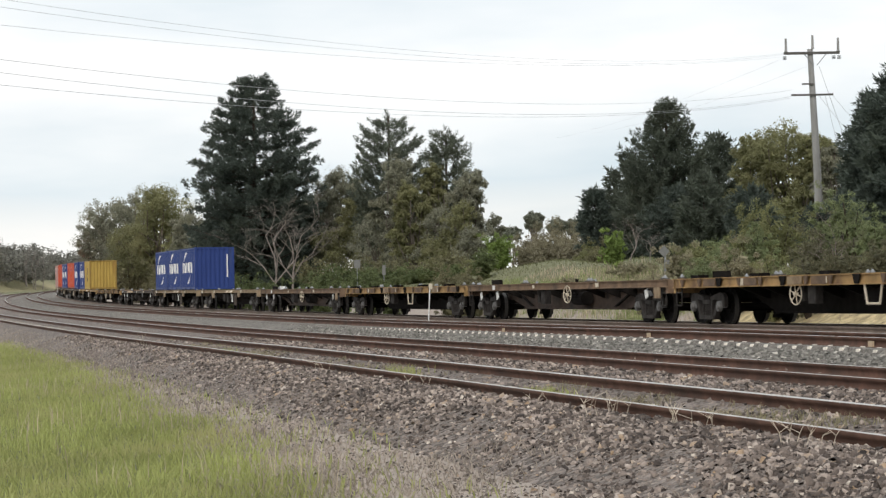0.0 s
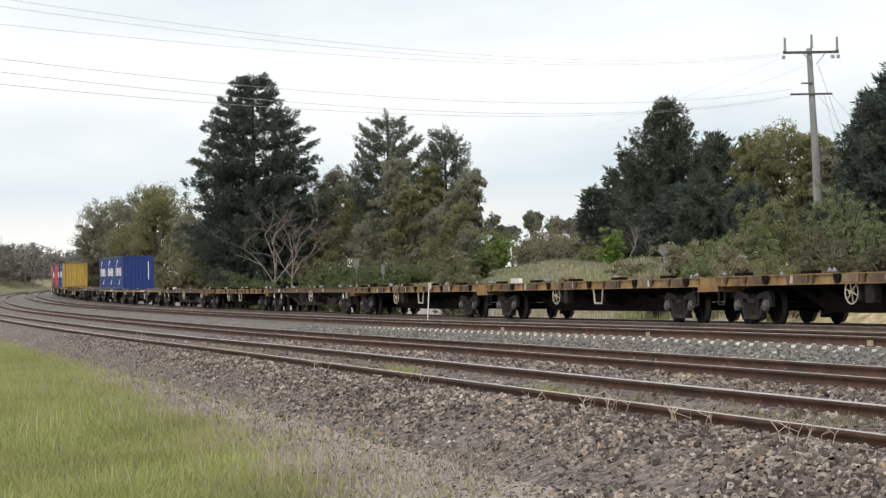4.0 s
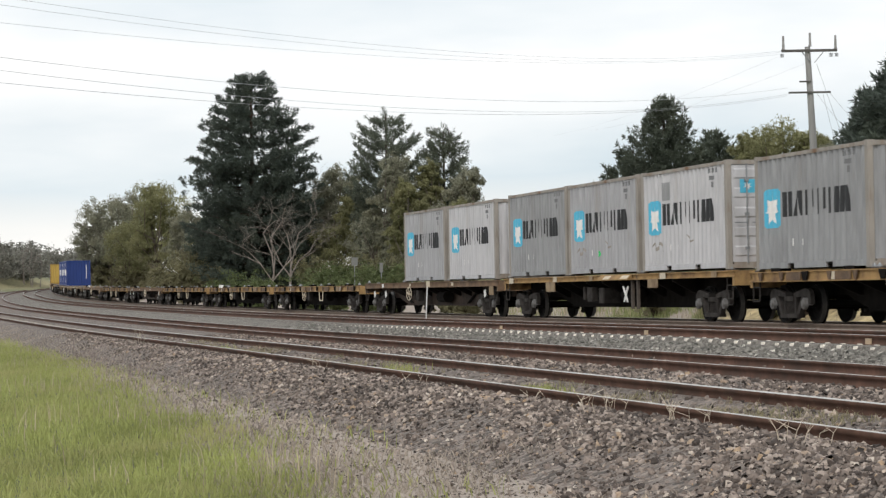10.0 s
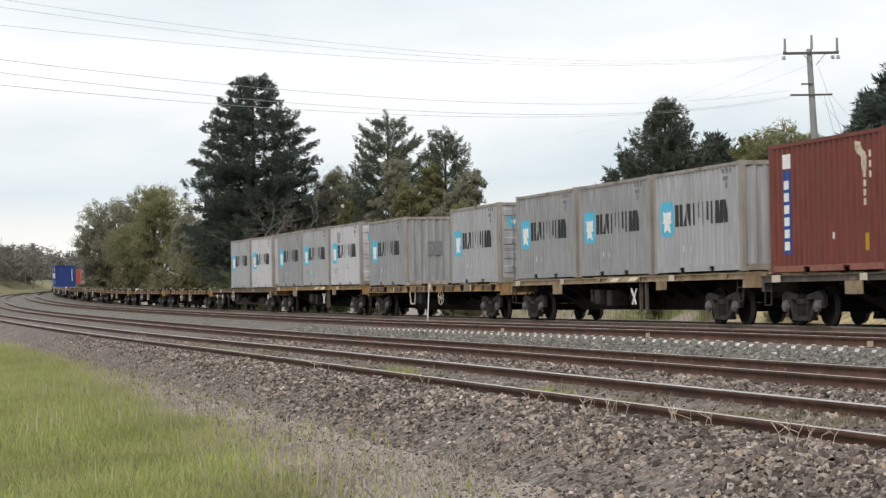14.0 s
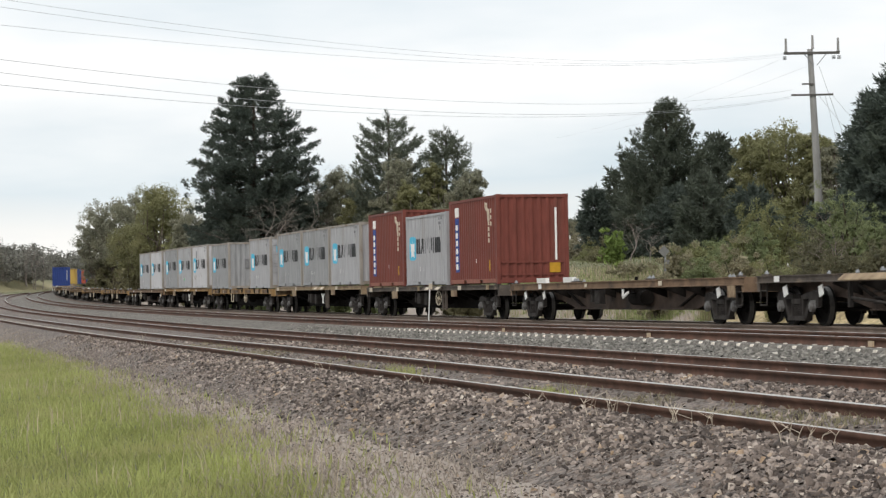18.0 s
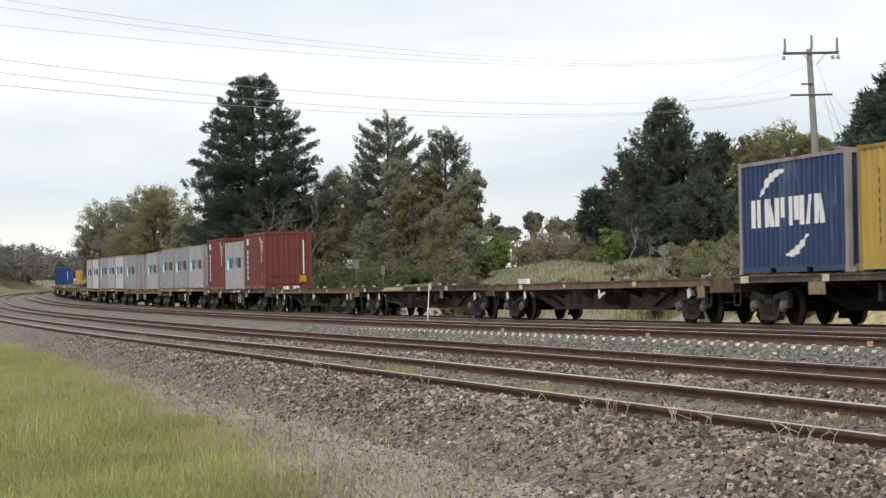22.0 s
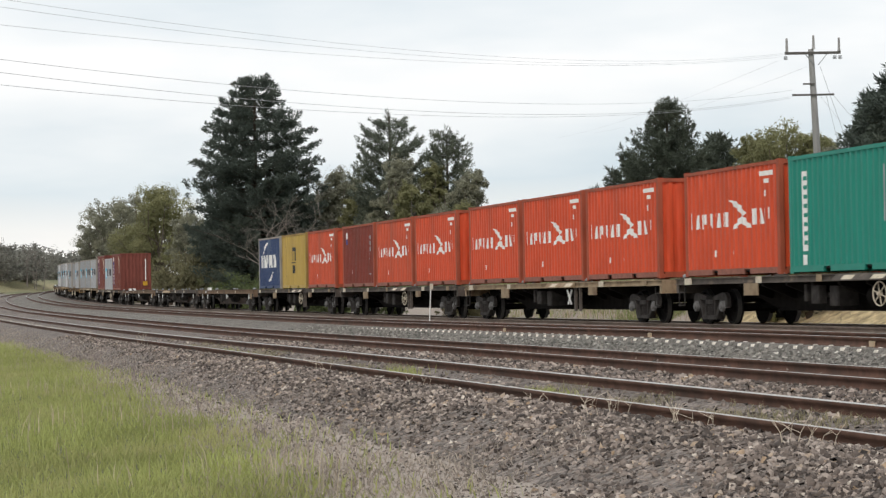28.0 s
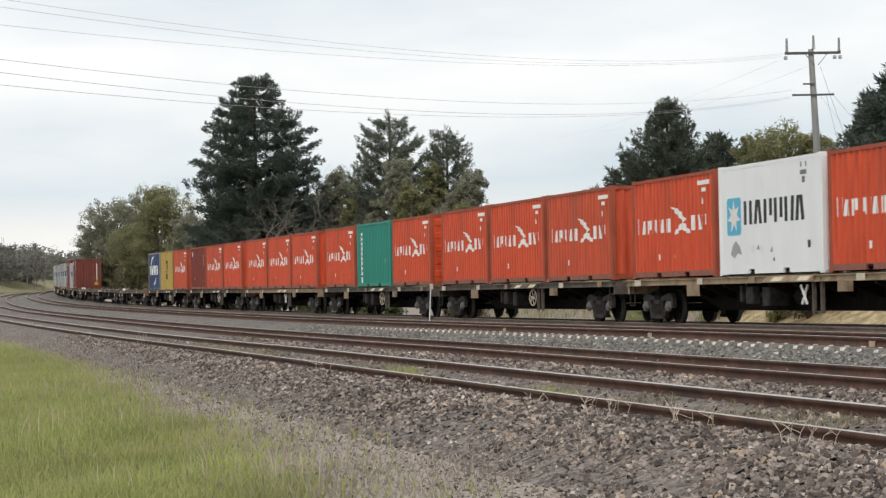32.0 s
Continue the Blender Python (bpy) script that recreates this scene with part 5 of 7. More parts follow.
TRAIN = [
    (-194.05, "slim", ((-190.8, "hs"), (-197.13, "white"), (-203.5, "hs"))),
    (-173.3, "slim_grey", ((-170.2, "hs"), (-176.6, "hs"), (-183.0, "hs2"))),
    (-152.55, "slim_grey", ((-149.5, "hs"), (-156.1, "green"), (-162.48, "hs_doors"))),
    (-131.75, "slim", ((-128.66, "hs"), (-135.1, "hs"), (-141.5, "hs"))),
    (-111.05, "slim_grey", ((-107.9, "maroon"), (-114.4, "hs2"), (-120.9, "hs"))),
    (-90.3, "slim_grey", ((-87.13, "navy"), (-93.69, "yellow"), (-100.24, "hs2"))),
    (-69.4, "brace_lever", ()),
    (-49, "spine", ()),
    (-28.5, "brace_lever", ()),
    (-7.45, "slim_grey", ((-4.25, "maroon_strip"), (-10.71, "pale_flat"), (-17.2, "maroon_strip"))),
    (13.25, "slim", ((16.24, "pale_warm"), (9.85, "pale_warm"), (3.5, "pale"))),
    (34.05, "deep_turned", ((37.41, "pale_patch"), (24.4, "pale_doors"))),
    (54.7, "slim_ochre", ((57.83, "pale_warm"), (51.57, "pale_dot"), (45.21, "pale_light_doors"))),
    (75.15, "brace_turned", ((71.99, "pale"), (65.47, "pale_light"))),
    (95.9, "deep", ()),
    (116.65, "deep", ()),
    (137.35, "deep", ()),
    (157.5, "brace", ()),
    (177.6, "deep", ()),
    (198.3, "brace", ()),
    (219.05, "slim", ()),
    (240.35, "slim", ((231.0, "royal"), (237.2, "royal"), (243.5, "royal"))),
    (261.35, "spine", ()),
    (282.05, "deep", ()),
    (302.85, "slim_ochre", ((299.4, "yellow"), (305.7, "royal"))),
    (323.65, "slim_grey", ((314.0, "royal"), (320.3, "red"), (326.6, "red"))),
    (344.45, "slim_grey", ((334.8, "royal"), (341.1, "royal"), (347.4, "red"))),
    (365.25, "slim", ((355.6, "red"), (361.9, "pink"), (368.2, "pink"))),
]
BOXES = {
    "hs": ("red_hs", "post_red", "hs", "orange-red corrugated container with white wordmark and emblem", 2.591, False),
    "hs2": ("red_hs_dull", "post_red", "hs", "faded red corrugated container with white wordmark and emblem", 2.591, False),
    "hs_doors": ("red_hs", "post_red", "hs", "orange-red container with its ribbed doors to the rear", 2.591, True),
    "white": ("white_cont", "white_cont", "pale_white", "smooth white refrigerated container with black wordmark", 2.591, True),
    "green": ("green", "green", "green", "sea-green corrugated container with a white name strip", 2.591, False),
    "maroon": ("maroon_dark", "post_red", "plain", "plain brown-maroon corrugated container", 2.591, False),
    "navy": ("blue", "post_rust", "swoosh", "navy blue corrugated container with worn white wordmark", 2.591, False),
    "royal": ("bright_blue", "bright_blue", "swoosh", "royal blue corrugated container with white wordmark", 2.591, False),
    "yellow": ("yellow", "post_ochre", "mustard", "mustard yellow corrugated container with black emblem", 2.591, False),
    "maroon_strip": ("maroon", "maroon", "maroon_strip", "tall maroon container with a blue name strip", 2.896, False),
    "pale": ("pale_grey", "post_rust", "pale", "pale grey container with rust-stained posts and dark wordmark", 2.591, False),
    "pale_flat": ("pale_grey", "pale_grey", "pale", "clean pale grey container with dark wordmark and blue emblem", 2.591, False),
    "pale_warm": ("pale_warm", "post_rust", "pale", "weathered warm grey container with dark wordmark", 2.591, False),
    "pale_light": ("pale_light", "post_rust", "pale", "light grey scuffed container with dark wordmark", 2.591, False),
    "pale_doors": ("pale_grey", "post_rust", "pale", "pale grey container with its doors to the rear", 2.591, True),
    "pale_dot": ("pale_grey", "post_rust", "pale_dot", "scuffed pale grey container with a green sticker", 2.591, False),
    "pale_light_doors": ("pale_light", "post_rust", "pale_scuffed", "light grey scuffed container with its doors to the rear", 2.591, True),
    "pale_patch": ("pale_warm", "post_rust", "pale_patch", "warm grey container with a dark panel on its end", 2.591, False),
    "red": ("red_hs_dull", "red_hs_dull", "plain", "faded red corrugated container", 2.591, False),
    "pink": ("pink", "pink", "plain", "chalky pink corrugated steel container", 2.591, False),
}
WAGONS, LOADS = [], []
RAISED = {54.7: 0.10, 13.25: 0.10, 75.15: 0.07, 34.05: 0.03}   # decks that ride higher


DECK_BOX = {157.5: ("undergear", 7.3), 137.35: ("undergear", 7.3), 116.65: ("white_paint", 7.3), -69.4: ("white_paint", 7.3), -28.5: ("white_paint", 4.6), 198.3: ("white_paint", 5.3)}


def build_train():
    proto = {}
    for mid, kind, loads in TRAIN:
        deck = DECK + RAISED.get(mid, 0.0)
        if (kind, deck) in proto:
            w = copy_thing(proto[kind, deck], Matrix())
        else:
            w = proto[kind, deck] = build_wagon(kind, WAGON_LABEL[kind], deck)
        if mid in DECK_BOX:
            col, bx = DECK_BOX[mid]
            s = Shape()
            s.prism([(bx - 0.50, deck - 0.004), (bx - 0.46, deck + 0.16), (bx + 0.46, deck + 0.16), (bx + 0.42, deck - 0.004)][::-1], 0.84, 0.96, "y")
            put("tool_box", s.mesh("tool_box", M[col]), w, label="small box on the deck")
        if loads:
            tagged(w, WAGON_LABEL[kind].replace("empty ", "loaded "))
        WAGONS.append((w, mid))
        for rear, what in loads:
            paint, frame_paint, style, label, H, doors = BOXES[what]
            c = build_container(paint, frame_paint, style, label, H, doors)
            LOADS.append((c, mid, rear + CL / 2 - mid, deck + 0.035))


build_train()

# ---- trees, shrubs and grass ----
def leaf_quads(rng, centres, radii, count, size, flat=0.6, droop=0.0, slim=1.0):
    """Small pointed leaf faces scattered round clump centres (n, 3) with radii (n,), facing mostly out and up."""
    n = len(centres)
    d = rng.normal(size=(n, count, 3))
    d /= np.linalg.norm(d, axis=2, keepdims=True)
    r = rng.uniform(0.1, 1.0, (n, count, 1)) ** 0.5
    p = (centres[:, None, :] + d * r * radii[:, None, None] * np.array([1, 1, flat])).reshape(-1, 3)
    m = len(p)
    out = d.reshape(-1, 3) * 0.7 + np.array([0, 0, 0.55]) + rng.normal(size=(m, 3)) * 0.5
    out /= np.linalg.norm(out, axis=1, keepdims=True)
    a = np.cross(out, rng.normal(size=(m, 3)))
    a[:, 2] -= droop
    a /= np.linalg.norm(a, axis=1, keepdims=True)
    b = np.cross(out, a)
    b /= np.linalg.norm(b, axis=1, keepdims=True)
    s = size * rng.uniform(0.6, 1.35, (m, 1))
    v = np.stack([p - a * s * 0.55 - b * s * 0.34 * slim, p - a * s * 0.55 + b * s * 0.34 * slim, p + a * s * 0.75], 1).reshape(-1, 3)
    return v, np.arange(3 * m).reshape(m, 3)


def joined(*parts):
    """Several leaf sets as one."""
    v, q, k = [], [], 0
    for a, b in parts:
        v.append(a), q.append(b + k)
        k += len(a)
    return np.concatenate(v), np.concatenate(q)


def limb(s, pts, r0, r1, n=6):
    """A tapered, bent limb through points."""
    s.path(pts, r0, r1, n)


def tufts(rng, at, axis, length, fat, count, size):
    """Shoots set with needles: at (n, 3), axis (n, 3), length (n,); fat is their half width by length."""
    n = len(at)
    t = rng.random((n, count, 1)) ** 0.8
    rad = rng.normal(size=(n, count, 3))
    rad /= np.linalg.norm(rad, axis=2, keepdims=True)
    ax = axis[:, None, :]
    le = length[:, None, None]
    p = (at[:, None, :] + ax * t * le + rad * fat * le * rng.random((n, count, 1)) ** 0.5 * (1.05 - 0.6 * t)).reshape(-1, 3)
    a = (ax * 0.62 + rad * 0.62 + rng.normal(size=(n, count, 3)) * 0.18).reshape(-1, 3)
    a /= np.linalg.norm(a, axis=1, keepdims=True)
    b = np.cross(a, rng.normal(size=a.shape))
    b /= np.linalg.norm(b, axis=1, keepdims=True)
    s = size * rng.uniform(0.6, 1.4, (len(p), 1))
    v = np.stack([p - b * s * 0.17, p + b * s * 0.17, p + a * s], 1).reshape(-1, 3)
    return v, np.arange(len(v)).reshape(-1, 3)


# the outline by height, then: climb of the branches, where foliage begins on them, step between whorls and shoots,
# a shoot's upward pull, length, half width, needles and their size
PINE = {
    "pine": (([0.10, 0.33, 0.485, 0.59, 0.715, 0.81, 0.84, 0.88, 0.93, 0.97, 1.0], [0.80, 0.95, 1.03, 0.97, 0.88, 0.68, 0.54, 0.44, 0.34, 0.20, 0.04]),
             0.16, 0.30, 0.035, 0.30, 0.42, 0.68, 0.46, 60, 0.24),
    "pine_mid": (([0.05, 0.36, 0.58, 0.745, 0.80, 0.85, 0.91, 0.96, 1.0], [0.95, 1.05, 1.0, 0.94, 0.70, 0.48, 0.38, 0.22, 0.04]),
                 0.62, 0.12, 0.036, 0.21, 0.75, 0.80, 0.26, 46, 0.21),
    "pine_light": (([0.15, 0.35, 0.55, 0.70, 0.76, 0.83, 0.90, 0.95, 1.0], [0.70, 0.85, 0.95, 0.95, 0.92, 0.80, 0.64, 0.38, 0.05]),
                   0.60, 0.28, 0.034, 0.28, 0.75, 0.90, 0.24, 44, 0.22),
}


def pine_tree(rng, h, w, kind):
    """Whorls of branches that carry needle shoots: level pads on the dark kind, upswept tufts on the others."""
    outline, climb, bare, whorl, gap, pull, length, fat, count, size = PINE[kind]
    small = min(1.0, 0.55 + 0.45 * h / 13)
    s = Shape()
    lean = rng.uniform(-0.008, 0.008, 2) * h
    top = np.array([lean[0], lean[1], h * 0.97])
    limb(s, [(0, 0, -0.4), tuple(top * 0.35), tuple(top * 0.7), tuple(top)], 0.016 * h, 0.004 * h, 8)
    at, ax, core = [], [], []
    z = 0.08
    while z < 0.985:
        reach = w * float(np.interp(z, *outline))
        k = rng.integers(5, 8) if kind != "pine" else rng.integers(7, 10)
        a0 = rng.uniform(0, 6.28)
        for j in range(k):
            a = a0 + 6.28 * j / k + rng.normal() * 0.25
            L = reach * (rng.uniform(0.70, 1.08) if kind != "pine" else rng.uniform(0.72, 1.04))
            way = np.array([math.cos(a), math.sin(a), 0.0])
            zt = min(z + rng.normal() * 0.008, 0.985) * h - length * 0.5 * small * (1.0 if kind != "pine" else 0.6)
            zb = max(zt - climb * L, 0.05 * h)
            base = top * (zb / (0.97 * h))
            tip = np.array([top[0] * z, top[1] * z, 0.0]) + way * L + np.array([0, 0, zt])
            mid = base + (tip - base) * 0.55 + np.array([0, 0, -0.07 * L])
            limb(s, [tuple(base), tuple(mid), tuple(tip)], 0.0042 * h * (1.1 - z) + 0.012, 0.010, 3)
            m = max(2, int(L * (1 - bare) / gap * 1.3) + 1)
            side = np.array([-way[1], way[0], 0.0])
            f = bare + (1 - bare) * (np.arange(m) + rng.random(m)) / m
            spread = rng.normal(size=m) * (0.20 if kind == "pine" else 0.09) * L * np.clip(f, 0, 0.85)
            low = np.where(f < 0.55, (mid - base)[2] * f / 0.55, (mid - base)[2] + (tip - mid)[2] * (f - 0.55) / 0.45)
            q = base + way * (L * f)[:, None] + side * spread[:, None]
            q[:, 2] = base[2] + low + rng.normal(size=m) * 0.05
            d = way * 0.7 + side * (np.sign(spread) * 0.35)[:, None] + np.array([0, 0, pull]) + rng.normal(size=(m, 3)) * 0.25
            at.append(q)
            ax.append(d / np.linalg.norm(d, axis=1, keepdims=True))
            if z < (0.62 if kind == "pine" else 0.5) or kind == "pine_mid" and z < 0.88:
                core.append(base + (tip - base) * rng.uniform(0.25, 0.6))
        z += whorl * max(1.0, 11 / h) * rng.uniform(0.8, 1.2)
    for q in range(6):
        at.append(top[None] + np.array([[rng.normal() * 0.012, rng.normal() * 0.012, -0.03 - 0.01 * q]]) * h)
        d = np.array([[rng.normal() * 0.3, rng.normal() * 0.3, 1.0]])
        ax.append(d / np.linalg.norm(d))
    at, ax = np.concatenate(at), np.concatenate(ax)
    le = length * small * rng.uniform(0.7, 1.25, len(at))
    sets = [tufts(rng, at, ax, le, fat, count if h > 12 else int(count * 0.55), size if h > 12 else size * 1.25)]
    if core:
        core = np.array(core)
        sets.append(leaf_quads(rng, core, np.full(len(core), 0.05 * h * w / (0.3 * h)), 14, 0.26, 0.7))
    return s, joined(*sets)


def gum_tree(rng, h, w, crown_from=0.0):
    """A forked pale trunk that carries many uneven domes of hanging leaves."""
    s = Shape()
    fork = np.array([rng.normal() * 0.03 * h, rng.normal() * 0.03 * h, h * rng.uniform(0.22, 0.32)])
    limb(s, [(0, 0, -0.4), tuple(fork * 0.5), tuple(fork)], 0.024 * h, 0.016 * h, 7)
    cs, rs = [], []
    low = crown_from or (0.30 if h > 8.5 else 0.16)
    k = rng.integers(24, 30) if h > 8.5 else rng.integers(16, 20)
    for j in range(k):
        a = 2.4 * j + rng.normal() * 0.3
        f = (j + 0.5) / k
        zc = h * (low + (0.92 - low) * f)
        reach = w * math.sqrt(max(0.06, 1 - (abs(f - 0.40) / 0.68) ** 2.3)) * rng.uniform(0.30, 0.92)
        R = w * rng.uniform(0.26, 0.40)
        c = np.array([math.cos(a) * reach, math.sin(a) * reach, min(zc, h - R * 0.8)])
        mid = fork + (c - fork) * 0.5 + rng.normal(size=3) * 0.04 * h
        limb(s, [tuple(fork * (1 if f > 0.4 else 0.7)), tuple(mid), tuple(c)], 0.009 * h, 0.003 * h, 4)
        m = 18
        d = rng.normal(size=(m, 3))
        d[:, 2] = np.abs(d[:, 2]) - 0.45
        d /= np.linalg.norm(d, axis=1, keepdims=True)
        cs.append(c + d * R * np.array([1, 1, 0.75]) * rng.uniform(0.45, 1.05, (m, 1)))
        rs.append(R * rng.uniform(0.28, 0.48, m))
    cs.append(np.array([[rng.normal() * 0.1 * w, rng.normal() * 0.1 * w, h * 0.96]]))
    rs.append(np.array([0.2 * w]))
    cs, rs = np.concatenate(cs), np.concatenate(rs)
    core = cs * np.array([0.62, 0.62, 0.95])
    return s, joined(leaf_quads(rng, cs, rs, 48 if h > 8.5 else 28, 0.098 + 0.0038 * h, 0.85, 0.3, 0.8), leaf_quads(rng, core[::3], rs[::3] * 1.3, 8, 0.034 * h, 0.8, 0.2))


def dead_tree(rng, h, w, lean=0.0):
    """Bare forked limbs that split into fine bleached twigs."""
    s = Shape()

    def grow(p, d, L, r, depth):
        q = p + d * L * 0.5 + rng.normal(size=3) * 0.05 * L
        e = p + d * L + rng.normal(size=3) * 0.06 * L
        limb(s, [tuple(p), tuple(q), tuple(e)], r, r * 0.62, 5 if depth > 2 else 4)
        if depth == 0:
            return
        for k in range(3 if depth < 4 else 2):
            nd = d + rng.normal(size=3) * np.array([0.55, 0.55, 0.3])
            nd[2] = nd[2] * 0.8 + 0.07
            nd /= np.linalg.norm(nd)
            grow(e if k else q, nd, L * rng.uniform(0.55, 0.78), r * 0.58, depth - 1)
    knee = np.array([rng.normal() * 0.05 * h, rng.normal() * 0.05 * h, h * 0.26])
    limb(s, [(0, 0, -0.3), tuple(knee * 0.5), tuple(knee)], 0.0105 * h, 0.008 * h, 6)
    for k in range(4):
        a = 6.28 * k / 4 + rng.uniform(0, 1)
        out = 0.40 if k % 2 else 1.05
        d = np.array([math.cos(a) * out * w / 3.0, math.sin(a) * out * w / 3.0, 1.0])
        d /= np.linalg.norm(d)
        grow(knee * (1.0 if k % 2 else 0.8), d, h * 0.28, 0.0058 * h, 5)
    s.v = [(x + lean * max(z, 0) ** 1.3, y, z) for x, y, z in s.v]
    return s


def shrub_mesh(rng, h, w, leaf, fine):
    """A many-stemmed bush: thin stems, leaf clumps massed towards the outside, an uneven top."""
    s = Shape()
    k = 9
    cs, rs = [], []
    for j in range(k):
        a = 6.28 * j / k + rng.normal() * 0.3
        f = rng.uniform(0.2, 0.95)
        e = np.array([math.cos(a) * w * f, math.sin(a) * w * f, h * (1 - 0.45 * f * f) * rng.uniform(0.75, 1.02)])
        limb(s, [(0, 0, -0.15), tuple(e * [0.45, 0.45, 0.55]), tuple(e * 0.96)], 0.012 * h + 0.012, 0.008, 4)
        m = 9
        d = rng.normal(size=(m, 3)) * np.array([0.30 * w, 0.30 * w, 0.15 * h])
        c = e * rng.uniform(0.45, 0.98, (m, 1)) + d
        c[:, 2] = np.clip(c[:, 2], 0.05 * h, h * 0.97)
        cs.append(c)
        rs.append(rng.uniform(0.12, 0.24, m) * min(w, h))
    cs, rs = np.concatenate(cs), np.concatenate(rs)
    return s, joined(leaf_quads(rng, cs, rs, fine, leaf, 0.85, 0.0, 0.60), leaf_quads(rng, cs * np.array([0.55, 0.55, 0.72]), rs, 8, leaf * 2.4, 0.8))


# kind, place x, y, height of the top, half width of the crown
TREES = [
    ("pine", -16.5, 200.0, 20.45, 6.05),
    ("gum", -36.8, 256.0, 12.4, 3.9),
    ("gum", -33.5, 252.0, 13.1, 3.4),
    ("gum_brown", -29.7, 240.0, 13.2, 3.5),
    ("gum", -25.3, 225.0, 9.6, 2.2),
    ("gum", -39.0, 258.0, 10.2, 2.2),
    ("gum_brown", -32.9, 246.0, 9.1, 3.4),
    ("gum", -9.2, 205.0, 12.6, 2.5),
    ("gum", -11.5, 208.0, 10.6, 2.2),
    ("gum_brown", -7.1, 200.0, 10.4, 2.1),
    ("pine_light", -4.4, 195.0, 16.6, 3.7),
    ("pine_light", 0.4, 190.0, 14.6, 2.3),
    ("gum", -3.6, 187.0, 12.6, 2.1),
    ("gum_brown", -2.7, 184.0, 10.3, 1.5),
    ("gum_brown", -0.8, 188.0, 12.2, 1.3),
    ("gum", 2.2, 180.0, 11.0, 1.7),
    ("gum", -0.3, 182.0, 8.1, 2.2),
    ("gum_brown", 1.4, 178.0, 8.3, 1.9),
    ("gum", -5.8, 190.0, 7.6, 2.4),
    ("gum", -12.4, 205.0, 7.2, 2.5),
    ("gum_brown", -9.1, 200.0, 7.0, 2.5),
    ("gum", -2.9, 186.0, 6.0, 2.5),
    ("gum_brown", -0.2, 180.0, 5.5, 2.2),
    ("gum", 2.0, 176.0, 6.1, 1.5),
    ("gum", -20.5, 215.0, 7.6, 2.1),
    ("pine", -14.3, 204.0, 10.7, 3.0),
    ("pine", -19.6, 206.0, 9.4, 3.1),
    ("dead", -12.3, 160.0, 9.2, 2.4),
    ("dead", -10.7, 161.0, 9.3, 1.9),
    ("pine_mid", 14.9, 150.0, 13.6, 2.9),
    ("pine_mid", 13.3, 156.0, 10.6, 1.6),
    ("pine_mid", 12.0, 158.0, 9.2, 1.2),
    ("pine_mid", 19.3, 158.0, 11.8, 2.8),
    ("pine", 10.4, 154.0, 7.7, 1.05),
    ("pine_mid", 13.5, 152.0, 8.8, 2.0),
    ("pine", 15.2, 146.0, 7.5, 2.5),
    ("pine", 18.5, 136.0, 6.9, 1.7),
    ("gum_brown", 22.2, 146.0, 11.6, 3.0),
    ("gum_brown", 20.5, 148.0, 11.3, 1.9),
    ("gum_brown", 23.9, 144.0, 11.0, 1.9),
    ("gum", 24.4, 140.0, 10.0, 1.4),
    ("pine", 22.4, 118.0, 6.3, 1.3),
    ("pine", 20.1, 114.0, 5.3, 1.1),
    ("pine", 18.3, 112.0, 4.6, 1.0),
    ("pine", 23.4, 122.0, 11.2, 1.9),
    ("pine", 24.6, 118.0, 13.3, 2.7),
    ("pine_mid", 16.1, 140.0, 7.9, 2.1),
    ("pine", 23.7, 124.0, 8.4, 1.5),
    ("gum_far", 12.1, 300.0, 11.8, 1.3),
    ("gum_far", 16.6, 330.0, 11.8, 1.4),
    ("gum_far", 19.2, 335.0, 11.9, 1.4),
    ("gum_far", 9.1, 300.0, 9.8, 1.3),
    ("gum_far", 8.2, 310.0, 10.2, 0.9),
    ("gum", 4.2, 182.0, 7.4, 1.0),
]
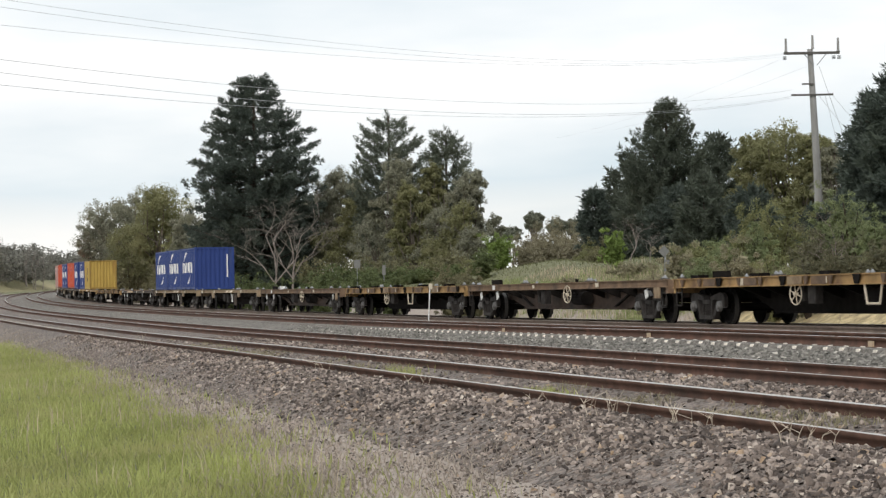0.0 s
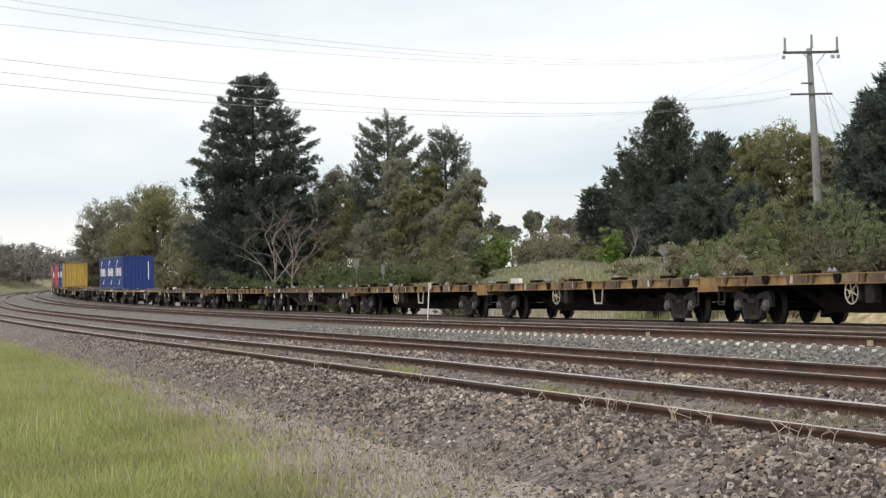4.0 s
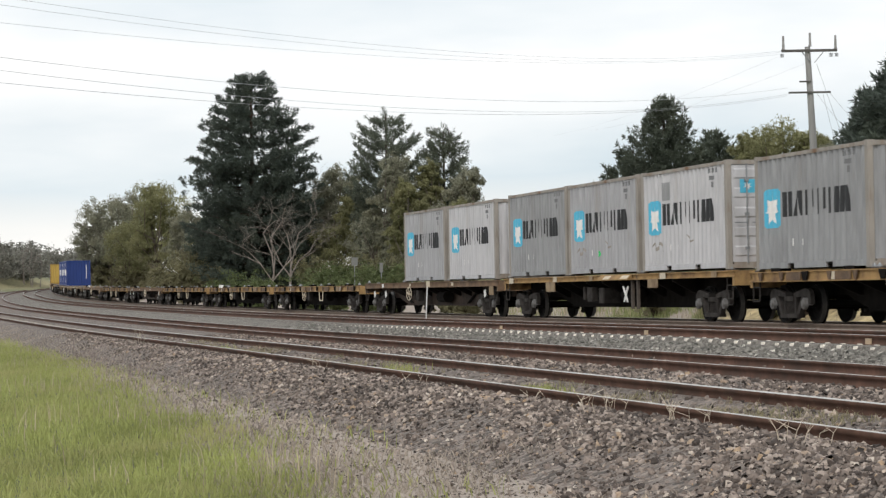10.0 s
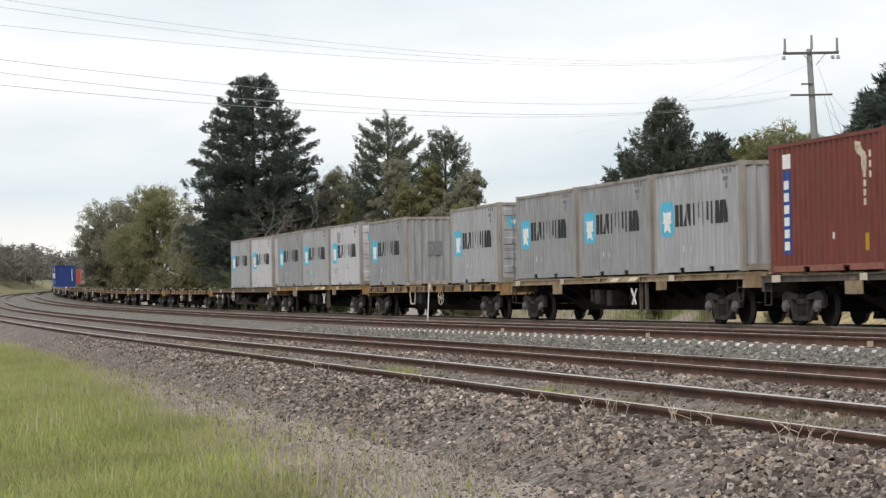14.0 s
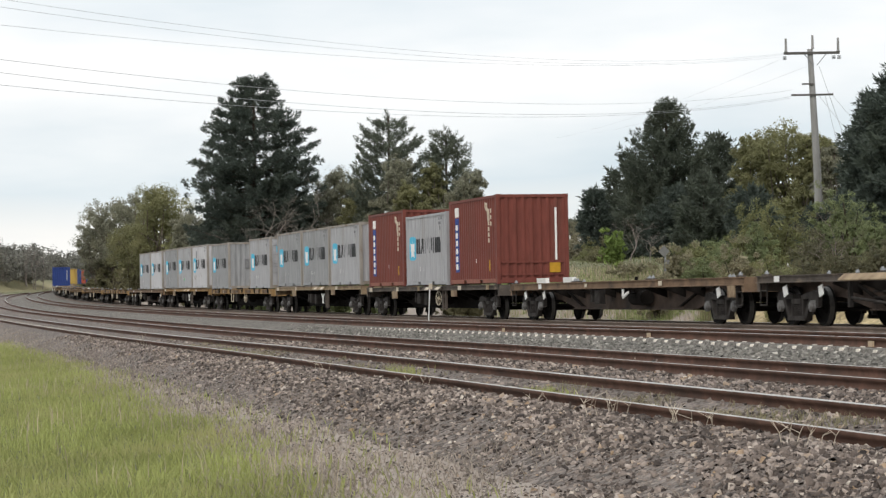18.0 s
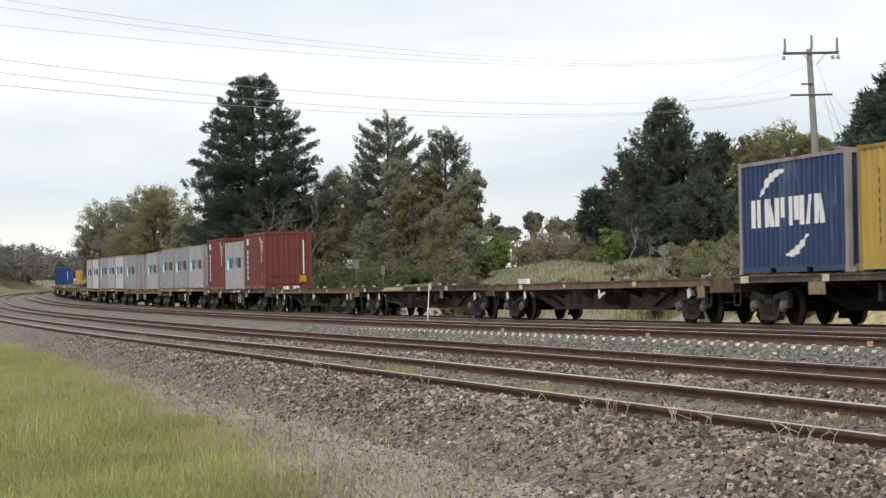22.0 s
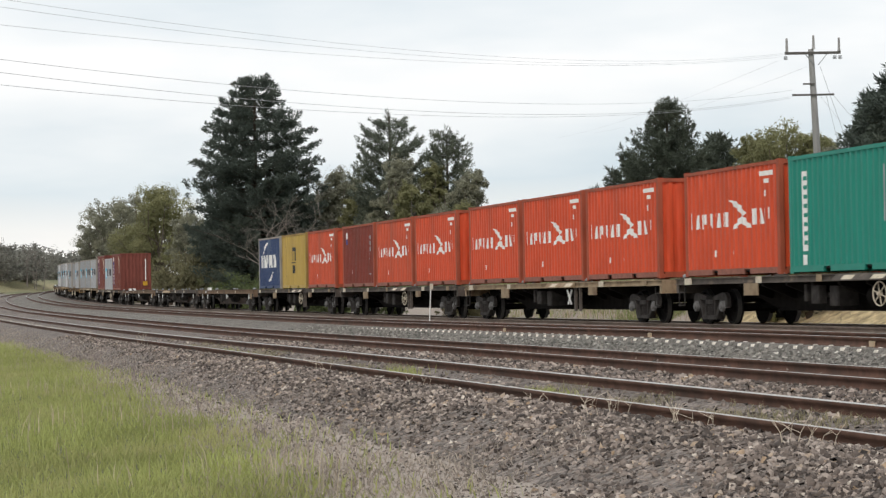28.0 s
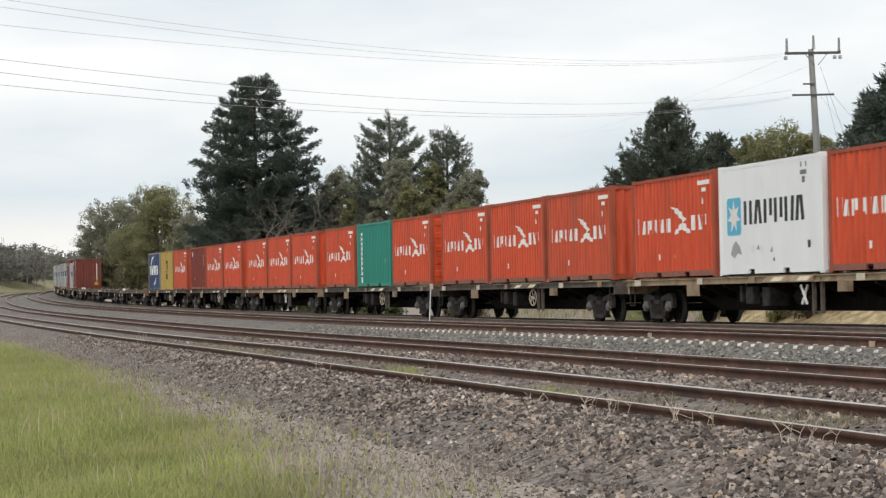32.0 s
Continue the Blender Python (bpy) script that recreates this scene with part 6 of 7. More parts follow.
SHRUBS = [
    ("olive", 13.3, 90.0, 4.8, 1.48),
    ("wattle", 16.1, 90.0, 5.1, 1.12),
    ("wattle", 11.6, 84.0, 3.3, 0.75),
    ("wattle", 16.5, 86.0, 3.7, 0.86),
    ("brush", 13.1, 80.0, 3.0, 0.99),
    ("olive", 12.5, 92.0, 4.3, 0.91),
    ("wattle", 15.4, 92.0, 4.4, 0.82),
    ("bright", 8.1, 108.0, 3.8, 0.70),
    ("bright", 3.2, 128.0, 4.2, 1.08),
    ("low", 2.2, 120.0, 3.5, 0.78),
    ("hedge", 6.8, 175.0, 6.2, 1.48),
    ("hedge", 8.1, 176.0, 6.7, 1.57),
    ("hedge", 9.6, 178.0, 6.6, 1.59),
    ("hedge", 10.9, 174.0, 6.1, 1.47),
    ("hedge", 6.6, 160.0, 5.1, 1.43),
    ("hedge", 8.3, 162.0, 5.2, 1.61),
    ("hedge", 9.8, 160.0, 5.0, 1.43),
    ("scrub", 9.9, 150.0, 4.4, 1.12),
    ("scrub", 8.8, 130.0, 3.4, 0.71),
    ("olive", 8.9, 140.0, 3.9, 0.90),
    ("wattle", 11.8, 100.0, 3.0, 0.99),
    ("low", 13.1, 102.0, 3.2, 1.01),
    ("olive", 10.7, 98.0, 2.8, 0.97),
    ("low", -6.9, 170.0, 3.2, 1.7),
    ("low", -4.4, 172.0, 3.2, 1.7),
    ("low", -1.8, 168.0, 3.0, 1.7),
    ("low", -8.5, 172.0, 3.2, 1.6),
    ("low", 0.6, 160.0, 2.9, 1.3),
    ("twig", 13.4, 78.0, 3.5, 0.95),
    ("twig", 9.8, 108.0, 4.0, 1.02),
    ("twig", 9.1, 112.0, 5.1, 1.28),
    ("twig", 8.9, 118.0, 4.5, 0.88),
    ("dry_scrub", 9.3, 90.0, 2.7, 0.81),
    ("wattle", 9.4, 82.0, 2.4, 0.82),
    ("dry_scrub", 9.9, 76.0, 2.6, 0.94),
    ("olive", 10.5, 72.0, 2.3, 0.89),
    ("brush", 11.2, 70.0, 2.2, 0.87),
    ("brush", 12.1, 69.0, 2.2, 0.86),
    ("brush", 13.1, 68.0, 2.2, 0.74),
    ("brush", 13.6, 67.0, 2.3, 0.83),
    ("low", -13.9, 158.0, 2.6, 1.57),
    ("low", -15.3, 157.0, 2.4, 1.45),
    ("low", -12.6, 153.0, 2.5, 1.5),
    ("low", -11.4, 150.0, 2.0, 1.30),
    ("low", -8.4, 138.0, 2.1, 1.37),
    ("low", -5.8, 126.0, 2.1, 1.25),
    ("low", -4.0, 120.0, 2.2, 1.31),
    ("low", -2.6, 112.0, 1.7, 0.84),
    ("low", -6.7, 128.0, 1.7, 0.95),
    ("scrub", 0.4, 102.0, 1.8, 0.86),
    ("scrub", 1.2, 98.0, 1.6, 0.73),
    ("dry_scrub", 7.7, 82.0, 1.8, 0.8),
    ("scrub", -22.3, 204.0, 5.5, 2.23),
    ("scrub", -22.6, 200.0, 4.5, 1.99),
    ("scrub", -10.7, 192.0, 4.9, 2.10),
    ("scrub", 3.3, 150.0, 3.4, 1.12),
    ("olive", 2.2, 135.0, 2.8, 1.01),
    ("scrub", 0.3, 112.0, 2.2, 0.95),
    ("scrub", 1.2, 106.0, 2.0, 0.90),
    ("dry_scrub", 5.5, 98.0, 1.45, 0.70),
    ("dry_scrub", 8.4, 100.0, 2.1, 0.9),
    ("hedge", 7.1, 150.0, 4.5, 1.72),
    ("hedge", 8.9, 152.0, 4.5, 1.51),
    ("hedge", 5.8, 154.0, 4.6, 1.15),
    ("scrub", -38.1, 262.0, 4.9, 2.34),
    ("scrub", -34.3, 258.0, 4.9, 2.31),
    ("scrub", -41.4, 268.0, 4.2, 1.20),
    ("scrub", -29.5, 240.0, 4.3, 2.03),
    ("scrub", -25.9, 215.0, 5.6, 2.14),
    ("scrub", -33.6, 244.0, 5.7, 2.43),
    ("scrub", -38.4, 256.0, 5.7, 1.91),
    ("scrub", -20.1, 200.0, 4.2, 1.99),
    ("scrub", -6.4, 180.0, 4.5, 1.79),
    ("scrub", -2.8, 175.0, 3.9, 2.17),
    ("scrub", 0.7, 165.0, 4.1, 1.64),
]
TREE_LABEL = {
    "pine": ("pine_tree", "tall dark green pine with layered needle branches", "pine tree"),
    "pine_mid": ("pine_tree", "grey-green conical pine with upturned branch tips", "pine tree"),
    "pine_light": ("pine_tree", "slender grey-green pine with open upper branches", "pine tree"),
    "gum": ("gum_tree", "olive green gum tree with rounded leaf domes", "gum tree"),
    "gum_far": ("gum_tree", "distant round-headed gum tree on a bare trunk", "gum tree"),
    "gum_brown": ("gum_tree", "bronze-green gum tree with a broad rounded crown", "gum tree"),
    "dead": ("bare_tree", "leafless tree with bleached grey-brown branches", "bare tree"),
}
SHRUB_LABEL = {
    "wattle": "tall light green wattle bush behind the railway",
    "scrub": "dull olive scrub bush beside the railway",
    "brush": "dark brown-olive brush beside the railway",
    "dry_scrub": "dry straw-brown scrub on the open rise",
    "bright": "fresh bright green young tree on the grass",
    "low": "low spreading green shrub beside the line",
    "olive": "rounded yellow-olive bush behind the railway",
    "hedge": "brownish olive hedge bush on the grassy rise",
    "twig": "leafless grey-brown twiggy bush beneath the pines",
}


def ground_at(x, y):
    return float(ground_height(np.array([x]), np.array([y]))[0])


def build_vegetation():
    for i, (kind, x, y, top, w) in enumerate(TREES):
        rng = np.random.default_rng(140 + i)
        z = ground_at(x, y)
        h = top - z
        name, label, cat = TREE_LABEL[kind]
        t = thing(name, label, cat, "trees behind the railway", pose(x, y, z))
        if kind == "dead":
            put("trunk", dead_tree(rng, h, w, 0.0 if x < -12 else 0.10).mesh("trunk", M["bark_dead"]), t, label="bare forked trunk and twigs")
            continue
        if kind.startswith("pine"):
            s, (v, q) = pine_tree(rng, h, w, kind)
        else:
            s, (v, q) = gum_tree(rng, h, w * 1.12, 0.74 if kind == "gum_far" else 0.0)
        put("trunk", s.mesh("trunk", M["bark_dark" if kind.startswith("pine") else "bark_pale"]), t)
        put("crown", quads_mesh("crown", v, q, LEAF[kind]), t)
    for i, (kind, x, y, top, w) in enumerate(SHRUBS):
        rng = np.random.default_rng(400 + i)
        z = ground_at(x, y)
        h = max(0.7, top - z)
        t = thing("shrub", SHRUB_LABEL[kind], "shrub", "shrubs behind the railway", pose(x, y, z))
        if kind == "twig":
            put("framework", dead_tree(rng, h, w * 1.6).mesh("framework", LEAF["twig"]), t)
            continue
        s, (v, q) = shrub_mesh(rng, h, w * 1.05, 0.050 + (0.00042 if y < 120 else 0.00052) * y, 60 if y < 120 else 32)
        put("framework", s.mesh("framework", M["bark_dark"]), t)
        put("crown", quads_mesh("crown", v, q, LEAF[kind]), t)


build_vegetation()


def far_woods():
    """Bare-topped woods beyond the bend and all round the skyline, haze painted into their leaf colour."""
    rng = np.random.default_rng(7)
    cs, rs = [], []
    for k in range(330):
        t = (k % 165) / 164
        x, y = -104 + 46 * t + rng.normal() * 2, 430 + rng.uniform(-12, 25)
        if k > 164:
            x, y = -134 + 66 * t + rng.normal() * 2, 520 + rng.uniform(-15, 40)
        h = rng.uniform(4.2, 7.4) * (1.0 if t < 0.85 else 0.8)
        if abs(line_coords(np.array([x]), np.array([y]))[1][0]) < 10:
            continue
        z = ground_at(x, y)
        m = 26
        c = np.stack([x + rng.normal(size=m) * 1.5, y + rng.normal(size=m) * 1.5, z + h * rng.uniform(0.1, 1.0, m)], 1)
        cs.append(c)
        rs.append(rng.uniform(0.5, 1.1, m))
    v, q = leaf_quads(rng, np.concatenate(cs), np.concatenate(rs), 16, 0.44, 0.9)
    tagged(new("far_woods", quads_mesh("far_woods", v, q, LEAF["far"])), "grey-green woods beyond the bend, haze painted into the leaves", "woods", kind="stuff")
    s = Shape()
    for k in range(45):
        x, y = rng.uniform(-104, -58), 428 + rng.uniform(-10, 8)
        z = ground_at(x, y)
        h = rng.uniform(4.5, 8.5)
        if abs(line_coords(np.array([x]), np.array([y]))[1][0]) < 8:
            continue
        limb(s, [(x, y, z - 0.3), (x + rng.normal() * 0.4, y, z + h * 0.6), (x + rng.normal() * 0.9, y, z + h)], 0.10, 0.03, 4)
        for j in range(4):
            f = rng.uniform(0.4, 0.9)
            limb(s, [(x, y, z + h * f), (x + rng.normal() * 1.4, y + rng.normal(), z + h * (f + rng.uniform(0.05, 0.22)))], 0.05, 0.02, 3)
    tagged(new("far_trunks", s.mesh("far_trunks", M["bark_dead"])), "thin bare trunks in the far woods", "woods", kind="stuff")
    # the skyline round about
    cs, rs = [], []
    for k in range(420):
        a = rng.uniform(0, 2 * math.pi)
        d = rng.uniform(380, 620)
        x, y = d * math.cos(a), 120 + d * math.sin(a)
        if -0.35 < math.atan2(x, y) < 0.35 and y > 0:
            continue
        s0, l0 = line_coords(np.array([x]), np.array([y]))
        if abs(l0[0]) < 25:
            continue
        z = ground_at(x, y)
        m = 14
        cs.append(np.stack([x + rng.normal(size=m) * 4, y + rng.normal(size=m) * 4, z + rng.uniform(1, 11, m)], 1))
        rs.append(rng.uniform(1.2, 2.6, m))
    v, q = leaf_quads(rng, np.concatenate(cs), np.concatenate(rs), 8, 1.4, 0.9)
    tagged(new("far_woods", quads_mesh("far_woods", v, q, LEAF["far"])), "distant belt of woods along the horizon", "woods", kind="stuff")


far_woods()


def blades(rng, s, lat, bed, height, width, lean, mat, name, label):
    """Grass: one bent three-sided blade a point."""
    x, y, z = on_line(s, lat)
    if bed is None:
        z = ground_height(x, y)
    else:
        z = np.maximum(z + bed_height(lat, bed), ground_height(x, y))
    n = len(s)
    h = height * rng.uniform(0.5, 1.25, n)
    a = rng.uniform(0, 6.283, n)
    dx, dy = np.cos(a) * width, np.sin(a) * width
    b = rng.uniform(0, 6.283, n)
    le = lean * rng.uniform(0.2, 1.2, n) * h
    lx, ly = np.cos(b) * le, np.sin(b) * le
    v = np.zeros((n, 5, 3))
    v[:, 0] = np.stack([x - dx, y - dy, z - 0.03], 1)
    v[:, 1] = np.stack([x + dx, y + dy, z - 0.03], 1)
    v[:, 2] = np.stack([x + dx * 0.7 + lx * 0.35, y + dy * 0.7 + ly * 0.35, z + h * 0.6], 1)
    v[:, 3] = np.stack([x - dx * 0.7 + lx * 0.35, y - dy * 0.7 + ly * 0.35, z + h * 0.6], 1)
    v[:, 4] = np.stack([x + lx, y + ly, z + h], 1)
    i = np.arange(n)[:, None] * 5
    tri = np.concatenate([i + [0, 1, 2], i + [0, 2, 3], i + [3, 2, 4]])
    tagged(new(name, quads_mesh(name, v.reshape(-1, 3), tri, mat)), label, "grass", kind="stuff")


def build_grass():
    rng = np.random.default_rng(11)
    # the meadow on the camera's side
    n = 135000
    s = -58 + 75 * rng.random(n) ** 1.6
    lat = 15.8 + 7.2 * rng.random(n) ** 1.15
    x, y, _ = on_line(s, lat)
    edge = meadow_edge(s) + 0.25 * bumps(x, y, 1.3) + 0.2 * bumps(x, y, 0.5)
    keep = (lat > edge - 1.5) & (x / y > -0.24) & (x / y < 0.12) & (rng.random(n) < np.maximum(smooth(-0.55, 0.8, lat - edge), 0.05 * smooth(-1.5, -0.9, lat - edge)))
    s, lat = s[keep], lat[keep]
    blades(rng, s, lat, None, 0.15, 0.007, 0.8, LEAF["grass"], "meadow_grass", "lush green meadow grass beside the ballast")
    n = 4000
    s = -58 + 70 * rng.random(n) ** 1.5
    lat = 17.2 + 5.5 * rng.random(n)
    x, y, _ = on_line(s, lat)
    k = (x / y > -0.24) & (x / y < 0.1) & (bumps(x, y, 2.0) > 0.1)
    blades(rng, s[k], lat[k], None, 0.34, 0.005, 0.35, LEAF["dry"], "seeding_grass", "pale seed heads among the meadow grass")
    # dry fringe between meadow and ballast
    n = 110000
    s = -58 + 150 * rng.random(n) ** 1.7
    lat = 14.9 + 3.3 * rng.random(n)
    x, y, _ = on_line(s, lat)
    in_band = (lat - straw_edge(s)) / (meadow_edge(s) - straw_edge(s) + 0.35)
    k = (x / y > -0.24) & (x / y < 0.2) & (in_band < 1.25) & (rng.random(n) < 0.75 * smooth(-0.25, 0.75, in_band + 0.35 * bumps(x, y, 0.9) + 0.2 * bumps(x, y, 0.37)))
    blades(rng, s[k], lat[k], BED_NEAR, 0.075, 0.007, 1.9, LEAF["straw"], "dry_grass", "flattened dry straw along the ballast edge")
    # weeds in the near track
    n = 16000
    s = -52 + 50 * rng.random(n) ** 1.4
    lat = 12.65 + 1.42 * rng.random(n)
    x, y, _ = on_line(s, lat)
    k = bumps(x, y, 1.6) + 0.6 * bumps(x, y, 0.6) > 0.30 - 0.25 * smooth(-38, -47, s)
    blades(rng, s[k], lat[k], BED_NEAR, 0.075, 0.005, 1.3, LEAF["weed"], "track_weeds", "olive and straw weeds growing in the near track")
    for cs, cl, m, h in ((-33.5, 13.2, 110, 0.15), (-17.0, 13.3, 60, 0.14), (-41.5, 13.4, 200, 0.12)):
        s = cs + rng.normal(size=m) * 0.35
        lat = cl + rng.normal(size=m) * 0.16
        blades(rng, s, lat, BED_NEAR, h, 0.007, 0.6, LEAF["grass"], "weed_clump", "green weed clump between the rails")
    # rough and dry grass behind the train
    n = 5000
    s = 15 + 26 * rng.random(n)
    lat = -7.4 - 2.2 * rng.random(n)
    blades(rng, s, lat, None, 0.55, 0.016, 0.5, LEAF["rough"], "tall_grass", "tall olive grass behind the train")
    n = 2200
    s = 22 + 18 * rng.random(n)
    lat = -8.2 - 4 * rng.random(n)
    blades(rng, s, lat, None, 0.24, 0.012, 0.9, LEAF["dry"], "dry_grass", "straw-coloured grass behind the train")
    n = 18000
    s = 18 + 62 * rng.random(n)
    lat = -9 - 26 * rng.random(n)
    blades(rng, s, lat, None, 0.10, 0.022, 1.2, LEAF["hill"], "rough_grass", "pale green grass on the rise behind")
    n = 11000
    s = -45 + 70 * rng.random(n)
    lat = -7 - 30 * rng.random(n) ** 1.3
    k = (lat < -10.5) | (s > 6.5)
    blades(rng, s[k], lat[k], None, 0.22, 0.02, 1.0, LEAF["rough"], "rough_grass", "rough olive grass on the slope behind")
    # brushy grass before the rise, and under the wattles
    for n, x0, x1, y0, y1, h, mat, label in ((7000, 1.5, 9.5, 80, 106, 0.42, "rough", "tall olive grass before the grassy rise"), (7000, 1.5, 9.5, 78, 108, 0.36, "dry", "tall straw grass before the grassy rise"),
                                             (7000, 8.8, 15.5, 62, 80, 0.95, "brush_grass", "brown-olive brushy grass before the wattles")):
        x, y = x0 + (x1 - x0) * rng.random(n), y0 + (y1 - y0) * rng.random(n)
        k = bumps(x, y, 1.4) + 0.6 * bumps(x, y, 0.5) > -0.25
        s, lat = line_coords(x[k], y[k])
        k = lat < np.where(s < 5, -8.5, -6.5)
        blades(rng, s[k], lat[k], None, h, 0.012, 0.45, LEAF[mat], "tall_grass", label)
    # straw tufts on the sand behind the track
    n = 3600
    s = -46 + 50 * rng.random(n)
    lat = -3.9 - 5.5 * rng.random(n)
    k = bumps(s, lat * 3, 1.1) + 0.5 * bumps(s, lat, 0.4) > 0.30
    blades(rng, s[k], lat[k], None, 0.11, 0.012, 1.4, LEAF["straw"], "dry_grass", "short straw tufts on the sandy bank")
    # olive grass and weeds along the foot of the bank behind the train
    n = 4500
    s = 5.5 + 10 * rng.random(n)
    lat = -3.9 - 3.6 * rng.random(n)
    k = bumps(s, lat * 2, 2.1) > -0.35
    blades(rng, s[k], lat[k], None, 0.30, 0.012, 0.7, LEAF["rough"], "tall_grass", "olive grass and weeds beside the train's track")


build_grass()


def stalks():
    """Dry branching stems that lean across the near rail."""
    rng = np.random.default_rng(21)
    for s0, lat0, n, h in ((-46.6, 14.4, 6, 0.24), (-46.95, 14.35, 4, 0.22), (-48.7, 14.4, 5, 0.22), (-49.1, 14.4, 4, 0.18), (-51.4, 14.5, 5, 0.24), (-51.7, 14.4, 3, 0.2), (-44.6, 14.4, 3, 0.15), (-39.5, 14.35, 3, 0.16), (-33.0, 14.35, 4, 0.24), (-10.5, 14.4, 5, 0.4)):
        sh = Shape()
        x, y, z = on_line(s0, lat0)
        z = float(z + bed_height(lat0, BED_NEAR))
        for k in range(n):
            a = rng.uniform(0, 6.28)
            bx, by = x + rng.normal() * 0.10, y + rng.normal() * 0.10
            e = (bx + math.cos(a) * h * 0.5, by + math.sin(a) * h * 0.5, z + h * rng.uniform(0.5, 1.1))
            m = (bx + math.cos(a) * h * 0.15, by + math.sin(a) * h * 0.15, z + h * 0.4)
            limb(sh, [(bx, by, z - 0.02), m, e], 0.0038, 0.0022, 4)
            limb(sh, [m, (m[0] + rng.normal() * 0.1, m[1] + rng.normal() * 0.1, m[2] + h * 0.4)], 0.003, 0.0016, 3)
        tagged(new("dry_weed", sh.mesh("dry_weed", LEAF["stalk"])), "dry pale weed stalks leaning on the rail", "weed", kind="stuff")
    # brown upright weeds along the meadow's edge
    for s0, lat0, h in ((-24.0, 16.2, 0.42), (-32.5, 16.6, 0.40), (-41.5, 16.75, 0.28), (-42.3, 16.55, 0.22), (-36.0, 16.7, 0.26), (-14.0, 15.9, 0.45)):
        sh = Shape()
        x, y, _ = on_line(s0, lat0)
        z = ground_at(x, y)
        for k in range(4):
            bx, by = x + rng.normal() * 0.03, y + rng.normal() * 0.03
            e = (bx + rng.normal() * 0.04, by + rng.normal() * 0.04, z + h * rng.uniform(0.6, 1.0))
            limb(sh, [(bx, by, z - 0.02), ((bx + e[0]) / 2 + 0.01, by, z + h * 0.4), e], 0.005, 0.003, 4)
            for j in range(5):
                f = rng.uniform(0.35, 0.95)
                p = (bx + (e[0] - bx) * f, by + (e[1] - by) * f, z + (e[2] - z) * f)
                limb(sh, [p, (p[0] + rng.normal() * 0.03, p[1] + rng.normal() * 0.03, p[2] + 0.04)], 0.005, 0.003, 3)
        tagged(new("dry_weed", sh.mesh("dry_weed", LEAF["twig"])), "brown upright dry weed at the meadow's edge", "weed", kind="stuff")


stalks()

# ---- loose stones on the ballast ----
def stones(rng, s, lat, bed, size, mat, label):
    """Broken stones: flat-topped lumps with every corner pushed about."""
    n = len(s)
    x, y, z = on_line(s, lat)
    z = np.maximum(np.where(lat > 16.4, -9.0, z + bed_height(lat, bed)), np.where(lat > 14.5, ground_height(x, y), -9.0))
    lump = np.array([(1, 0.2, -0.4), (-0.2, 1, -0.4), (-1, -0.2, -0.4), (0.2, -1, -0.4), (0.62, 0.05, 0.55), (-0.05, 0.62, 0.7), (-0.62, -0.05, 0.55), (0.05, -0.62, 0.7)], dtype=float)
    v = lump[None] * rng.uniform(0.75, 1.25, (n, 8, 1)) + rng.normal(size=(n, 8, 3)) * 0.25
    sc = size * rng.uniform(0.5, 1.3, (n, 1, 1)) * 0.5
    v = v * sc * np.stack([rng.uniform(0.8, 1.4, n), rng.uniform(0.7, 1.1, n), rng.uniform(0.6, 1.0, n)], 1)[:, None, :]
    a, t = rng.uniform(0, 6.283, n), rng.normal(size=n) * 0.45
    ca, sa, ct, st = np.cos(a)[:, None], np.sin(a)[:, None], np.cos(t)[:, None], np.sin(t)[:, None]
    X, Z = v[:, :, 0] * ct - v[:, :, 2] * st, v[:, :, 0] * st + v[:, :, 2] * ct
    Y = v[:, :, 1]
    v = np.stack([X * ca - Y * sa + x[:, None], X * sa + Y * ca + y[:, None], Z + z[:, None] + 0.5 * sc[:, :, 0] * rng.uniform(-0.6, 1.0, n)[:, None]], 2)
    f = np.array([(0, 1, 5, 4), (1, 2, 6, 5), (2, 3, 7, 6), (3, 0, 4, 7), (4, 5, 6, 7)])
    q = (np.arange(n)[:, None, None] * 8 + f).reshape(-1, 4)
    tagged(new("ballast_stones", quads_mesh("ballast_stones", v.reshape(-1, 3), q, mat)), label, "stones", kind="stuff")


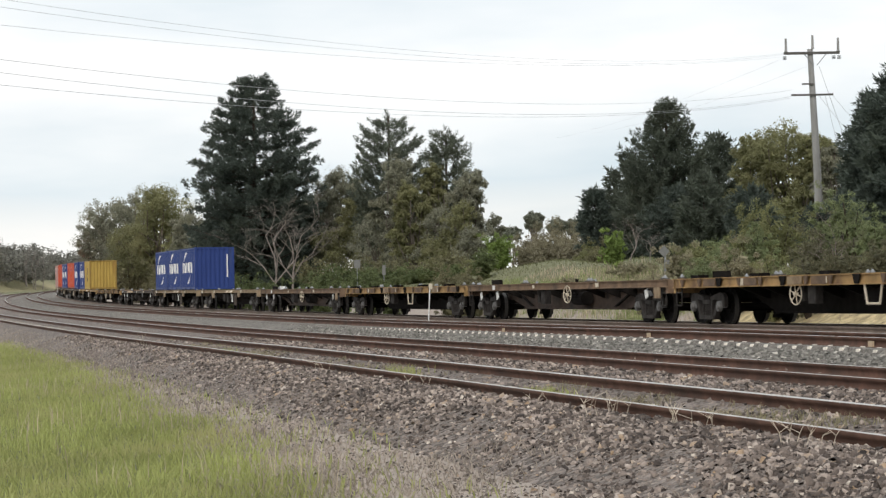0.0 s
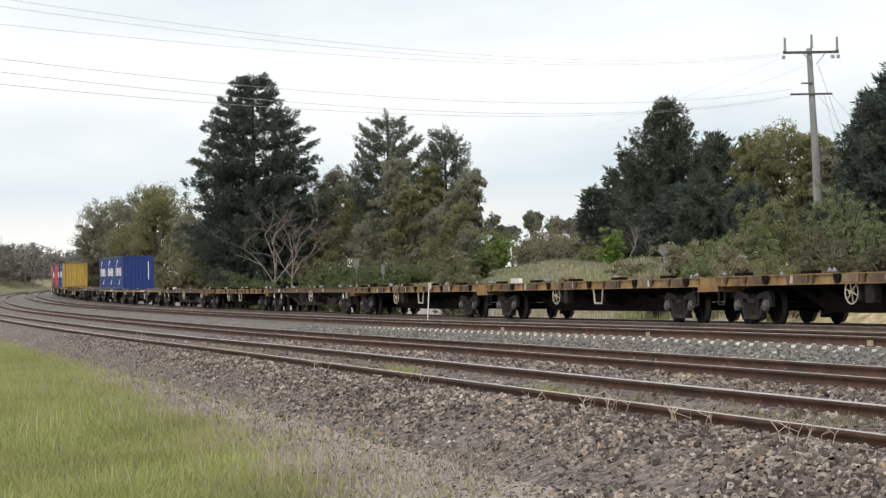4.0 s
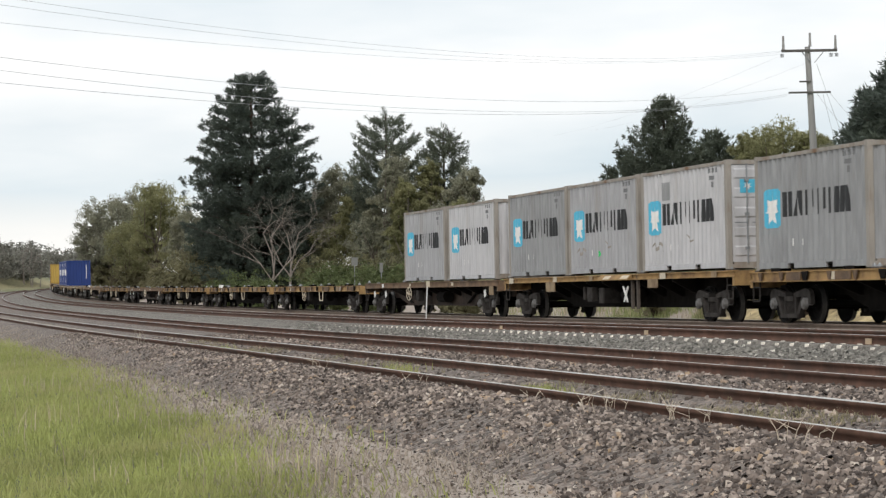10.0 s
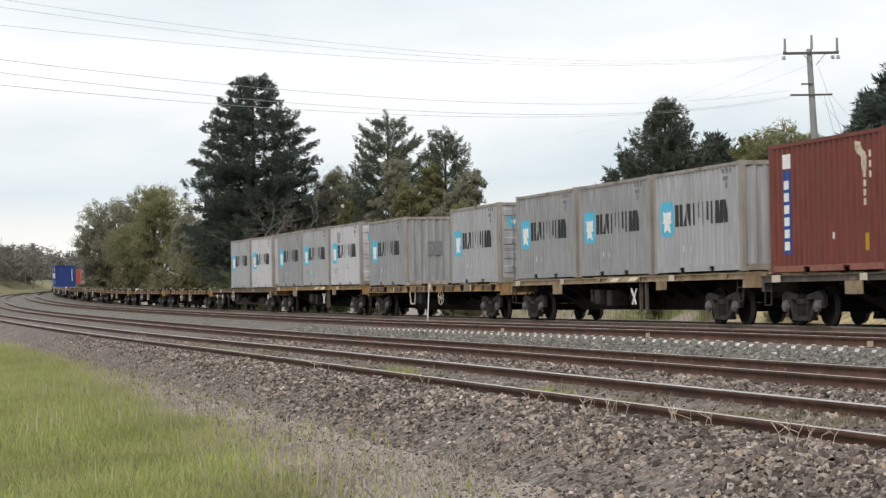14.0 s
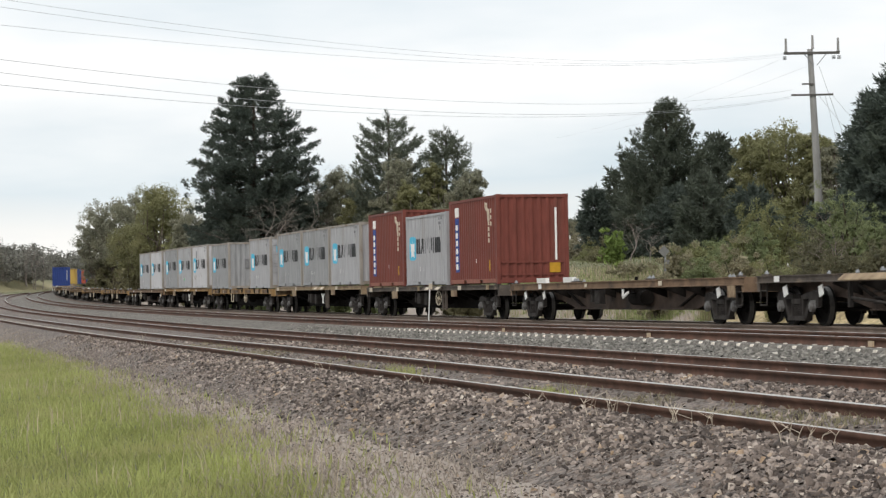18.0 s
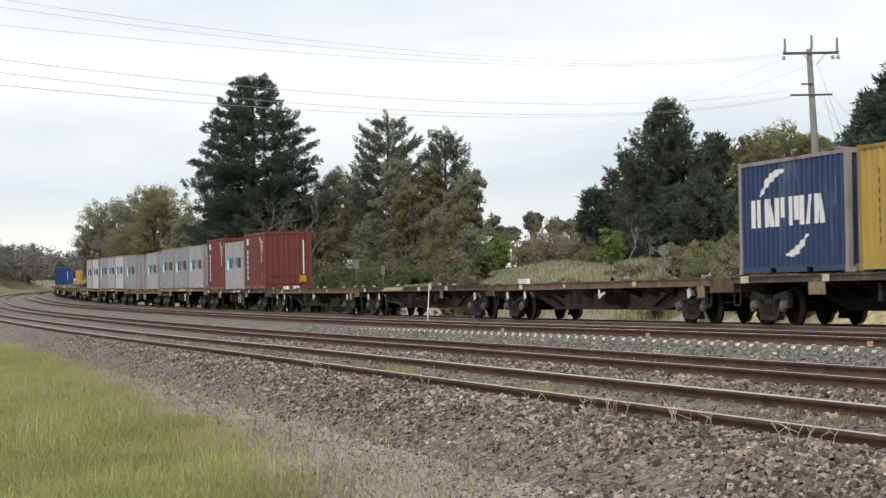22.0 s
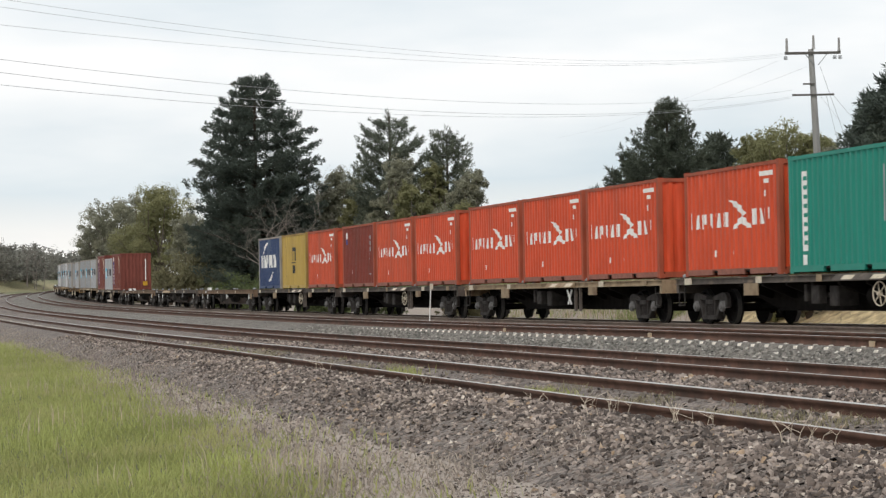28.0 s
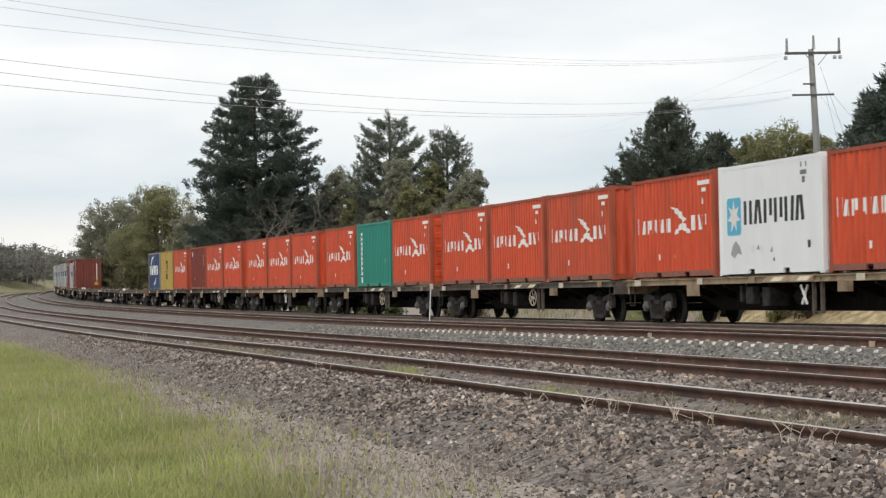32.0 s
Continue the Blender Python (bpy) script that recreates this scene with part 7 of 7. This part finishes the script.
def stone_material(name, stops, vary):
    m = bpy.data.materials.new(name)
    m.use_nodes = True
    n, l = m.node_tree.nodes, m.node_tree.links
    p = n["Principled BSDF"]
    p.inputs["Roughness"].default_value = 0.9
    g = n.new("ShaderNodeNewGeometry")
    r = n.new("ShaderNodeValToRGB")
    r.color_ramp.interpolation = "LINEAR"
    e = r.color_ramp.elements
    while len(e) < len(stops):
        e.new(0.5)
    for el, (pos, col) in zip(e, stops):
        el.position, el.color = pos, (*col, 1)
    l.new(g.outputs["Random Per Island"], r.inputs["Fac"])
    tc = n.new("ShaderNodeTexCoord")
    t = n.new("ShaderNodeTexNoise")
    t.inputs["Scale"].default_value, t.inputs["Detail"].default_value = 45, 4
    l.new(tc.outputs["Object"], t.inputs["Vector"])
    t2 = n.new("ShaderNodeTexNoise")
    t2.inputs["Scale"].default_value, t2.inputs["Detail"].default_value = 0.7, 4
    l.new(tc.outputs["Object"], t2.inputs["Vector"])
    ad = n.new("ShaderNodeMath")
    l.new(t.outputs["Fac"], ad.inputs[0]), l.new(t2.outputs["Fac"], ad.inputs[1])
    mr = n.new("ShaderNodeMapRange")
    mr.inputs["From Min"].default_value, mr.inputs["From Max"].default_value = 0.6, 1.4
    mr.inputs["To Min"].default_value, mr.inputs["To Max"].default_value = 1 - vary, 1 + vary
    l.new(ad.outputs[0], mr.inputs["Value"])
    c = n.new("ShaderNodeCombineColor")
    for i in range(3):
        l.new(mr.outputs[0], c.inputs[i])
    mx = n.new("ShaderNodeMix")
    mx.data_type, mx.blend_type = "RGBA", "MULTIPLY"
    mx.inputs[0].default_value = 1
    l.new(r.outputs[0], mx.inputs[6]), l.new(c.outputs[0], mx.inputs[7]), l.new(mx.outputs[2], p.inputs["Base Color"])
    return m


STONE_BROWN = stone_material("broken_brown_grey_stone", [(0.0, (0.036, 0.027, 0.023)), (0.34, (0.128, 0.100, 0.084)), (0.70, (0.252, 0.203, 0.172)), (0.94, (0.42, 0.348, 0.298)), (0.965, (0.34, 0.235, 0.145)), (0.985, (0.50, 0.425, 0.36)), (1.0, (0.60, 0.53, 0.45))], 0.42)
STONE_BLUE = stone_material("broken_blue_grey_stone", [(0.0, (0.078, 0.074, 0.065)), (0.5, (0.190, 0.178, 0.157)), (0.95, (0.315, 0.296, 0.262)), (1.0, (0.62, 0.58, 0.52))], 0.3)


def build_stones():
    rng = np.random.default_rng(31)

    def scatter(n, s0, s1, power, l0, l1):
        s = s0 + (s1 - s0) * rng.random(n) ** power
        lat = l0 + (l1 - l0) * rng.random(n)
        x, y, _ = on_line(s, lat)
        k = (x / y < 0.215) & (x / y > -0.22) & (y > 12)
        return s[k], lat[k]
    s, lat = scatter(100000, -56, 8, 1.8, 14.25, 18.0)
    f = (lat - straw_edge(s)) / (meadow_edge(s) - straw_edge(s) + 0.3)
    k = rng.random(len(s)) < 1.0 - 0.98 * smooth(-0.85, 0.10, f + 0.3 * bumps(s, lat * 3, 1.1))
    stones(rng, s[k], lat[k], BED_NEAR, 0.057, STONE_BROWN, "broken brown-grey ballast stones on the shoulder")
    # fine gravel that fades into the straw
    s, lat = scatter(20000, -54, 0, 1.6, 14.9, 18.0)
    f = (lat - straw_edge(s)) / (meadow_edge(s) - straw_edge(s) + 0.3)
    k = (f > -0.9) & (rng.random(len(s)) < smooth(1.3, 0.3, f))
    stones(rng, s[k], lat[k], BED_NEAR, 0.034, STONE_BROWN, "fine gravel among the straw at the ballast edge")
    s, lat = scatter(20000, -50, 8, 1.5, 9.05, 12.45)
    stones(rng, s, lat, BED_NEAR, 0.068, STONE_BROWN, "broken brown-grey ballast stones between the tracks")
    s, lat = scatter(4500, -50, 0, 1.3, 12.6, 14.1)
    stones(rng, s, lat, BED_NEAR, 0.055, STONE_BROWN, "ballast stones among the near sleepers")
    s, lat = scatter(12000, -44, 15, 1.4, 5.42, 6.65)
    stones(rng, s, lat, BED_FAR, 0.070, STONE_BLUE, "broken blue-grey stones on the ballast bank")
    s, lat = scatter(6000, -44, 10, 1.3, 6.6, 7.3)
    stones(rng, s, lat, BED_NEAR, 0.078, STONE_BROWN, "ballast stones beside the siding")


build_stones()

# ---- pole, wires, signs and posts ----
def power_pole():
    x, y = 20.66, 125.0
    z = ground_at(x, y)
    t = thing("power_pole", "weathered timber power pole with two crossarms and wires", "power pole", m=pose(x, y, z))
    H = 13.75 - z
    s = Shape()
    limb(s, [(0.16, 0, -1), (0.0, 0, H * 0.5), (-0.25, 0, H + 0.2)], 0.27, 0.15, 12)
    put("pole", s.mesh("pole", M["pole_wood"]), t, label="weathered grey timber pole")

    def arm(zc, x0, x1, th):
        s = Shape()
        s.box(x0, x1, -0.24, -0.12, zc - th, zc + th)
        put("crossarm", s.mesh("crossarm", M["arm_wood"]), t)
    arm(13.72 - z, -1.72, 1.35, 0.07)
    arm(11.42 - z, -1.35, 0.95, 0.05)
    arm(12.02 - z, -0.75, -0.12, 0.04)
    for px in (-1.60, -0.13, 1.27):
        s = Shape()
        zt = 13.79 - z if px != -0.13 else 13.95 - z
        s.tube((px, -0.18, zt), (px, -0.18, zt + 0.18), 0.10, 0.06, 8)
        s.tube((px, -0.18, zt + 0.15), (px, -0.18, zt + 0.75), 0.075, 0.06, 8)
        put("insulator", s.mesh("insulator", M["insulator"]), t)
    for px in (-1.68, 1.02, 1.32):
        s = Shape()
        for k in range(3):
            s.tube((px, -0.18, 13.52 - z - 0.07 * k), (px, -0.18, 13.56 - z - 0.07 * k), 0.12, 0.09, 8)
        put("insulator", s.mesh("insulator", M["steel_grey"]), t)
    for px in (-0.6, 0.6):
        s = Shape()
        s.tube((px, -0.2, 13.66 - z), (px * 0.15, -0.2, 13.05 - z), 0.025, n=5)
        put("brace", s.mesh("brace", M["steel_grey"]), t)
    return x, y


def wires():
    """Sagging lines from the pole over the railway towards the camera's left, and on beyond the pole."""
    def wire(a, b, sag, r, label):
        s = Shape()
        a, b = Vector(a), Vector(b)
        n = 40
        pts = []
        for i in range(n + 1):
            f = i / n
            p = a.lerp(b, f)
            p.z -= 4 * sag * f * (1 - f)
            pts.append(tuple(p))
        limb(s, pts, r, r, 4)
        tagged(new("power_line", s.mesh("power_line", M["wire"])), label, "wire", "overhead wires from the pole")
    wire((18.90, 125, 13.74), (-18.01, 37.50, 7.94), 1.38, 0.0055, "thin overhead power wire across the railway")
    wire((18.90, 125, 13.68), (-18.02, 37.50, 7.73), 1.40, 0.0055, "thin overhead power wire across the railway")
    wire((18.83, 125, 13.56), (-18.01, 37.50, 6.99), 1.12, 0.0055, "thin overhead power wire across the railway")
    wire((19.32, 125, 11.71), (-18.15, 37.50, 6.66), 1.44, 0.0075, "thin overhead power wire across the railway")
    wire((19.47, 125, 11.39), (-18.19, 37.50, 6.47), 1.60, 0.0075, "thin overhead power wire across the railway")
    wire((19.25, 125, 11.27), (-18.14, 37.50, 5.98), 1.42, 0.0075, "thin overhead power wire across the railway")
    wire((18.72, 125, 13.4), (13.2, 260, 18.4), 0.5, 0.005, "thin overhead wire to the woods beyond")
    wire((20.2, 125, 13.0), (17.4, 260, 18.9), 0.5, 0.005, "thin overhead wire to the woods beyond")
    # the lines go on behind the pole and a stay runs down to the trees
    for dx, z, ex in ((0.9, 11.45, 30.0), (0.2, 11.4, 28.5)):
        wire((20.66 + dx, 125, z), (ex + 6, 175, z - 1.0), 0.6, 0.008, "thin overhead wire running on beyond the pole")
    wire((20.9, 125, 13.0), (23.6, 126, 5.5), 0.05, 0.014, "steel stay wire running down from the pole")
    wire((21.2, 125, 11.4), (23.2, 127, 4.5), 0.05, 0.012, "steel stay wire running down from the pole")


power_pole()
wires()


def marker_post():
    x, y, z = on_line(9.9, 2.05)
    z = z - 0.2
    t = thing("marker_post", "leaning white-painted post with a small plate", "post", m=pose(float(x), float(y), float(z)))
    s = Shape()
    s.tube((0, 0, -0.3), (0.09, 0, 1.40), 0.022, 0.022, 8)
    put("post", s.mesh("post", M["white_paint"]), t)
    s = Shape()
    s.box(0.05, 0.17, -0.03, 0.0, 1.22, 1.42, 0.01)
    put("plate", s.mesh("plate", M["cream_paint"]), t)


def diamond_sign():
    x, y = 8.26, 85.0
    z = ground_at(x, y)
    t = thing("road_sign", "grey back of a diamond sign on a short post", "sign", m=pose(x, y, z, 0, 0, 10))
    zc = 2.30 - z
    s = Shape()
    s.prism([(-0.22, zc), (0, zc - 0.22), (0.22, zc), (0, zc + 0.22)], -0.012, 0.012, "y")
    put("sign_plate", s.mesh("sign_plate", M["sign_white"]), t)
    s = Shape()
    s.tube((0.05, 0.04, -0.3), (0.05, 0.04, zc + 0.1), 0.035, n=8)
    put("post", s.mesh("post", M["steel_grey"]), t)
    s = Shape()
    s.box(0.02, 0.20, -0.02, 0.01, zc - 0.58, zc - 0.32)
    put("lower_plate", s.mesh("lower_plate", M["sign_white"]), t)


def small_sign(x, y, zc, w, h):
    z = ground_at(x, y)
    t = thing("trackside_sign", "small white trackside board on a thin post", "sign", m=pose(x, y, z, 0, 0, 12))
    s = Shape()
    s.box(-w / 2, w / 2, -0.015, 0.015, zc - z - h / 2, zc - z + h / 2, 0.01)
    put("board", s.mesh("board", M["sign_white"]), t)
    s = Shape()
    s.tube((0, 0.03, -0.3), (0, 0.03, zc - z + h / 2 - 0.05), 0.02, n=6)
    put("post", s.mesh("post", M["steel_grey"]), t)


marker_post()
diamond_sign()
small_sign(-4.85, 128.0, 2.62, 0.36, 0.46)
# no real sign here: a board added in place of a pale upright post
small_sign(-3.35, 128.0, 2.25, 0.20, 0.55)


# ---- sleepers and rail fastenings, piece by piece ----
def sleeper_mesh(kind):
    s = Shape()
    if kind == "concrete":
        ring = [(-0.11, -0.10), (0.11, -0.10), (0.072, 0.065), (0.055, 0.085), (-0.055, 0.085), (-0.072, 0.065)]
        s.prism(ring, -1.25, 1.25, "y")
        for sy in (-1, 1):
            for a in (-0.10, 0.10):
                s.box(-0.05, 0.05, sy * 0.7525 + a - 0.025, sy * 0.7525 + a + 0.025, 0.085, 0.10)
        return s.mesh("sleeper", M["concrete"])
    s.box(-0.115, 0.115, -1.35, 1.35, -0.10, 0.055, 0.02)
    for sy in (-1, 1):
        s.box(-0.09, 0.09, sy * 0.835 - 0.15, sy * 0.835 + 0.15, 0.055, 0.068)
    return s.mesh("sleeper", M["timber"])


def build_sleepers():
    mesh = {k: sleeper_mesh(k) for k in ("concrete", "timber")}
    rng = random.Random(5)
    spans = {"train": (-62, 60, 0.685), "middle": (-62, 130, 0.66), "siding": (-62, 70, 0.70), "near": (-62, 100, 0.69)}
    for (name, off, z, gauge, kind), track in zip(TRACKS, track_objects):
        a, b, step = spans[name]
        s = a
        while s < b:
            x, y, zz = on_line(s, off, z)
            h = math.degrees(float(np.interp(s, PS, PH)))
            up = (-0.05 * float(smooth(-2.0, 12.0, s)) if name == "middle" else 0.0) - RAIL_H - (0.085 if kind == "concrete" else 0.068) + (rng.uniform(-0.004, 0.0) if kind == "timber" else 0)
            put("sleeper", mesh[kind], track, pose(float(x), float(y), float(zz) + up, rng.uniform(-0.3, 0.3), 0, h + rng.uniform(-1, 1) * (1.5 if kind == "timber" else 0.3)))
            s += step * (1 + rng.uniform(-0.04, 0.04) * (1 if kind == "timber" else 0.2))
    # ochre-painted joints on the middle track's near rail
    s = Shape()
    s.box(-0.09, 0.09, 0.036, 0.070, -0.155, -0.06)
    jm = s.mesh("rail_joint", M["ear_tag"])
    for s0 in (-20.8, -9.4, -31.9):
        x, y, zz = on_line(s0, TRACKS[1][1] + TRACKS[1][3] / 2)
        put("rail_joint", jm, track_objects[1], pose(float(x), float(y), float(zz), 0, 0, math.degrees(float(np.interp(s0, PS, PH)))), "ochre-painted rail joint bar")


build_sleepers()

# ---- what moves: the train ----
def wagon_pose(s):
    """The pose of a wagon whose middle is s metres along the line, carried by its two bogies."""
    a, b = Vector(on_line(s - BOGIE_AT)), Vector(on_line(s + BOGIE_AT))
    ahead = (b - a).normalized()
    side = Vector((0, 0, 1)).cross(ahead).normalized()
    up = ahead.cross(side)
    m = Matrix((ahead, side, up)).transposed().to_4x4()
    m.translation = (a + b) / 2
    return m


def run(t):
    """How far the train has gone at t, from where it is at 16 s."""
    return V0 * (t - 16) + ACC * (t - 16) ** 2 / 2


def motions():
    times = [float(t) for t in range(33)]
    for w, mid in WAGONS:
        walk(w, [(t, wagon_pose(mid + run(t))) for t in times])
        # wheels that pass within sight roll on their rails
        if mid < 215:
            for b in w.children:
                for o in b.children:
                    if o.name.startswith("wheelset"):
                        at = o.matrix_basis.translation.copy()
                        walk(o, [(k / 18, pose(*at, 0, math.degrees(run(k / 18) / WHEEL_R), 0)) for k in range(32 * 18 + 1)])
    for c, mid, along, seat in LOADS:
        walk(c, [(t, wagon_pose(mid + run(t)) @ pose(along, 0, seat)) for t in times])


motions()
